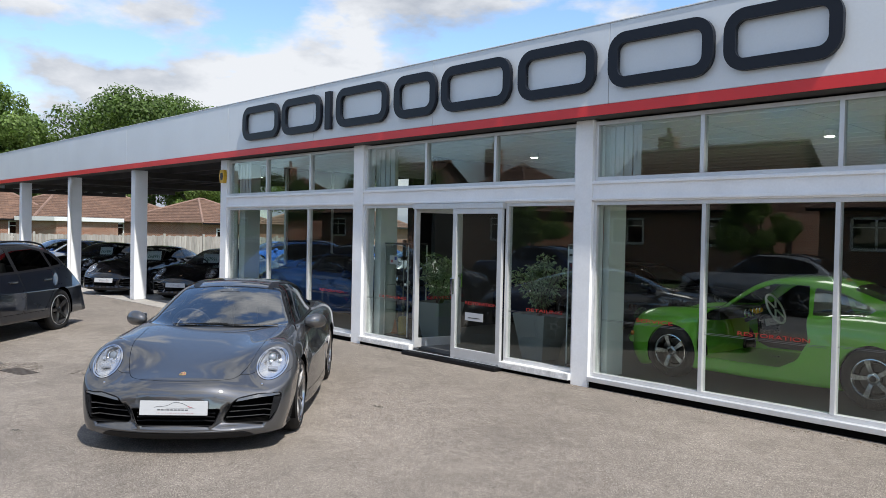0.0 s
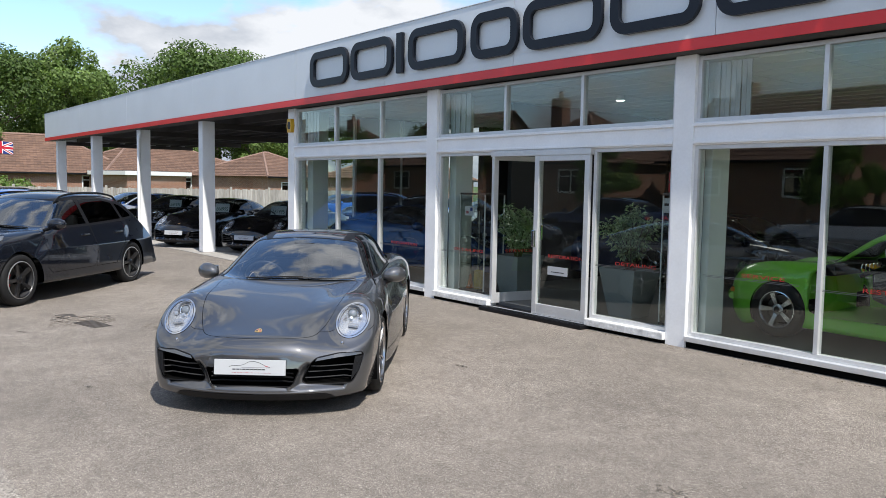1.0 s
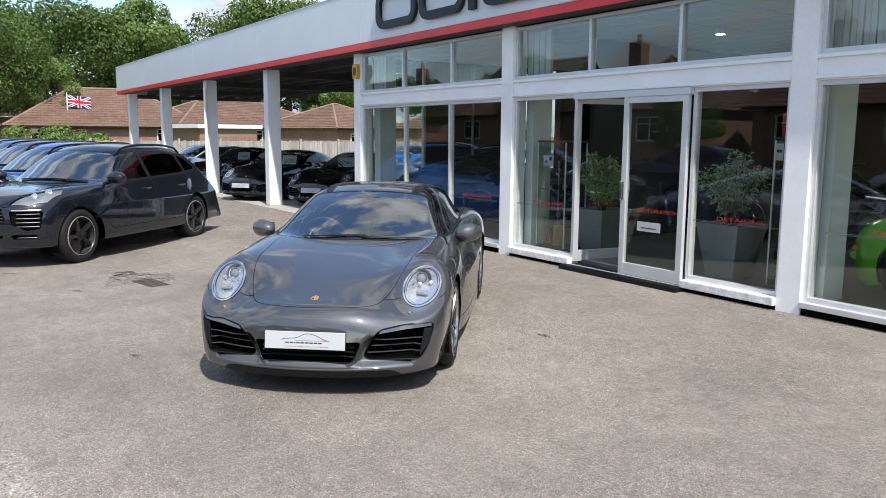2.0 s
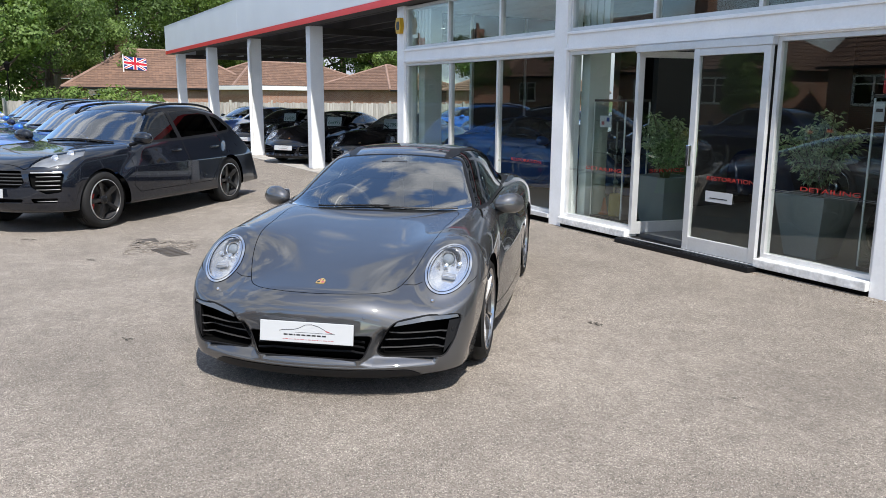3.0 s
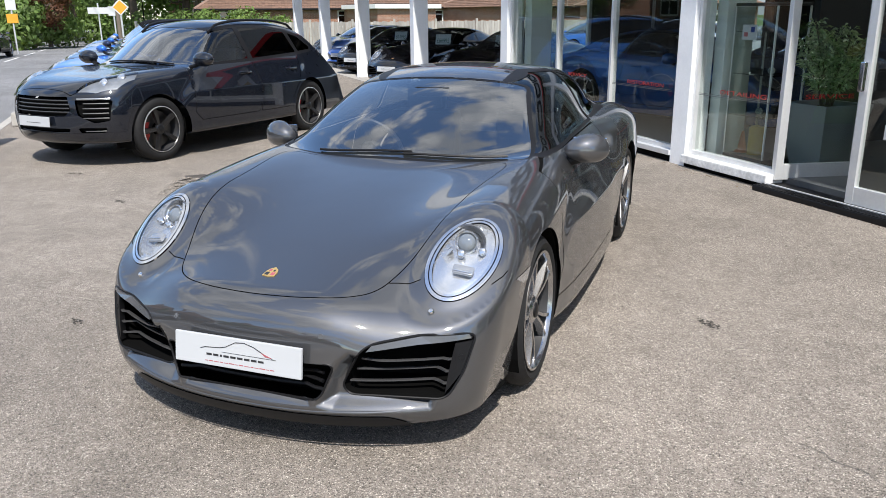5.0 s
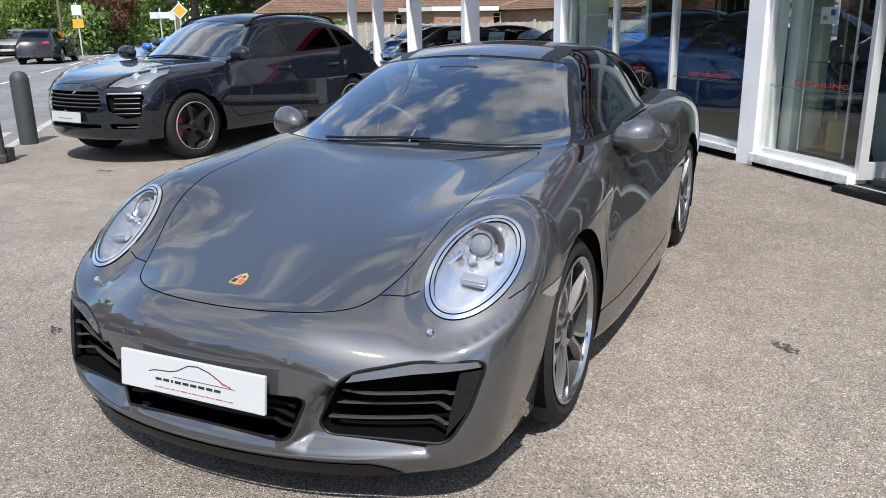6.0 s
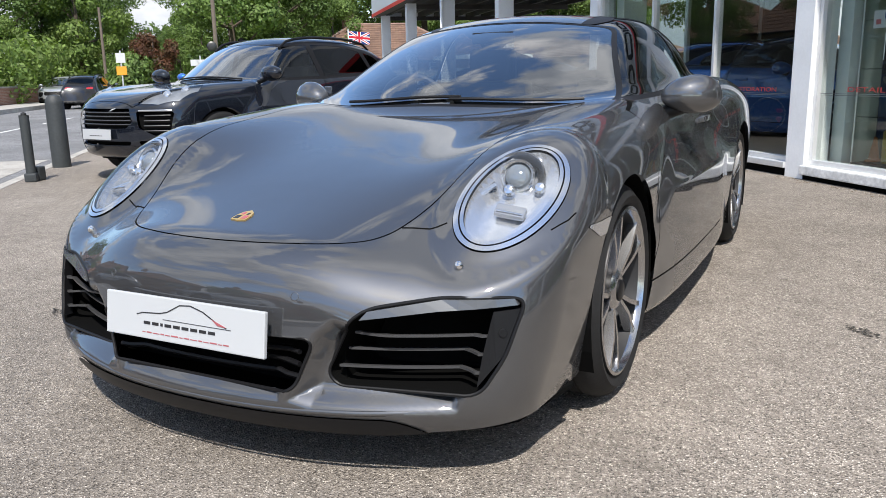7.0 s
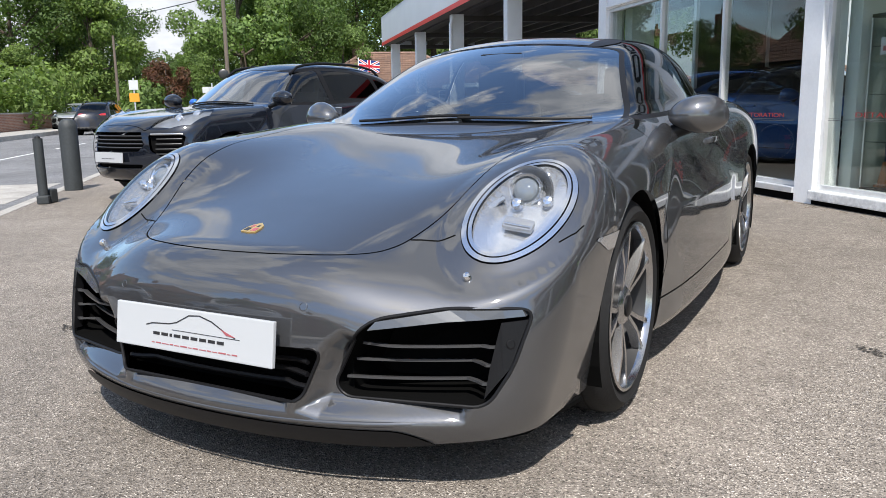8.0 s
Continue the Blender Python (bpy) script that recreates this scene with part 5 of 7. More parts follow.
def suv(at, paint, label, fine=False, plate=True, group="", wheels=None, rails=True):
    """A five-door sports utility car."""
    c = thing("sport_utility_car", label, "car", at, group)
    field = car_field(SUV)
    shell = grow_shell(field, .1, -2.9, .68, *((190, 120, 64) if fine else (60, 36, 18)))

    def arches(x, y, z):
        a = np.sqrt(x ** 2 + (z - .365) ** 2) - .415
        b = np.sqrt((x + 2.807) ** 2 + (z - .365) ** 2) - .415
        return np.maximum(np.minimum(a, b), .6 - np.abs(y))
    _, shell = split(shell, arches)
    clad, shell = split(shell, lambda x, y, z: np.minimum(arches(x, y, z) - .045, z - .40))
    shell_mesh("lower_cladding", clad, BLACK_TRIM if not fine else paint, c, "", .003)

    def screen(x, y, z):
        xe, ay = x + .22 * y * y, np.abs(y)
        s = smax(xe + .45, -1.17 - xe, .03)
        return np.maximum(smax(s, ay - (.838 - .53 * (z - 1.06)), .05), 1.0 - z)
    glass, shell = split(shell, screen)
    shell_mesh("windscreen", glass, CAR_GLASS, c, "", -.003).visible_shadow = False
    for nm, poly, mat in (("front_door_window", SUV_FRONT_GLASS, SIDE_GLASS), ("rear_door_window", SUV_REAR_GLASS, PRIVACY_GLASS), ("rear_side_window", SUV_TAIL_GLASS, PRIVACY_GLASS)):
        for sgn in (1, -1):
            def one(x, y, z, sgn=sgn, poly=poly):
                return np.maximum(polygon_distance(x, z, poly) - .012, .4 - y * sgn)
            g, shell = split(shell, one)
            edge, g = split(g, lambda x, y, z: -one(x, y, z) - .016)
            shell_mesh("window_seal", edge, BLACK_TRIM, c, "", -.001)
            ob = shell_mesh(nm, g, mat, c, "", -.004)
            if ob:
                ob.visible_shadow = False
    for sgn in (1, -1):
        pillar, shell = split(shell, lambda x, y, z, sgn=sgn: np.maximum(polygon_distance(x, z, SUV_GLAZING) - .02, .4 - y * sgn))
        shell_mesh("pillar_trim", pillar, BLACK_TRIM, c, "", -.001)
    g, shell = split(shell, lambda x, y, z: np.maximum(np.maximum(smax(x + 2.92, -3.34 - x, .03), np.abs(y) - .58), 1.14 - z))
    shell_mesh("rear_window", g, PRIVACY_GLASS, c)

    # front lamps and grilles
    lamp = lambda x, y, z: np.maximum(polygon_distance(x, np.abs(y), SUV_LAMP) - .012, .72 - z)
    lamps, shell = split(shell, lamp)
    for sgn in (1, -1):
        pick = [f for f in lamps[2] if np.mean(lamps[0][list(f), 1]) * sgn > 0]
        if pick:
            u = shell_mesh("headlamp", (lamps[0], lamps[1], pick), LENS, c, "swept clear headlamp", .003)
            u.visible_shadow = False
            shell_mesh("reflector", (lamps[0], lamps[1], pick), LAMP_SILVER, u, "", -.03)
            for lx, ly in ((.50, .64), (.32, .72)):
                o = pose(lx, sgn * ly, on_shell(field, lx, ly, 1.9) - .028) @ pose(0, 0, 0, 0, 55, 0)
                part("projector", lathe([(.055, -.03), (.058, .0), (.048, .006), (.034, .002), (.020, .012), (.001, .016)], 20, "z", o), LAMP_BOWL, u, "", True)

    def hole(poly):
        return lambda x, y, z: np.maximum(polygon_distance(np.abs(y), z, poly) - .012, .45 - x)
    holes = {"main_grille": [(-.42, .785), (.42, .785), (.47, .66), (.41, .60), (-.41, .60), (-.47, .66)], "side_grille": [(.53, .755), (.83, .745), (.81, .54), (.70, .52), (.565, .60)],
             "low_grille": [(-.44, .44), (.44, .44), (.38, .37), (-.38, .37)], "fog_slot": [(.55, .445), (.78, .445), (.75, .39), (.58, .385)]}
    for nm, poly in holes.items():
        piece, shell = split(shell, hole(poly))
        ys = (-1, 1) if nm in ("side_grille", "fog_slot") else (1,)
        for sgn in ys:
            keep = [f for f in piece[2] if nm not in ("side_grille", "fog_slot") or np.mean(piece[0][list(f), 1]) * sgn > 0]
            gr = shell_mesh(nm, (piece[0], piece[1], keep), MATT_BLACK, c, "", -.05)
            if gr is None:
                continue
            y0, y1 = (.58, .80) if nm in ("side_grille", "fog_slot") else (-.44, .44)
            low, high = {"main_grille": (.60, .785), "side_grille": (.53, .75), "low_grille": (.37, .44), "fog_slot": (.385, .445)}[nm]
            zs = np.linspace(low + .03, high - .03, 4 if high - low > .1 else 1)
            for zz in zs:
                pts = [(on_front(field, abs(y0 + (y1 - y0) * q / 10), float(zz)) - .03, sgn * (y0 + (y1 - y0) * q / 10), float(zz)) for q in range(11)]
                part("slat", tube(pts, .0065, 6), SLAT_GREY, gr, "", True)
            if nm == "side_grille":
                pts = [(on_front(field, .54 + .28 * q / 10, .772) + .004, sgn * (.54 + .28 * q / 10), .772) for q in range(11)]
                part("running_lamp", tube(pts, .011, 6), LAMP_PEARL, gr, "", True)
    for sgn in (1, -1):
        tail, shell = split(shell, lambda x, y, z, sgn=sgn: np.maximum(np.maximum(polygon_distance(y * sgn, z, [(.30, .98), (.56, 1.02), (.66, .99), (.64, .93), (.34, .93)]) - .01, x + 3.06), .2 - y * sgn))
        shell_mesh("tail_lamp", tail, TAIL_RED, c, "", .002)
    # bonnet and doors
    plan = [(.80, -.46), (.80, .46), (.66, .60), (.3, .66), (-.1, .70), (-.46, .72), (-.50, 0), (-.46, -.72), (-.1, -.70), (.3, -.66), (.66, -.60)]
    bonnet, shell = split_seam("bonnet_seam", shell, lambda x, y, z: np.maximum(polygon_distance(x, y, plan), .76 - z), .006, c)
    shell_mesh("bonnet", bonnet, paint, c)
    for nm, poly in (("front_door", [(-.56, 1.06), (-.50, .52), (-.60, .42), (-1.62, .42), (-1.70, .55), (-1.70, 1.09)]),
                     ("rear_door", [(-1.72, 1.09), (-1.72, .55), (-1.66, .42), (-2.25, .42), (-2.42, .62), (-2.62, .86), (-2.66, 1.10)])):
        for sgn in (1, -1):
            fn = lambda x, y, z, sgn=sgn, poly=poly: np.maximum(polygon_distance(x, z, poly), .5 - y * sgn)
            door, shell = split_seam("door_seam", shell, fn, .007, c)
            d = shell_mesh(nm, door, paint, c)
            if d:
                xh = -1.48 if nm == "front_door" else -2.42
                yh = float(cast(field, np.array([[xh, 0, .93]]), np.array([[0, sgn * 1.0, 0]]))[0][1])
                part("door_handle", box(xh - .11, xh + .11, yh - .01, yh + .028, .918, .948, .01), paint, d, "", True)
    shell_mesh("body", shell, paint, c)
    # roof rails
    if rails:
        for sgn in (1, -1):
            pts = []
            for q in range(15):
                xx = -1.22 - 1.75 * q / 14
                yy = .60 - .05 * (q / 14) ** 2
                pts.append((xx, sgn * yy, on_shell(field, xx, yy, 1.9) + (.045 if 0 < q < 14 else .005)))
            part("roof_rail", tube(pts, .017, 8), BLACK_TRIM, c, "", True)
    for sgn in (1, -1):
        mir = new("door_mirror")
        mir.parent = c
        bm = bmesh.new()
        bmesh.ops.create_uvsphere(bm, u_segments=16, v_segments=10, radius=1.0, matrix=pose(-.66, sgn * 1.04, 1.14) @ Matrix.Diagonal((.095, .155, .088, 1) if fine else (.07, .10, .065, 1)))
        bmesh.ops.delete(bm, geom=[v for v in bm.verts if v.co.x < -.70], context="VERTS")
        part("mirror_cap", bm, paint, mir, "", True)
        part("mirror_glass", box(-.705, -.700, sgn * 1.04 - (.11 if fine else .075), sgn * 1.04 + (.11 if fine else .075), 1.07 if fine else 1.095, 1.195 if fine else 1.175, .002), CHROME, mir)
        part("mirror_arm", tube([(-.64, sgn * .84, 1.045), (-.65, sgn * .93, 1.07), (-.66, sgn * 1.0, 1.10)], .026, 8), BLACK_TRIM, mir, "", True)
    finish, lip, cal = wheels or (ALLOY, ALLOY, None)
    for sgn in (1, -1):
        for x in (0, -2.807):
            wheel(c, x, sgn, .945 if x == 0 else .955, .370, .268, .26, 5, finish, lip, cal, False, not fine)
            arch_liner(c, x, .415, .365, sgn, .6, .90)
    if plate:
        number_plate(c, pose(on_front(field, 0, .47) + .03, 0, .525) @ pose(0, 0, 0, 0, -4, 0), detail=False)
    for sgn in (1, -1):
        seat(c, -1.45, sgn * .38, .55, .68)
    part("dashboard", box(-.95, -.55, -.72, .72, .82, 1.0, .06), LEATHER, c, "", True)
    part("cabin_floor", box(-3.3, -.1, -.8, .8, .32, .45), MATT_BLACK, c)
    part("rear_bench", box(-2.75, -2.3, -.65, .65, .6, 1.15, .06), LEATHER, c, "", True)
    bm = bmesh.new()
    wm = pose(-1.0, -.38, 1.02) @ pose(0, 0, 0, 0, -62, 0)
    add_lathe(bm, [(.185 + .015 * math.cos(a), .015 * math.sin(a)) for a in [2 * math.pi * k / 8 for k in range(8)]], 28, "z", wm, True)
    part("steering_wheel", bm, LEATHER, c, "", True)
    for y0, y1 in ((-.5, .12), (.08, .62)):
        pts = []
        for q in range(7):
            yy = y0 + (y1 - y0) * q / 6
            xx = -.50 - .22 * yy * yy
            pts.append((xx, yy, on_shell(field, xx, yy, 1.9) + .012))
        part("wiper", tube(pts, .011, 6), BLACK_TRIM, c, "", True)
    return c


def repaint(car, paint, label="", old=None):
    """Gives a copied car its own paint without touching the shared meshes."""
    for o in car.children_recursive:
        if o.type == "MESH" and o.material_slots and o.material_slots[0].material == old:
            o.material_slots[0].link = "OBJECT"
            o.material_slots[0].material = paint
    if label:
        car["label"] = label
    return car


TAIL_RED = material("red_tail_lens", (.35, .01, .012), .15, coat=1.0)
suv(pose(-13.61, 1.89, -.097, 0, 0, -48.5), PAINT_VOLCANO, "dark grey sport utility car with black five-spoke wheels", True, True, "cars along the kerb", (ALLOY_DARK, ALLOY_RIM, CALIPER_RED))
blue_suv = suv(pose(-16.63, 1.88, -.097, 0, 0, -50), PAINT_BLUE, "bright blue sport utility car parked in a row", False, True, "cars along the kerb", (ALLOY, ALLOY, None))
repaint(copy_thing(blue_suv, pose(-19.65, 1.84, -.097, 0, 0, -50)), PAINT_NAVY, "dark blue sport utility car parked in a row", PAINT_BLUE)
copy_thing(blue_suv, pose(-22.67, 1.80, -.097, 0, 0, -50))
repaint(copy_thing(blue_suv, pose(-25.69, 1.76, -.097, 0, 0, -50)), PAINT_SILVER, "silver sport utility car parked in a row", PAINT_BLUE)
copy_thing(blue_suv, pose(-28.71, 1.72, -.097, 0, 0, -50))
# coupes under the canopy
black = coupe(pose(-25.1, 8.4, .012, 0, 0, -56), PAINT_BLACK, "black sports coupe parked under the canopy", False, True, False, "cars under the canopy")
copy_thing(black, pose(-20.87, 8.17, .012, 0, 0, -56))
copy_thing(black, pose(-31.4, 8.9, .012, 0, 0, -56))
repaint(copy_thing(black, pose(-28.2, 8.7, .012, 0, 0, -56)), PAINT_BLUE, "blue sports coupe parked under the canopy", PAINT_BLACK)
copy_thing(black, pose(-18.41, 8.96, .012, 0, 0, -56))
in_blue = repaint(copy_thing(black, pose(-11.1, 9.75, .10, 0, 0, 13)), PAINT_COBALT, "deep blue sports coupe behind the showroom glass", PAINT_BLACK)
in_blue["group"] = "cars in the showroom"
for x, pt, lb in ((-21.0, PAINT_SILVER, "silver"), (-24.0, PAINT_BLUE, "blue"), (-27.0, PAINT_BLACK, "black"), (-31, PAINT_BLUE, "blue")):
    repaint(copy_thing(black, pose(x, 17.5, 0, 0, 0, -84)), pt, lb + " sports coupe parked behind the canopy", PAINT_BLACK)


# ---------------------------------------------------------------- trees and hedges
def leaf_cloud(rng, blobs, count, size):
    """Many small leaf sprays scattered through a set of clumps (x, y, z, radius)."""
    b = np.array(blobs, float)
    w = b[:, 3] ** 2
    pick = rng.choice(len(b), count, p=w / w.sum())
    d = rng.normal(size=(count, 3))
    d /= np.linalg.norm(d, axis=1, keepdims=True)
    r = b[pick, 3] * (0.55 + 0.5 * rng.random(count) ** 0.6)
    p = b[pick, :3] + d * r[:, None] * np.array([1, 1, .85])
    p += rng.normal(scale=.06, size=p.shape) * b[pick, 3][:, None]
    a = rng.normal(size=(count, 3))
    a /= np.linalg.norm(a, axis=1, keepdims=True)
    n = d + rng.normal(scale=.45, size=d.shape)
    u = np.cross(n, a)
    u /= np.linalg.norm(u, axis=1, keepdims=True) + 1e-9
    v = np.cross(n, u)
    v /= np.linalg.norm(v, axis=1, keepdims=True) + 1e-9
    s = size * (0.6 + 0.8 * rng.random(count))[:, None]
    quad = np.stack((p - u * s, p + v * s * .55, p + u * s, p - v * s * .55), 1).reshape(-1, 3)
    return quad, [(4 * i, 4 * i + 1, 4 * i + 2, 4 * i + 3) for i in range(count)]


def tree(seed, height, spread, leaf, label, count=17000, size=.165, conifer=False, clumps=26):
    rng = np.random.default_rng(seed)
    t = thing("tree", label, "tree", None, "trees behind the houses")
    bm = bmesh.new()
    lean = rng.normal(scale=.03, size=2)
    trunk = [(lean[0] * height * k / 6, lean[1] * height * k / 6, height * .8 * k / 6) for k in range(7)]
    add_tube(bm, trunk, height * .026, 9, [1.25, 1, .85, .7, .55, .38, .2])
    blobs = []
    for k in range(clumps):
        f = rng.random()
        if conifer:
            z = height * (.12 + .86 * f)
            rad = spread * (1.02 - f) * (.55 + .45 * rng.random())
            ang = rng.random() * 6.283
            c = (math.cos(ang) * rad * .7, math.sin(ang) * rad * .7, z)
            blobs.append((*c, max(.35, spread * .34 * (1.1 - f))))
        else:
            z = height * (.30 + .62 * f)
            belly = math.sin(math.pi * min(1, max(0.08, (f * .86 + .12)))) ** .7
            rad, ang = spread * belly * (.35 + .65 * rng.random() ** .5), rng.random() * 6.283
            c = (math.cos(ang) * rad, math.sin(ang) * rad, z)
            blobs.append((*c, spread * (.22 + .16 * rng.random())))
        if k % 2 == 0:
            s = Vector(trunk[min(5, 2 + int(f * 4))])
            e = Vector(c)
            mid = s.lerp(e, .5) + Vector((0, 0, -.04 * height * (1 - f)))
            add_tube(bm, [s, mid, e], height * .009, 6, [1, .7, .3])
    part("trunk", bm, BARK, t, "", True)
    v, f = leaf_cloud(rng, blobs, count, size)
    raw("crown", v, f, leaf, t)
    return t


def hedge(name, label, x0, y0, x1, y1, height, depth, leaf, seed, count, size=.12):
    rng = np.random.default_rng(seed)
    n = max(4, int(math.hypot(x1 - x0, y1 - y0) / (height * .5)))
    blobs = []
    for k in range(n):
        f = (k + rng.random() * .6) / n
        for z in (.3, .62):
            blobs.append((x0 + (x1 - x0) * f + rng.normal(scale=.1), y0 + (y1 - y0) * f + rng.normal(scale=depth * .25), height * z * (.85 + .35 * rng.random()), height * (.30 + .15 * rng.random())))
    v, f = leaf_cloud(rng, blobs, count, size)
    return tagged(raw(name, v, f, leaf), label, "hedge", kind="stuff")


oak = tree(3, 16, 6.4, LEAF_DARK, "tall dark green oak with a broad uneven crown")
lime = tree(5, 15, 4.4, LEAF, "tall fresh green tree with a rounded crown")
ash = tree(8, 14, 5.0, LEAF, "green broadleaf tree with an open crown")
pine = tree(11, 14, 2.6, LEAF_DARK, "dark narrow conifer with drooping sprays", conifer=True, clumps=34)
light = tree(14, 13, 4.2, LEAF_YELLOW, "light yellow-green tree in fresh leaf")
copper = tree(17, 6, 2.2, LEAF_COPPER, "small copper-leaved tree beside the road", 7000, .12)


def stand(model, x, y, scale, turn):
    return copy_thing(model, Matrix.Translation((x, y, -.1)) @ Matrix.Rotation(radians(turn), 4, "Z") @ Matrix.Scale(scale, 4))


oak.matrix_basis = Matrix.Translation((-75.3, 29.6, -.1))
lime.matrix_basis = Matrix.Translation((-73.7, 18.3, -.1)) @ Matrix.Scale(.95, 4)
ash.matrix_basis = Matrix.Translation((-62.5, 1.9, -.1)) @ Matrix.Scale(.84, 4)
pine.matrix_basis = Matrix.Translation((-83, -8.6, -.1)) @ Matrix.Scale(.62, 4)
light.matrix_basis = Matrix.Translation((-62, -8.0, -.1)) @ Matrix.Scale(.72, 4)
copper.matrix_basis = Matrix.Translation((-58.5, -3.2, -.1)) @ Matrix.Scale(.75, 4)
for (model, x, y, s, a) in ((oak, -75, 11.5, .86, 40), (ash, -76, 15.2, .80, 300), (oak, -72, 33.5, .84, 60), (ash, -70, 25.0, .66, 10), (oak, -74, 5.5, .82, 100), (ash, -87, 23.6, 1.14, 20), (oak, -71, 37, .88, 200), (ash, -68, 33, .8, 150), (oak, -88, 40, 1.12, 10), (oak, -84, 35.5, 1.08, 200),
                            (light, -70, 22, .75, 70), (oak, -66, 46, .9, 310), (ash, -60, 40, .85, 200),
                            (ash, -66, 9.5, .62, 60), (oak, -66, 5.5, .66, 250), (light, -64, -4.6, .42, 120), (oak, -70, -10.5, .66, 30), (oak, -63, -13.5, .70, 77), (ash, -66, -17, .76, 15),
                            (pine, -66, -8.8, .80, 40), (pine, -64.5, -11.0, .86, 90), (light, -58, -11.8, .55, 10), (ash, -72, -1.0, .62, 300), (oak, -92, -4, .45, 60), (light, -57, -15, .6, 200),
                            (oak, -100, -14, .9, 0), (oak, -100, 8, .95, 90), (ash, -105, -5, .8, 33), (oak, -95, 18, 1.0, 130)):
    stand(model, x, y, s, a)
hedge("hedge", "clipped green hedge behind the parked cars", -62, 2.0, -58, 12, 2.2, 1.2, LEAF, 21, 5000)
hedge("roadside_bushes", "loose green bushes above the roadside wall", -48, -10.5, -66, -9, 3.6, 2.4, LEAF_YELLOW, 22, 8000, .15)
hedge("verge_bushes", "dense green bushes beside the road", -56, -5.2, -64, 0.5, 3.0, 2.0, LEAF, 23, 7000, .15)
hedge("far_bushes", "dense green growth along the road", -70, -12, -120, -16, 6.0, 3.0, LEAF, 24, 8000, .22)
hedge("horizon_trees", "distant green trees closing the end of the road", -108, -10, -112, 16, 9.0, 4.0, LEAF_DARK, 26, 9000, .3)
hedge("garden_bush", "yellow-green garden bush near the flagpole", -58, 7.5, -58, 9.5, 1.7, 1.0, LEAF_YELLOW, 25, 1500)


# ---------------------------------------------------------------- houses
def brick_wall_material(name, scale, a, b, m):
    mat = bpy.data.materials.new(name)
    mat.use_nodes = True
    n, l = mat.node_tree.nodes, mat.node_tree.links
    p = n["Principled BSDF"]
    p.inputs["Roughness"].default_value = .92
    co, mp, br = n.new("ShaderNodeTexCoord"), n.new("ShaderNodeMapping"), n.new("ShaderNodeTexBrick")
    mp.inputs["Rotation"].default_value = (radians(90), 0, radians(90))
    sep, com = n.new("ShaderNodeSeparateXYZ"), n.new("ShaderNodeCombineXYZ")
    add = n.new("ShaderNodeMath")
    l.new(co.outputs["Object"], sep.inputs[0])
    l.new(sep.outputs["X"], add.inputs[0])
    l.new(sep.outputs["Y"], add.inputs[1])
    l.new(add.outputs[0], com.inputs["X"])
    l.new(sep.outputs["Z"], com.inputs["Y"])
    l.new(com.outputs[0], br.inputs["Vector"])
    br.inputs["Scale"].default_value = 1.0
    br.inputs["Brick Width"].default_value, br.inputs["Row Height"].default_value = .225, .075
    br.inputs["Mortar Size"].default_value = .008
    br.inputs["Color1"].default_value, br.inputs["Color2"].default_value, br.inputs["Mortar"].default_value = (*a, 1), (*b, 1), (*m, 1)
    noi, hv, mr = n.new("ShaderNodeTexNoise"), n.new("ShaderNodeHueSaturation"), n.new("ShaderNodeMapRange")
    noi.inputs["Scale"].default_value = .7
    l.new(co.outputs["Object"], noi.inputs["Vector"])
    mr.inputs["To Min"].default_value, mr.inputs["To Max"].default_value = .7, 1.3
    l.new(noi.outputs["Fac"], mr.inputs["Value"])
    l.new(mr.outputs["Result"], hv.inputs["Value"])
    l.new(br.outputs["Color"], hv.inputs["Color"])
    l.new(hv.outputs["Color"], p.inputs["Base Color"])
    return mat


HOUSE_BRICK = brick_wall_material("house_brick", 1, (.24, .105, .065), (.33, .16, .10), (.36, .31, .27))
ROOF_TILE = brick_wall_material("clay_tile_courses", 1, (.135, .080, .058), (.215, .125, .085), (.075, .048, .036))
RED_RIDGE = material("ridge_tile", (.24, .155, .12), .85, grain=.2, stain=.2)
FRAME_WHITE = material("white_window_frame", (.75, .75, .74), .45)
DARK_PANE = clear_glass("house_pane", (.25, .27, .28), .5, gloss=.06)


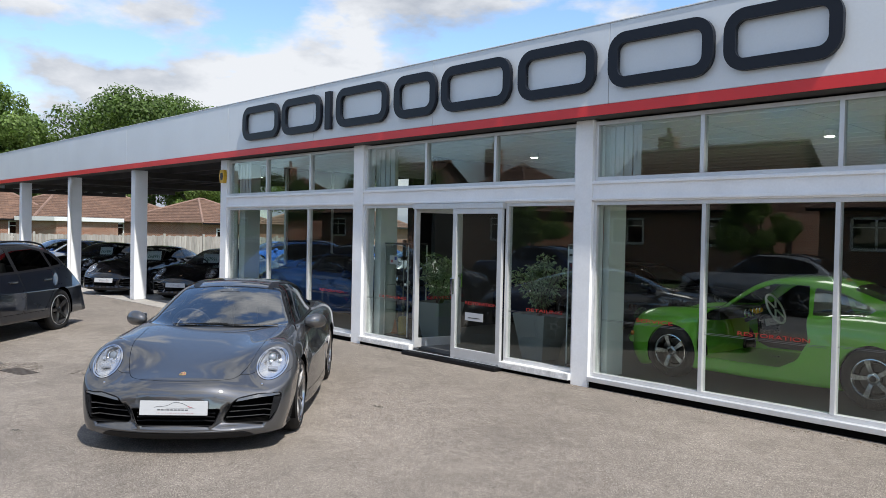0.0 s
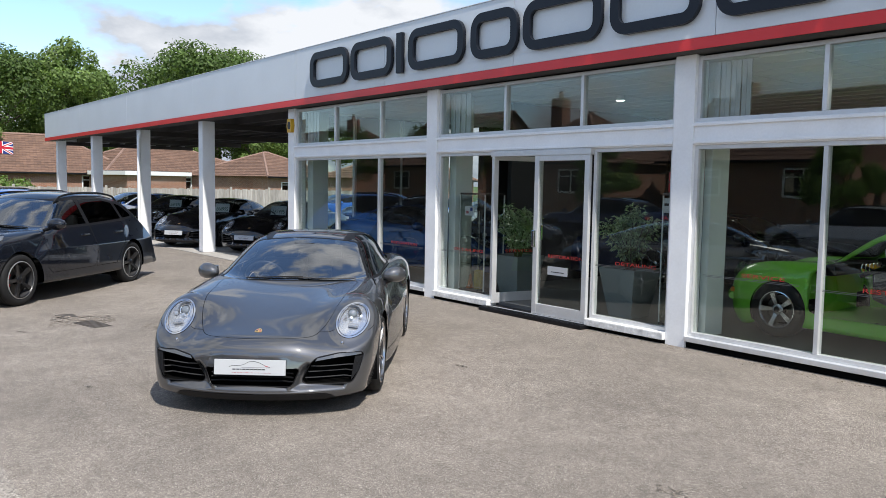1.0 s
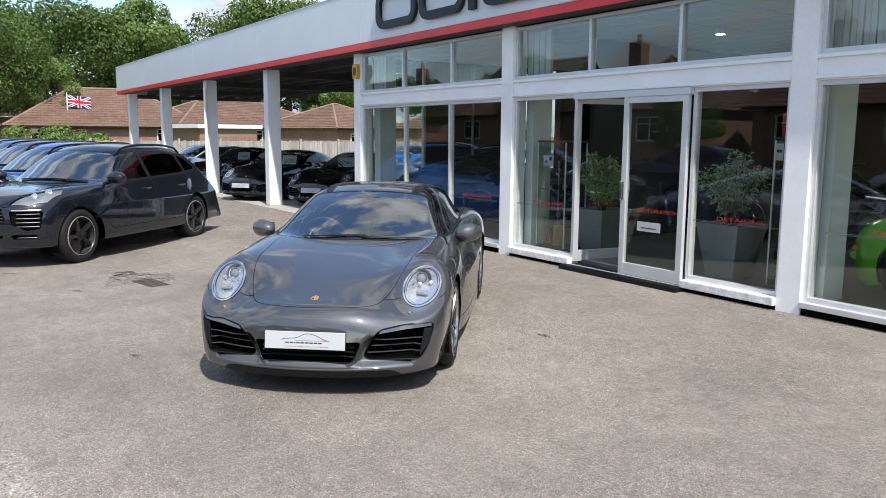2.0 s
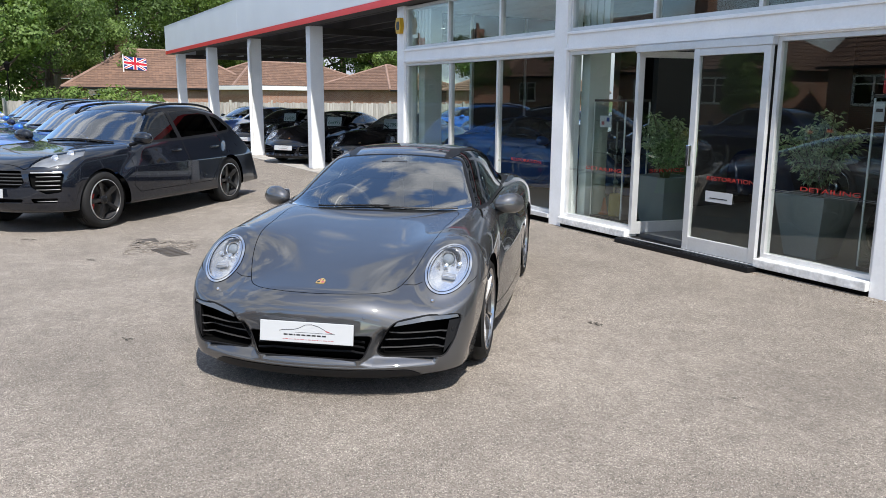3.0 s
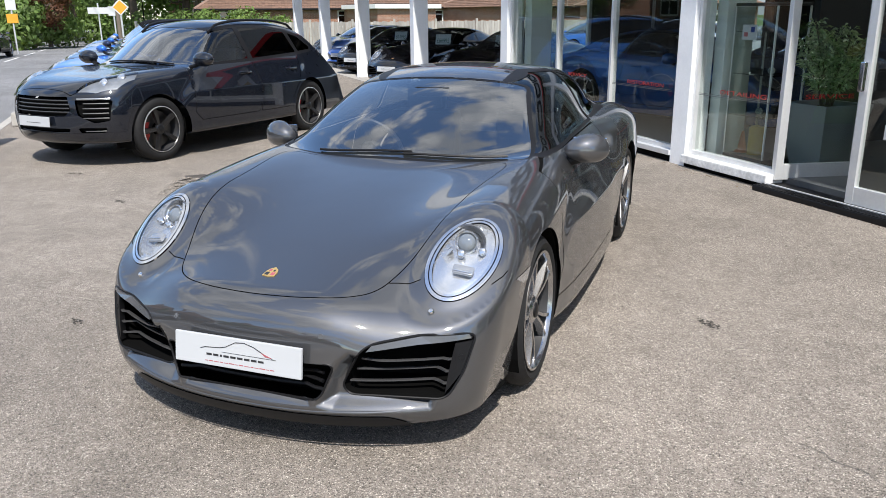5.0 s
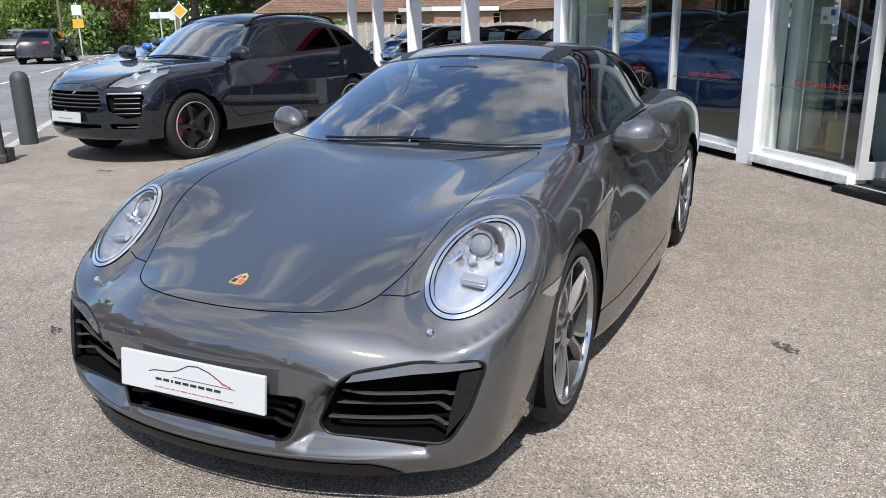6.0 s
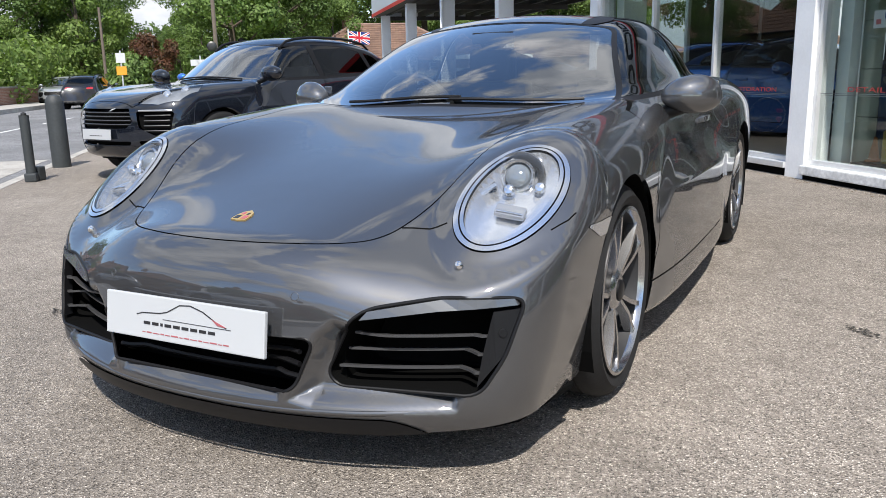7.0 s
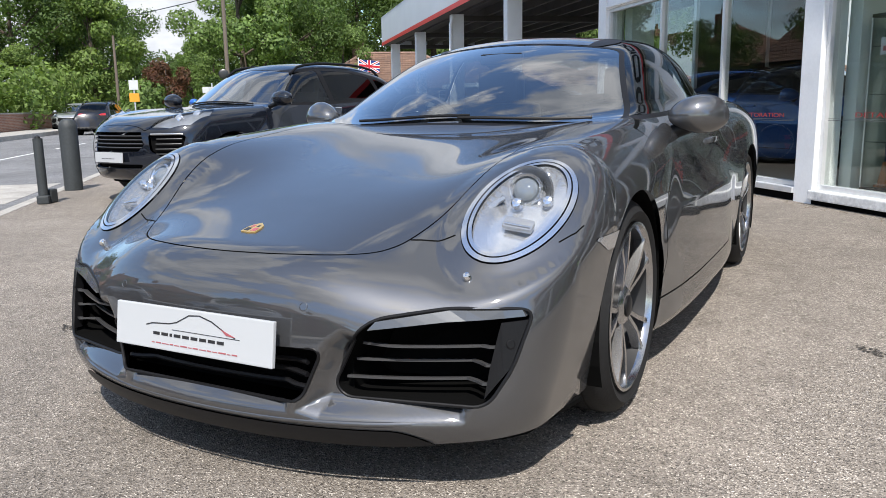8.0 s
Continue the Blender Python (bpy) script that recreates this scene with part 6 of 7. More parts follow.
def house(at, length, depth, eave, ridge, label, hip=True, windows=(), chimney=None, overhang=.35):
    """A house with its long side along local y; the front faces +x."""
    h = thing("house", label, "house", at, "houses round the forecourt")
    part("wall", box(-depth / 2, depth / 2, -length / 2, length / 2, -.1, eave, 0), HOUSE_BRICK, h)
    bm = bmesh.new()
    o, inset = overhang, (depth / 2 if hip else 0)
    a = [(-depth / 2 - o, -length / 2 - o, eave), (depth / 2 + o, -length / 2 - o, eave), (depth / 2 + o, length / 2 + o, eave), (-depth / 2 - o, length / 2 + o, eave)]
    r0, r1 = (0, -length / 2 + inset - (0 if hip else o), ridge), (0, length / 2 - inset + (0 if hip else o), ridge)
    # courses of tiles as low steps
    n = 16
    def course(p, q, s, t):
        rows = []
        for k in range(n + 1):
            f = k / n
            A, B = Vector(p).lerp(Vector(s), f), Vector(q).lerp(Vector(t), f)
            rows.append((A, B))
        up = Vector((0, 0, .035))
        for (A, B), (C, D) in zip(rows, rows[1:]):
            v = [bm.verts.new(w) for w in (A + up, B + up, D, C)]
            bm.faces.new(v)
            v2 = [bm.verts.new(w) for w in (A + up, B + up, B, A)]
            bm.faces.new(v2)
    course(a[1], a[2], r0, r1)
    course(a[3], a[0], r1, r0)
    if hip:
        course(a[0], a[1], r0, r0)
        course(a[2], a[3], r1, r1)
    else:
        for q in (0, 1):
            yy = (-length / 2, length / 2)[q]
            gv = [bm.verts.new((-depth / 2, yy, eave)), bm.verts.new((depth / 2, yy, eave)), bm.verts.new((0, yy, ridge - .05))]
            bm.faces.new(gv)
    part("roof", bm, ROOF_TILE, h, "brown clay tiled roof")
    bm = bmesh.new()
    add_tube(bm, [r0, r1], .12, 6)
    if hip:
        for p, q in ((a[0], r0), (a[1], r0), (a[2], r1), (a[3], r1)):
            add_tube(bm, [p, q], .10, 6)
    part("ridge_tiles", bm, RED_RIDGE, h)
    part("gutter", box(depth / 2 + o - .02, depth / 2 + o + .10, -length / 2 - o, length / 2 + o, eave - .10, eave + .01, .01), FRAME_WHITE if eave > 3 else BLACK_TRIM, h)
    for (y, z, w, hh) in windows:
        wi = new("window")
        wi.parent = h
        wi.matrix_basis = Matrix.Translation((depth / 2, y, z))
        part("pane", box(.005, .012, -w / 2, w / 2, 0, hh), DARK_PANE, wi)
        bm = bmesh.new()
        for (y0, y1, z0, z1) in ((-w / 2, w / 2, -.06, .05), (-w / 2, w / 2, hh - .06, hh + .02), (-w / 2 - .03, -w / 2 + .06, 0, hh), (w / 2 - .06, w / 2 + .03, 0, hh), (-.04, .04, 0, hh), (-w / 2, w / 2, hh * .68, hh * .68 + .05)):
            add_box(bm, .0, .05, y0, y1, z0, z1)
        part("frame", bm, FRAME_WHITE, wi)
    if chimney:
        cx, cy, cz = chimney
        part("chimney", box(cx - .35, cx + .35, cy - .45, cy + .45, ridge - .6, cz, .02), HOUSE_BRICK, h)
        part("chimney_pot", lathe([(.13, cz), (.14, cz + .1), (.11, cz + .4), (.13, cz + .45)], 12, "z", pose(cx, cy, 0)), RED_RIDGE, h)
    return h


house(pose(-65.2, 12.8, 0, 0, 0, -4), 13.0, 8.6, 2.15, 4.95, "low brick bungalow with a brown tiled hip roof", True, ((-4.4, .9, 1.6, 1.1), (3.9, .9, 1.8, 1.1)), (-1.5, -2.5, 5.9))
house(pose(-65.0, 22.5, 0, 0, 0, 16), 15.0, 9.0, 2.2, 4.3, "long brick bungalow with a brown tiled hip roof", True, ((4.6, 1.0, 1.9, .95), (-1, 1.0, 1.4, 1.0)))
house(pose(-59.0, 29.0, 0, 0, 0, 22), 9.0, 8.4, 2.15, 4.1, "small brick bungalow with a pyramid tiled roof", True, ((-2.2, 1.05, 1.6, .7),))
house(pose(-50.5, 36.5, 0, 0, 0, 30), 10.0, 8.4, 2.15, 4.3, "brick bungalow beyond the fence with a tiled roof", True, ((-2.2, 1.05, 1.6, .7),))
house(pose(-113, 11.5, 0, 0, 0, -3), 12.0, 8.0, 3.6, 7.4, "distant tile-hung house with white windows", True, ((-3.6, 1.6, 1.5, 1.2), (0.2, 1.6, 1.5, 1.2), (4, .3, 1.8, 1.1)), None)
ext = thing("flat_roof_extension", "flat-roofed brick extension with a white fascia board", "extension", pose(-56.4, 18.2, 0, 0, 0, 16), "houses round the forecourt")
part("wall", box(-2, 2, -2.3, 2.3, -.1, 2.05), HOUSE_BRICK, ext)
part("fascia_board", box(-2.2, 2.25, -2.6, 2.6, 2.051, 2.32, .01), FRAME_WHITE, ext)
part("roof_deck", box(-2.15, 2.2, -2.5, 2.5, 2.321, 2.36), SOFFIT, ext)
for k, (x, turn) in enumerate(((-30, 90), (-18.5, 90), (-7.5, 90), (4.0, 90), (15, 90), (-41.5, 90), (-53, 90), (-64.5, 90))):
    house(pose(x, -19.4 - (k % 2) * .9, 0, 0, 0, turn), 8.2, 8.4, 3.0, 5.9 + .3 * (k % 3), "red brick house with white windows across the road", k % 2 == 0,
          ((-2.5, 1.5, 1.7, 1.15), (2.1, 1.5, 1.7, 1.15)), (-.6, 2.9, 7.0))
stand(ash, -24.2, -13.5, .36, 10)
stand(oak, -46.5, -13.6, .38, 140)
stand(light, -35.5, -13.2, .34, 30)
stand(oak, -1.5, -13.8, .28, 60)
stand(light, 9.8, -13.0, .40, 90)
stand(oak, -36, -15, .42, 200)
stand(ash, -12.8, -12.5, .33, 100)

# fence behind the canopy
fence = thing("fence", "weathered timber panel fence with pale concrete posts", "fence")
a, b = Vector((-47.3, 2.0, 0)), Vector((-41.0, 27.5, 0))
n = 12
turn = math.degrees(math.atan2(b.y - a.y, b.x - a.x))
for k in range(n + 1):
    p = a.lerp(b, k / n)
    part("post", box(-.06, .06, -.06, .06, -.1, 1.42, .01, pose(p.x, p.y, 0, 0, 0, turn)), CONCRETE, fence)
    if k < n:
        L = (b - a).length / n
        pn = new("panel")
        pn.parent = fence
        pn.matrix_basis = pose(p.x, p.y, 0, 0, 0, turn)
        boards = 14
        for q in range(boards):
            x0 = .07 + (L - .14) * q / boards
            part("board", box(x0, x0 + (L - .14) / boards - .008, -.012 + .006 * (q % 2), .012 + .006 * (q % 2), .06, 1.28 + .02 * ((q * 5) % 3)), TIMBER, pn)

# ---------------------------------------------------------------- roadside
def signpost(x, y, height, label, plates):
    s = thing("road_sign", label, "road sign", pose(x, y, -.1), "road signs")
    part("pole", lathe([(.04, 0), (.04, height), (.02, height + .02)], 10), ALUMINIUM, s, "", True)
    for (z, w, h, mat, tilt) in plates:
        part("sign_plate", box(.045, .06 + .004 * (mat is SIGN_YELLOW), -w / 2, w / 2, -h / 2, h / 2, .005, pose(0, 0, z) @ pose(0, 0, 0, tilt, 0, 0)), mat, s)
    return s


SIGN_YELLOW = material("yellow_sign", (.75, .33, .03), .4, stain=.05)
SIGN_WHITE = material("white_sign", (.58, .59, .59), .4, stain=.05)
signpost(-48.3, -3.7, 2.7, "grey pole with a white and a yellow warning plate", ((2.35, .46, .50, SIGN_WHITE, 0), (1.70, .50, .44, SIGN_YELLOW, 0)))
signpost(-41, 1.5, 2.5, "yellow diamond sign on a grey pole", ((2.12, .50, .50, SIGN_WHITE, 45), (2.12, .40, .40, SIGN_YELLOW, 45)))
signpost(-48.5, .25, 2.4, "white street sign on a grey pole", ((2.05, 1.0, .32, SIGN_WHITE, 0),))
signpost(-47.5, 1.0, 2.0, "small white plate on a grey pole", ((2.02, .5, .45, SIGN_WHITE, 0),))
WOOD_POLE = material("creosoted_pole", (.15, .12, .095), .9, grain=.2, stretch=(1, 1, .1))
for x, y, h in ((-43.7, 1.3, 9.5), (-58, -6.1, 5.6)):
    tagged(part("utility_pole", lathe([(.105, -.1), (.09, h * .6), (.075, h)], 12, "z", pose(x, y, 0)), WOOD_POLE, None, "", True), "weathered wooden utility pole beside the road", "utility pole", "utility poles")
safety = thing("traffic_mirror", "round grey traffic mirror on the utility pole", "mirror", pose(-43.5, 1.12, 2.58))
part("mirror_disc", lathe([(.22, -.03), (.235, .0), (.21, .02), (.12, .035), (.001, .04)], 24, "x"), STEEL, safety, "", True)
part("bracket", box(-.12, -.02, -.03, .03, -.03, .03), STEEL, safety)
tagged(part("overhead_cable", tube([(-43.7, 1.25, 6.3), (-45, -.3, 6.05), (-60, -5.85, 6.85), (-78, -12.5, 7.9)], .022, 6), BLACK_TRIM), "thin black overhead cable between utility poles", "cable")
lamp = thing("street_lamp", "black lantern on a slim post", "street lamp", pose(-52.8, 2.4, 0))
part("post", lathe([(.06, 0), (.05, .6), (.035, .7), (.03, 2.9)], 10), MATT_BLACK, lamp, "", True)
part("lantern", lathe([(.08, 2.9), (.16, 3.25), (.18, 3.3), (.04, 3.45)], 8), MATT_BLACK, lamp)
wall = thing("roadside_wall", "low brown brick wall beside the road", "wall", kind="structure")
part("brickwork", box(-75, -40, -9.7, -9.45, -.1, .85), HOUSE_BRICK, wall)
part("coping", box(-75, -40, -9.73, -9.42, .851, .92, .01), CONCRETE, wall)
flag = thing("flagpole", "white flagpole with a blue, white and red flag", "flagpole", pose(-62.6, 9.9, 0))
part("pole", lathe([(.05, 0), (.04, 4.4), (.01, 4.5)], 10), FRAME_WHITE, flag, "", True)


def flag_piece(name, outline, mat, off):
    """A piece of the waving cloth, from (along, up) outlines."""
    bm = bmesh.new()
    for x0, z0, x1, z1, w in outline:
        n = 14
        L = math.hypot(x1 - x0, z1 - z0)
        nx, nz = -(z1 - z0) / L * w / 2, (x1 - x0) / L * w / 2
        rows = []
        for q in range(n + 1):
            f = q / n
            row = []
            for s in (-1, 1):
                u = min(1.5, max(0, x0 + (x1 - x0) * f + nx * s))
                v = min(.85, max(0, z0 + (z1 - z0) * f + nz * s))
                row.append(bm.verts.new((off + .10 * math.sin(u * 5.2) * (u / 1.5), .05 + u, 3.5 + v - .10 * u)))
            rows.append(row)
        for r, t in zip(rows, rows[1:]):
            bm.faces.new((r[0], r[1], t[1], t[0]))
    return part(name, bm, mat, flag)


FLAG_BLUE, FLAG_RED, FLAG_WHITE = material("flag_blue", (.01, .03, .18), .8), material("flag_red", (.50, .012, .03), .8), material("flag_white", (.75, .75, .76), .8)
flag_piece("flag_field", ((0, .425, 1.5, .425, .85),), FLAG_BLUE, 0)
flag_piece("flag_white_cross", ((0, 0, 1.5, .85, .17), (0, .85, 1.5, 0, .17), (.75, 0, .75, .85, .28), (0, .425, 1.5, .425, .28)), FLAG_WHITE, .006)
flag_piece("flag_red_cross", ((0, 0, 1.5, .85, .06), (0, .85, 1.5, 0, .06), (.75, 0, .75, .85, .16), (0, .425, 1.5, .425, .16)), FLAG_RED, .012)

# bollards by the kerb
BOLLARD = material("grey_green_bollard", (.036, .041, .043), .6, grain=.1, stain=.15, stain_scale=5.0, bump=.1)
b1 = thing("bollard", "slim grey bollard with a padlock loop and a hinged foot", "bollard", pose(-13.40, .36, -.1), "bollards by the kerb")
part("post", lathe([(.052, .0), (.052, .74), (.050, .73), (.02, .735)], 20), BOLLARD, b1, "", True)
part("lock_loop", lathe([(.03, .735), (.03, .76), (.012, .775)], 10), STEEL, b1, "", True)
part("foot", box(-.065, .065, -.065, .065, 0, .10, .02), BOLLARD, b1)
part("hinge_plate", box(-.05, .05, .06, .18, 0, .16, .02, pose(0, 0, 0, 0, 0, 65)), BOLLARD, b1)
b2 = thing("bollard", "thick dark grey round-topped bollard", "bollard", pose(-15.0, .33, -.1), "bollards by the kerb")
part("post", lathe([(.115, 0), (.115, .82), (.105, .88), (.07, .925), (.001, .94)], 26), BOLLARD, b2, "", True)
b3 = thing("bollard", "short stone bollard behind the grey car", "bollard", pose(-17.2, .45, -.1), "bollards by the kerb")
part("post", box(-.14, .14, -.14, .14, 0, .22, .03), CONCRETE, b3)

# cars on the road and across it
far_dark = copy_thing(blue_suv, pose(-47.6, -4.8, -.19, 0, 0, 176))
repaint(far_dark, PAINT_BLACK, "dark sport utility car on the road seen from behind", PAINT_BLUE)
far_silver = copy_thing(blue_suv, pose(-51.5, -7.6, -.19, 0, 0, -4))
repaint(far_silver, PAINT_SILVER, "silver car on the road facing the forecourt", PAINT_BLUE)
for o in (far_dark, far_silver):
    o["group"] = "cars on the road"
across = copy_thing(blue_suv, pose(-11.0, -6.0, -.19, 0, 0, 178))
repaint(across, PAINT_SILVER, "silver car parked across the road", PAINT_BLUE)
across["group"] = "cars across the road"
across2 = copy_thing(blue_suv, pose(-4.6, -6.2, -.19, 0, 0, 178))
repaint(across2, PAINT_SILVER, "pale car parked across the road", PAINT_BLUE)
across2["group"] = "cars across the road"
across3 = copy_thing(blue_suv, pose(-19.5, -6.2, -.19, 0, 0, 178))
repaint(across3, PAINT_NAVY, "dark blue car parked across the road", PAINT_BLUE)
across3["group"] = "cars across the road"
# worn white lines on the road
LINE = material("worn_line_paint", (.62, .62, .60), .8, stain=.25, stain_scale=6.0)
bm = bmesh.new()
for k in range(18):
    x = -100 + 6 * k
    add_box(bm, x, x + 4, -3.45, -3.35, -.1895, -.186)
tagged(part("centre_line", bm, LINE), "worn white dashed centre line", "road marking", kind="structure")
tagged(part("road_patch", box(-17.2, -14.4, -1.5, -.35, -.1898, -.186), CONCRETE), "pale repaired patch in the road", "road patch", kind="structure")


# ---------------------------------------------------------------- inside the showroom
def words(name, text, x0, x1, z, height, y, material, parent=None, turn=None):
    """Flat lettering in the built-in font, stretched to run from x0 to x1."""
    cu = bpy.data.curves.new(name, "FONT")
    cu.body, cu.extrude = text, .0004
    tmp = new(name, cu)
    deps = bpy.context.evaluated_depsgraph_get()
    me = bpy.data.meshes.new_from_object(tmp.evaluated_get(deps))
    bpy.data.objects.remove(tmp)
    co = np.array([v.co[:] for v in me.vertices])
    w, h = np.ptp(co[:, 0]), np.ptp(co[:, 1])
    for v in me.vertices:
        v.co = ((v.co.x - co[:, 0].min()) / w * (x1 - x0), -v.co.z, (v.co.y - co[:, 1].min()) / h * height)
    me.materials.clear()
    me.materials.append(material)
    ob = new(name, me)
    ob.matrix_basis = Matrix.Translation((x0, y, z)) if turn is None else turn @ Matrix.Translation((x0, y, z))
    if parent is not None:
        ob.parent = parent
    return ob


VINYL_RED = material("red_window_vinyl", (.42, .03, .022), .5)
VINYL_GREY = material("grey_window_vinyl", (.11, .115, .12), .5)
ON_GLASS = FACE + .080
for text, x0, x1, z in (("DETAILING", -13.75, -13.15, .79), ("SERVICE", -12.5, -12.02, .79), ("RESTORATION", -11.08, -10.38, .79), ("DETAILING", -9.45, -8.82, .80),
                        ("DETAILING", -6.45, -5.87, .84), ("SERVICE", -4.82, -4.36, .86), ("RESTORATION", -3.62, -2.9, .84), ("DETAILING", -2.2, -1.6, .86)):
    t = tagged(words("window_lettering", text, x0, x1, z - .03, .040, ON_GLASS, VINYL_RED), "red wide capitals stuck on the shop window", "lettering", "lettering on the glass")
    part("underline", box(-.45, x1 - x0 + .15, -.0004, .0004, -.018, -.014), VINYL_GREY, t)
    part("underline", box(-.45, x1 - x0 + .15, -.0004, .0004, -.032, -.028), VINYL_GREY, t)
t = tagged(words("window_lettering", "RESTORATION", -7.48, -6.90, .82, .040, FACE + .010, VINYL_RED), "red wide capitals stuck on the door glass", "lettering", "lettering on the glass")
t = tagged(words("window_lettering", "SERVICE", .22, .68, .71, .040, .018, VINYL_RED, None, pose(-8.56, FACE + .03, .085, 0, 0, 78)), "red wide capitals stuck on the door glass", "lettering", "lettering on the glass")
card = tagged(part("door_card", box(-7.48, -7.14, FACE + .006, FACE + .0095, .60, .71), PLATE_WHITE), "white card with a dark car line on the door", "sign")
part("printed_line", box(-7.42, -7.2, FACE + .0045, FACE + .0058, .635, .645), INK, card)

# pale pilasters behind the columns
for x in (-14.25, -9.84, -5.43, -1.0):
    tagged(part("pilaster", box(x, x + {-5.43: .09, -9.84: .15}.get(x, .22), FACE + .28, FACE + .62, .10, 3.10, .006), PALE_WALL), "pale plastered pilaster behind the glass", "pilaster", "pilasters", "structure")
tagged(part("partition", box(-9.95, -9.86, 9.2, 13.5, .10, 3.10), DARK_WALL), "charcoal partition between showroom bays", "wall", kind="structure")
CURTAIN = material("pale_blind", (.52, .54, .54), .85, grain=.05)
for x in (-5.3, -9.7, -14.1):
    bl = thing("vertical_blind", "drawn-back pale vertical blind behind the upper window", "blind", pose(x, FACE + .22, 2.42), "vertical blinds")
    for k in range(7):
        part("slat", box(.06 * k, .06 * k + .05, -.008 + .012 * (k % 2), .008 + .012 * (k % 2), 0, .66), CURTAIN, bl)

# potted plants
POT = material("slate_grey_planter", (.19, .21, .215), .45, grain=.06, stain=.06)
SOIL = material("planter_soil", (.05, .035, .025), .95, grain=.3)
VARIEGATED = leafy("variegated_leaf", (.10, .17, .085), .4, second=(.44, .50, .40), stain_scale=16.0)


def potted_plant(x, y, label, seed, tall=1.52, spread=.37):
    p = thing("potted_plant", label, "plant", pose(x, y, .10), "potted plants")
    bm = bmesh.new()
    rings = []
    for (h, z) in ((.175, 0), (.275, .60), (.275, .62), (.25, .62), (.245, .57)):
        rings.append([bm.verts.new((sx * h, sy * h, z)) for sx, sy in ((-1, -1), (1, -1), (1, 1), (-1, 1))])
    for r, t in zip(rings, rings[1:]):
        for k in range(4):
            bm.faces.new((r[k], r[(k + 1) % 4], t[(k + 1) % 4], t[k]))
    bm.faces.new(rings[0])
    part("planter", bm, POT, p)
    part("soil", box(-.24, .24, -.24, .24, .55, .571), SOIL, p)
    rng = np.random.default_rng(seed)
    bm = bmesh.new()
    tips = []
    for k in range(26):
        a, lean = rng.random() * 6.283, .10 + .9 * rng.random()
        top = (math.cos(a) * spread * lean, math.sin(a) * spread * lean, .62 + (tall - .75) * (.55 + .5 * rng.random()) * (1 - .25 * lean))
        add_tube(bm, [(math.cos(a) * .04, math.sin(a) * .04, .56), (top[0] * .4, top[1] * .4, (.62 + top[2]) / 2), top], .008, 5, [1, .8, .4])
        tips += [tuple(np.array((top[0] * f, top[1] * f, .60 + (top[2] - .60) * f))) for f in (.3, .5, .65, .8, .92, 1.0)]
    part("stems", bm, BARK, p)
    vs, fs = [], []
    for tip in tips:
        for q in range(14):
            d = rng.normal(size=3)
            d /= np.linalg.norm(d)
            d[2] = d[2] * .6 + .25
            side = np.cross(d, rng.normal(size=3))
            side /= np.linalg.norm(side)
            o = np.array(tip) + d * rng.random() * .06
            L, W = .055 + .035 * rng.random(), .010 + .006 * rng.random()
            droop = np.array((0, 0, -.03))
            b = len(vs)
            vs += [o, o + d * L * .45 + side * W, o + d * L + droop, o + d * L * .45 - side * W]
            fs.append((b, b + 1, b + 2, b + 3))
    raw("foliage", vs, fs, VARIEGATED, p)
    return p


potted_plant(-6.72, 8.30, "bushy variegated plant in a tapered slate planter by the door", 31)
potted_plant(-8.77, 8.32, "bushy variegated plant in a tapered slate planter inside the door", 37)

# glass display cabinets
CAB_FRAME = material("dark_cabinet_frame", (.03, .03, .032), .4)
CLEAR = clear_glass("cabinet_glass", (.85, .9, .88), .08)


def cabinet(x0, x1, y0, y1, top, label):
    c = thing("display_cabinet", label, "cabinet", pose(0, 0, 0), "display cabinets")
    part("base", box(x0, x1, y0, y1, .10, .16, .005), CAB_FRAME, c)
    part("top", box(x0, x1, y0, y1, top - .03, top, .005), CAB_FRAME, c)
    for x in (x0, x1 - .015):
        for y in (y0, y1 - .015):
            part("upright", box(x, x + .015, y, y + .015, .16, top - .03), ALUMINIUM, c)
    for z in (.55, .95, 1.35):
        part("shelf", box(x0 + .02, x1 - .02, y0 + .02, y1 - .02, z, z + .008), CLEAR, c)
    g = part("door_pane", box(x0 + .016, x1 - .016, y0 + .004, y0 + .008, .165, top - .035), CLEAR, c)
    g.visible_shadow = False
    return c


cabinet(-9.62, -9.05, 7.90, 8.30, 1.62, "tall glass display cabinet with small parts on its shelves")
cabinet(-6.02, -5.52, 7.95, 8.35, 1.68, "tall glass display cabinet under a red tool case")
TOY_YELLOW, TOY_RED, TOY_ORANGE = material("yellow_plastic", (.62, .36, .03), .35), material("red_case_plastic", (.42, .015, .025), .4), material("orange_plastic", (.7, .16, .03), .45)
tagged(part("parts_tin", lathe([(.075, .16), (.075, .42), (.06, .44), (.02, .45)], 20, "z", pose(-9.36, 8.08, .005)), TOY_YELLOW, None, "", True), "yellow tin on the floor of the cabinet", "tin")
tagged(part("marker_cone", lathe([(.07, .165), (.07, .18), (.045, .19), (.012, .38)], 16, "z", pose(-9.53, 8.06, 0)), TOY_ORANGE, None, "", True), "small orange marker cone beside the tin", "marker cone")
for k, (x, z) in enumerate(((-9.36, .558), (-9.25, .958))):
    bm = bmesh.new()
    bmesh.ops.create_uvsphere(bm, u_segments=16, v_segments=10, radius=.035, matrix=pose(x, 8.08, z + .035))
    tagged(part("white_ball", bm, PLATE_WHITE, None, "", True), "white ball ornament on a glass shelf", "ornament", "cabinet ornaments")
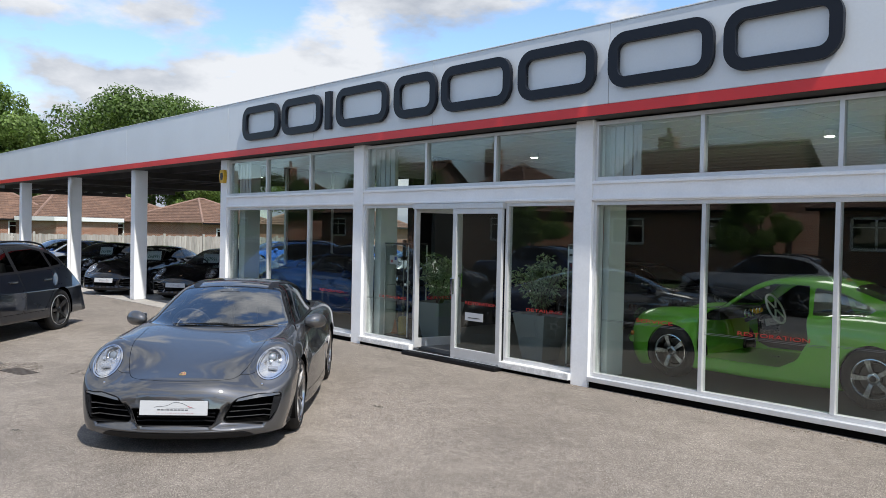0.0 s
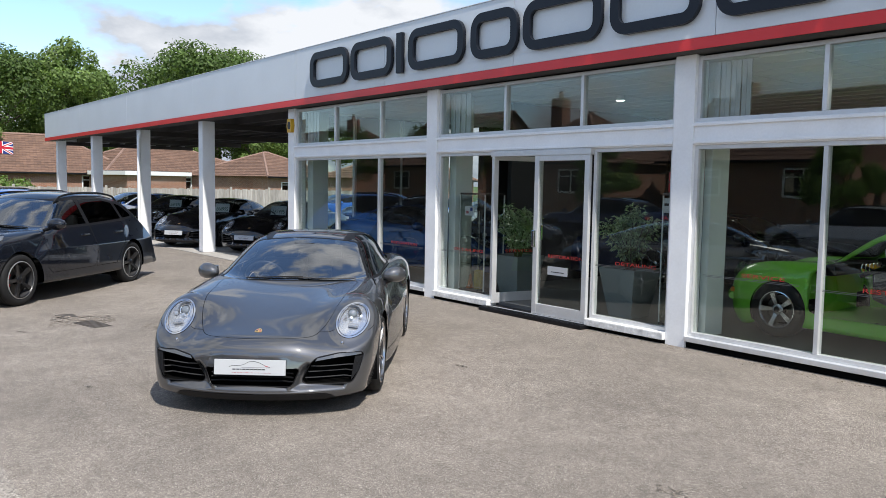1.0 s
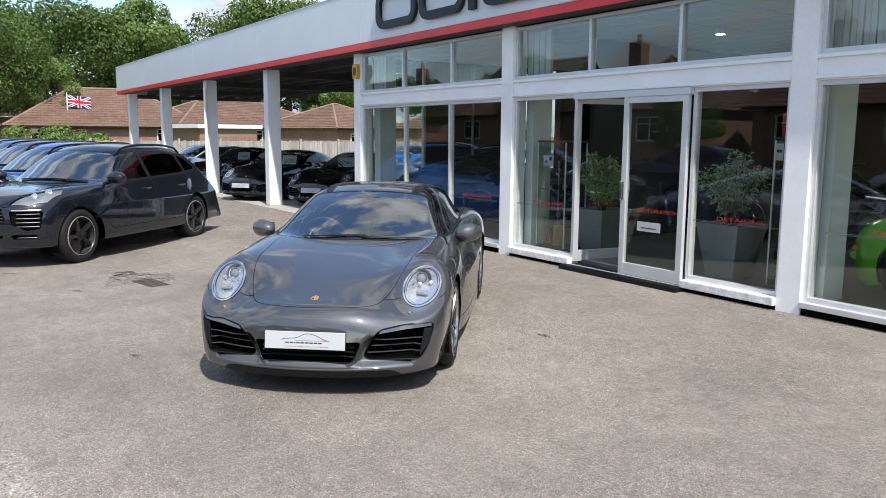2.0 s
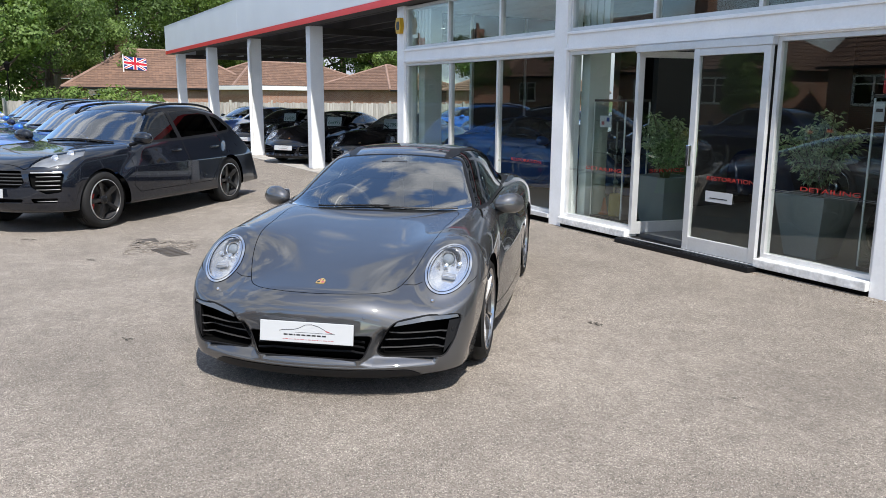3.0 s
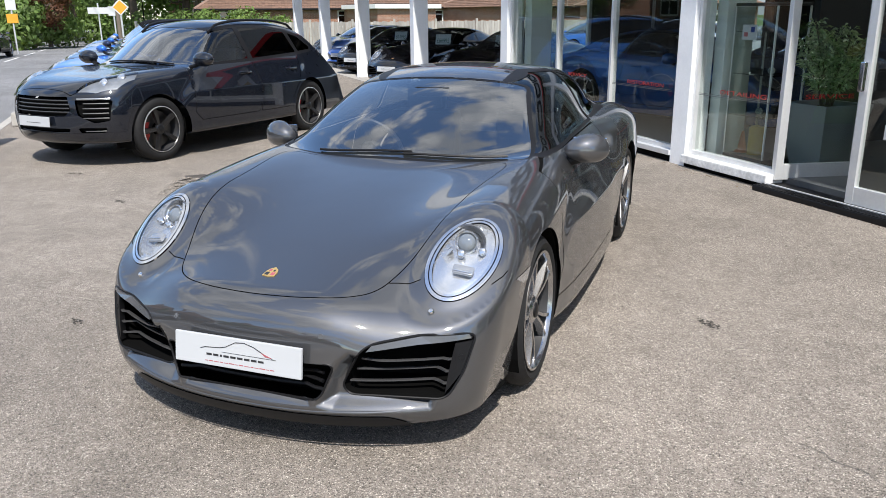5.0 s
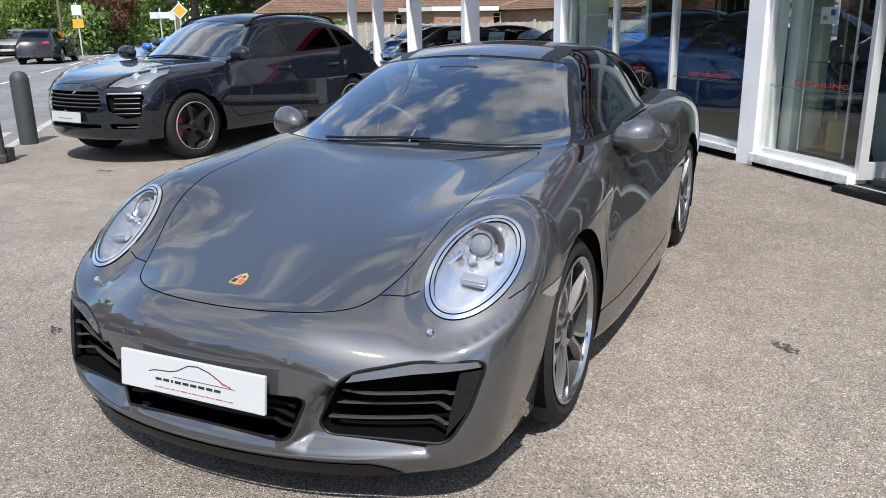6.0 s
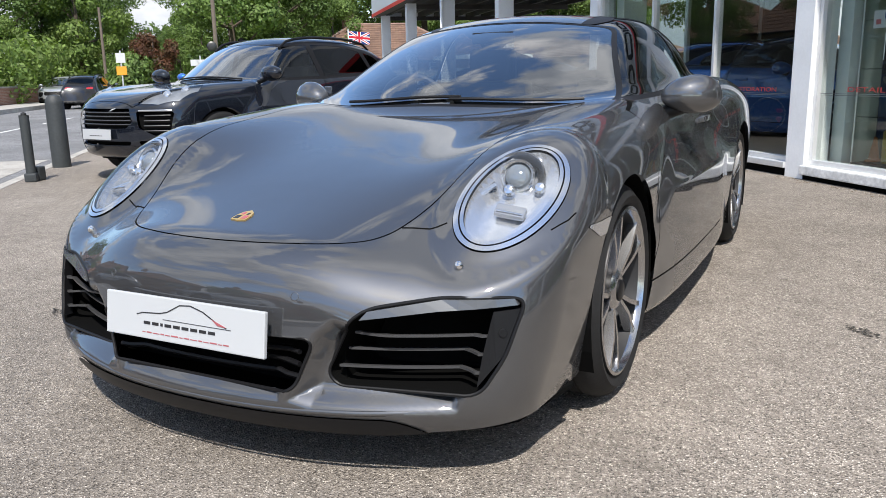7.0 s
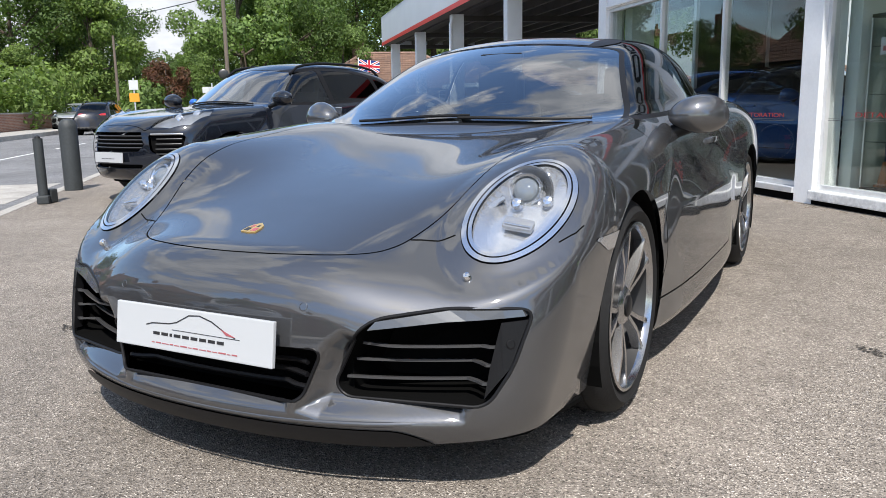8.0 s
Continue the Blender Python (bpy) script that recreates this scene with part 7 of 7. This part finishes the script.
for k, (x, z, w) in enumerate(((-9.5, .958, .12), (-9.4, 1.358, .3), (-9.2, .558, .1), (-5.9, .958, .14), (-5.8, .558, .2), (-5.75, 1.358, .25))):
    tagged(part("engine_part", lathe([(.05, 0), (.06, .03), (.03, .05), (.035, w), (.01, w + .01)], 14, "z", pose(x, 8.12, z)), STEEL, None, "", True), "turned grey engine part on a glass shelf", "engine part", "engine parts")
post = tagged(part("poster", box(-9.48, -9.28, 7.885, 7.888, 1.28, 1.42), PLATE_WHITE), "white leaflet with a red and blue picture on the cabinet", "leaflet")
part("picture_block", box(-9.45, -9.40, 7.8825, 7.8845, 1.31, 1.35), RED_INK, post)
part("picture_block", box(-9.36, -9.31, 7.8825, 7.8845, 1.35, 1.40), FLAG_BLUE, post)
lab = tagged(part("cabinet_label", box(-6.0, -5.91, 7.94, 7.943, 1.45, 1.62), PLATE_WHITE), "white label with dark bars on the cabinet", "label")
part("label_bar", box(-5.985, -5.925, 7.9375, 7.9395, 1.53, 1.56), INK, lab)
case = tagged(part("tool_case", box(-5.98, -5.56, 7.98, 8.32, 1.682, 1.93, .03), TOY_RED, None, "", True), "red plastic tool case on the cabinet", "tool case")
part("case_lid_band", box(-5.985, -5.555, 7.975, 8.325, 1.80, 1.815, .003), INK, case)
# spare wheel leaning behind the planter
sp = thing("spare_wheel", "alloy wheel standing behind the planter", "wheel", pose(-6.02, 8.50, .10) @ pose(0, 0, 0, -8, 0, 0))
w = wheel(sp, 0, 1, 0, .33, .245, .2, 5, ALLOY_DARK, ALLOY_DARK, None, True, True)
w.matrix_basis = pose(0, 0, .33, 0, 0, 180)

# showroom ceiling lamps
GLOW = glowing("lamp_glow", (1.0, .96, .88), 14.0)
for x in (-12.5, -8.0, -3.5, 1.0):
    for y in (9.6, 12.6):
        cl = thing("ceiling_lamp", "small round ceiling spotlight switched on", "ceiling lamp", pose(x, y, 3.02), "ceiling lamps")
        part("housing", lathe([(.07, .0), (.07, .075)], 16), FRAME_WHITE, cl, "", True)
        part("lamp_glass", lathe([(.055, -.004), (.055, -.001)], 16), GLOW, cl)
for x in (-8.0, -3.5, 1.0):
    lt = new("showroom_light", bpy.data.lights.new("showroom_light", "AREA"))
    lt.data.energy, lt.data.size, lt.data.color = 11, .9, (1.0, .96, .9)
    lt.matrix_world = look((x, 9.9, 3.0), (x, 9.9, 0))

# cars inside
CLASSIC = {k: v for k, v in COUPE.items() if k not in ("lamp", "scoops")}
CLASSIC.update(
    hood=[(.80, .60), (.7, .635), (.5, .70), (.25, .755), (0, .80), (-.3, .845), (-.5, .87), (-1.2, .89), (-2.0, .90), (-2.6, .88), (-3.0, .83), (-3.3, .74)],
    crest=[(.80, .50), (.7, .62), (.55, .74), (.4, .80), (.2, .835), (0, .85), (-.4, .86), (-1.2, .87), (-2.2, .91), (-2.6, .87), (-3.3, .68)],
    width=[(.8, .70), (.4, .76), (0, .79), (-.6, .795), (-1.3, .80), (-2.0, .825), (-2.3, .835), (-2.7, .80), (-3.3, .70)], crest_y=.58, crest_w=.17,
    front_z=[(.1, .70), (.25, .78), (.45, .80), (.6, .78), (.8, .66)], nose_bow=.24,
    rear_z=[(.1, 3.0), (.3, 3.15), (.5, 3.2), (.7, 3.18), (.85, 3.08)], belly=.5, shoulder=.35,
    roof=[(.4, -.4), (.1, .3), (-.1, .62), (-.38, .88), (-.62, 1.06), (-.82, 1.19), (-.98, 1.245), (-1.25, 1.285), (-1.5, 1.29), (-1.8, 1.26), (-2.1, 1.18), (-2.5, 1.03), (-2.9, .87), (-3.2, .7), (-3.6, -.3)],
    cabin=[(0, .56), (-.4, .65), (-1.0, .68), (-1.6, .67), (-2.1, .58), (-2.6, .45), (-3.2, .3)])


def classic(at, paint, label):
    """A stripped classic coupe: doors off, bare painted shell."""
    c = thing("classic_coupe", label, "car", at, "cars in the showroom")
    field = car_field(CLASSIC)
    shell = grow_shell(field, .05, -2.5, .5, 90, 60, 26)
    ar = lambda x, y, z: np.maximum(np.minimum(np.sqrt(x ** 2 + (z - .31) ** 2) - .335, np.sqrt((x + 2.27) ** 2 + (z - .31) ** 2) - .34), .5 - np.abs(y))
    _, shell = split(shell, ar)
    door = [(-.46, .84), (-.36, .74), (-.36, .36), (-.50, .30), (-1.30, .30), (-1.52, .42), (-1.62, .62), (-1.56, .88), (-1.50, 1.19), (-1.10, 1.185), (-.92, 1.105), (-.64, .90)]
    quarter = [(-1.62, .90), (-1.58, 1.17), (-1.85, 1.13), (-2.18, .98), (-2.1, .92)]
    _, shell = split(shell, lambda x, y, z: np.maximum(polygon_distance(x, z, door) - .015, .3 - np.abs(y)))
    g, shell = split(shell, lambda x, y, z: np.maximum(polygon_distance(x, z, quarter) - .01, .3 - np.abs(y)))
    for sgn in (1, -1):
        shell_mesh("quarter_window", (g[0], g[1], [f for f in g[2] if np.mean(g[0][list(f), 1]) * sgn > 0]), CAR_GLASS, c)
    g, shell = split(shell, lambda x, y, z: np.maximum(np.maximum(smax(x + .26 * y * y + .38, -.86 - x - .26 * y * y, .03), np.abs(y) - (.545 - .5 * (z - .87))), .8 - z))
    shell_mesh("windscreen", g, CAR_GLASS, c)
    g, shell = split(shell, lambda x, y, z: np.maximum(np.maximum(smax(x + 1.95, -2.5 - x, .03), np.abs(y) - .42), .95 - z))
    shell_mesh("rear_window", g, CAR_GLASS, c)
    shell_mesh("body", shell, paint, c, "bright green bare painted body shell")
    inner = (shell[0] * np.array([.985, .965, .985]) + np.array([-.01, 0, .005]), -shell[1], [f[::-1] for f in shell[2]])
    shell_mesh("inner_shell", inner, paint, c)
    part("floor_pan", box(-1.9, -.1, -.66, .66, .24, .28), paint, c)
    part("bulkhead", box(-.30, -.26, -.66, .66, .28, .84), paint, c)
    part("rear_bulkhead", box(-1.95, -1.85, -.62, .62, .28, .9, .03), paint, c)
    part("dashboard", box(-.52, -.30, -.58, .58, .72, .84, .03), BLACK_TRIM, c, "", True)
    for k in range(5):
        part("gauge", lathe([(.045, 0), (.05, .012), (.04, .014)], 18, "x", pose(-.535, -.48 + .10 * k, .78)), CHROME, c, "", True)
    bm = bmesh.new()
    wm = pose(-.78, -.33, .84) @ pose(0, 0, 0, 0, -62, 0)
    add_lathe(bm, [(.19 + .014 * math.cos(a), .014 * math.sin(a)) for a in [2 * math.pi * k / 8 for k in range(8)]], 36, "z", wm, True)
    for k in range(4):
        add_box(bm, .02, .18, -.014, .014, -.004, .004, 0, wm @ Matrix.Rotation(math.pi / 2 * k + .78, 4, "Z"))
    part("steering_wheel", bm, FRAME_WHITE, c, "pale wrapped steering wheel", True)
    part("steering_column", tube([(-.78, -.33, .84), (-.4, -.33, .66)], .025, 8), BLACK_TRIM, c)
    for sgn in (1, -1):
        for x in (0, -2.27):
            wheel(c, x, sgn, .80 if x == 0 else .825, .315, .205, .19, 5, ALLOY, CHROME, None, False, False)
            arch_liner(c, x, .335, .31, sgn, .5, .76)
        cz = on_shell(field, .50, .60)
        part("headlamp", lathe([(.10, -.03), (.102, .0), (.09, .03), (.05, .05), (.001, .055)], 26, "z", pose(.56, sgn * .585, .70) @ pose(0, 0, 0, 0, 62, 0)), LENS, c, "round clear headlamp", True)
        part("indicator", box(.50, .62, sgn * .66 - .05, sgn * .66 + .05, .44, .50, .02, pose(0, 0, 0)), AMBER, c, "", True)
    pts = [(on_front(field, abs(y), .40) + .012, y, .40) for y in np.linspace(-.70, .70, 15)]
    part("front_bumper", tube(pts, .045, 8), paint, c, "", True)
    return c


classic(pose(-4.87, 9.30, .10, 0, 0, 180), PAINT_GREEN, "bright green classic coupe shell without doors in the showroom")
PAINT_YELLOW = car_paint("yellow_paint", (.55, .33, .02), 0, .3)
for (x, y, a, p, lb) in ((-6.25, 12.4, 0, PAINT_BLACK, "black sports coupe parked in the showroom"), (-3.0, 12.6, 180, PAINT_YELLOW, "yellow sports coupe behind the green car"),
                         (-13.15, 12.1, 166, PAINT_NAVY, "dark blue sports coupe behind the glass")):
    q = repaint(copy_thing(black, pose(x, y, .10, 0, 0, a)), p, lb, PAINT_BLACK)
    q["group"] = "cars in the showroom"

# ---------------------------------------------------------------- forecourt details
IRON = material("cast_iron", (.07, .06, .052), .7, grain=.2, stain=.2, stain_scale=8.0, bump=.2)
OIL = stony_tarmac("oil_stained_tarmac", (.02, .018, .016), (.05, .045, .04), (.18, .165, .15))


def patchy(mat, scale, low, high):
    """Lets the ground show between flecks of a stain."""
    n, l = mat.node_tree.nodes, mat.node_tree.links
    noise, ramp, clear, mix = n.new("ShaderNodeTexNoise"), n.new("ShaderNodeValToRGB"), n.new("ShaderNodeBsdfTransparent"), n.new("ShaderNodeMixShader")
    noise.inputs["Scale"].default_value, noise.inputs["Detail"].default_value = scale, 4.0
    ramp.color_ramp.elements[0].position, ramp.color_ramp.elements[1].position = low, high
    l.new(n["Voronoi Texture"].inputs["Vector"].links[0].from_socket, noise.inputs["Vector"])
    l.new(noise.outputs["Fac"], ramp.inputs["Fac"])
    l.new(ramp.outputs["Color"], mix.inputs["Fac"])
    l.new(clear.outputs[0], mix.inputs[1])
    l.new(n["Principled BSDF"].outputs[0], mix.inputs[2])
    l.new(mix.outputs[0], n["Material Output"].inputs["Surface"])


patchy(OIL, 70.0, .47, .56)
BROKEN = stony_tarmac("broken_tarmac", (.045, .04, .035), (.20, .17, .14), (.62, .57, .50), 75.0)
patchy(BROKEN, 11.0, .46, .58)
dr = thing("drain_grate", "rusty iron drain grate set in the tarmac", "drain", pose(-10.66, 2.88, -.066, 0, 0, 10))
part("frame", box(-.27, .27, -.12, .12, -.04, .006, .004), IRON, dr)
for k in range(7):
    part("bar", box(-.24 + .075 * k, -.20 + .075 * k, -.10, .10, .0062, .012), IRON, dr)
tagged(part("access_cover", box(-11.72, -11.42, 2.68, 2.90, -.12, -.078, .004), IRON), "small square iron access cover in the tarmac", "cover")
WORN_PATCH = stony_tarmac("worn_concrete_surround", (.07, .062, .055), (.25, .225, .195), (.58, .53, .47), 90.0)
tagged(part("manhole_cover", box(-5.75, -5.05, .62, 1.05, -.03, .004, .002), WORN_PATCH), "worn concrete manhole surround near the road", "cover")


def blotch(x, y, rx, ry, seed, turn=0, mat=None, label="dark oily stain worn into the tarmac"):
    rng = np.random.default_rng(seed)
    n = 26
    r = 1 + .28 * np.interp(np.arange(n), np.arange(0, n + 1, 2), np.append(q := rng.normal(size=n // 2), q[0]))
    ca, sa = math.cos(turn), math.sin(turn)
    zz = lie(x, y)
    vs = [(x, y, zz + .005)]
    for k in range(n):
        a = 2 * math.pi * k / n
        u, v = math.cos(a) * rx * r[k], math.sin(a) * ry * r[k]
        vs.append((x + u * ca - v * sa, y + u * sa + v * ca, zz + .004))
    ob = raw("oil_stain", vs, [(0, 1 + k, 1 + (k + 1) % n) for k in range(n)], mat or OIL)
    return tagged(ob, label, "stain", "oil stains", "structure")


for k, (x, y, rx, ry) in enumerate(((-6.12, 5.0, .085, .045), (-7.33, 1.96, .07, .03), (-10.6, 2.07, .09, .035), (-12.4, 1.58, .11, .05), (-4.62, 4.74, .05, .015), (-9.4, 3.3, .06, .025))):
    blotch(x, y, rx * .8, ry * .8, 50 + k, .3 * k)
blotch(-10.9, 2.85, .75, .42, 91, .2, BROKEN, "broken stony tarmac round the drain")
blotch(-9.9, 3.5, .35, .14, 92, .5, BROKEN, "broken stony tarmac round the drain")
blotch(-2.9, 3.9, .30, .10, 93, -.5, BROKEN, "worn stony patch in the tarmac")
# dirt and grit gathered along the foot of the shopfront
rng = np.random.default_rng(77)
vs, fs = [], []
for k in range(1500):
    gx, gy, r = -14.3 + 15.5 * rng.random(), FACE - .06 - abs(rng.normal(scale=.07)), .003 + .006 * rng.random() ** 2
    gz, i = lie(gx, gy) + .001, len(vs)
    vs += [(gx + r * 1.6 * math.cos(q * 2.09 + k), gy + r * math.sin(q * 2.09 + k), gz) for q in range(3)] + [(gx, gy, gz + r)]
    fs += [(i, i + 1, i + 3), (i + 1, i + 2, i + 3), (i + 2, i, i + 3)]
GRIT = material("brown_grit", (.15, .115, .08), .95, grain=.4, grain_scale=20.0, stain=.4, stain_scale=5.0)
tagged(raw("grit", vs, fs, GRIT), "brown dirt and grit along the foot of the shopfront", "grit", kind="stuff")
CRACK = material("crack_filler", (.11, .10, .09), .9, grain=.2)


def crack(points, seed, width=.008):
    rng = np.random.default_rng(seed)
    pts = []
    for (ax, ay), (cx, cy) in zip(points, points[1:]):
        for q in range(12):
            f = q / 12
            pts.append((ax + (cx - ax) * f + rng.normal(scale=.012), ay + (cy - ay) * f + rng.normal(scale=.012)))
    vs, fs = [], []
    for k, (x, y) in enumerate(pts):
        w = width * (.4 + .8 * rng.random())
        vs += [(x - w, y + w * .6, .0035), (x + w, y - w * .6, .0035)]
        if k:
            fs.append((2 * k - 2, 2 * k - 1, 2 * k + 1, 2 * k))
    return tagged(raw("crack", vs, fs, CRACK), "thin dark crack in the worn tarmac", "crack", "cracks", "structure")


crack([(-5.15, 4.55), (-4.75, 4.62), (-4.4, 4.72), (-3.9, 4.7)], 71, .0028)
crack([(-6.4, 5.9), (-5.2, 5.6), (-4.2, 5.5), (-3.2, 5.2)], 72, .002)

# alarm box, downpipe, price cards
al = thing("alarm_box", "yellow hexagonal alarm box on the corner column", "alarm box", pose(-14.36, FACE - .002, 2.83))
part("case", prism([(-.10, .0), (-.07, .13), (.07, .13), (.10, .0), (.07, -.13), (-.07, -.13)], -.07, 0, "y"), TOY_YELLOW, al)
part("emblem", prism([(-.06, .0), (-.04, .07), (.04, .07), (.06, .0), (.04, -.07), (-.04, -.07)], -.074, -.0705, "y"), INK, al)
tagged(part("downpipe", tube([(-23.38, FACE - .05, .02), (-23.38, FACE - .05, 2.9), (-23.38, FACE + .02, 3.1)], .045, 12), WHITE_PAINT, None, "", True), "white round downpipe beside the canopy column", "downpipe")
for (x, y, side, txt) in ((-25.1, 8.4, .24, "£64995"), (-20.87, 8.17, .22, "£66995"), (-18.41, 8.96, -.12, "£67995")):
    pc = tagged(part("price_card", box(-.22, .22, -.003, .003, -.12, .12), PRICE_WHITE), "pale green price card behind a windscreen", "price card", "price cards")
    pc.matrix_basis = pose(x, y, .012, 0, 0, -56) @ pose(-.97, side, .985) @ pose(0, 0, 0, 0, -12, 0) @ pose(0, 0, 0, 0, 0, 90)
    words("price", txt, -.18, .18, -.08, .10, -.0045, PRICE_INK, pc)
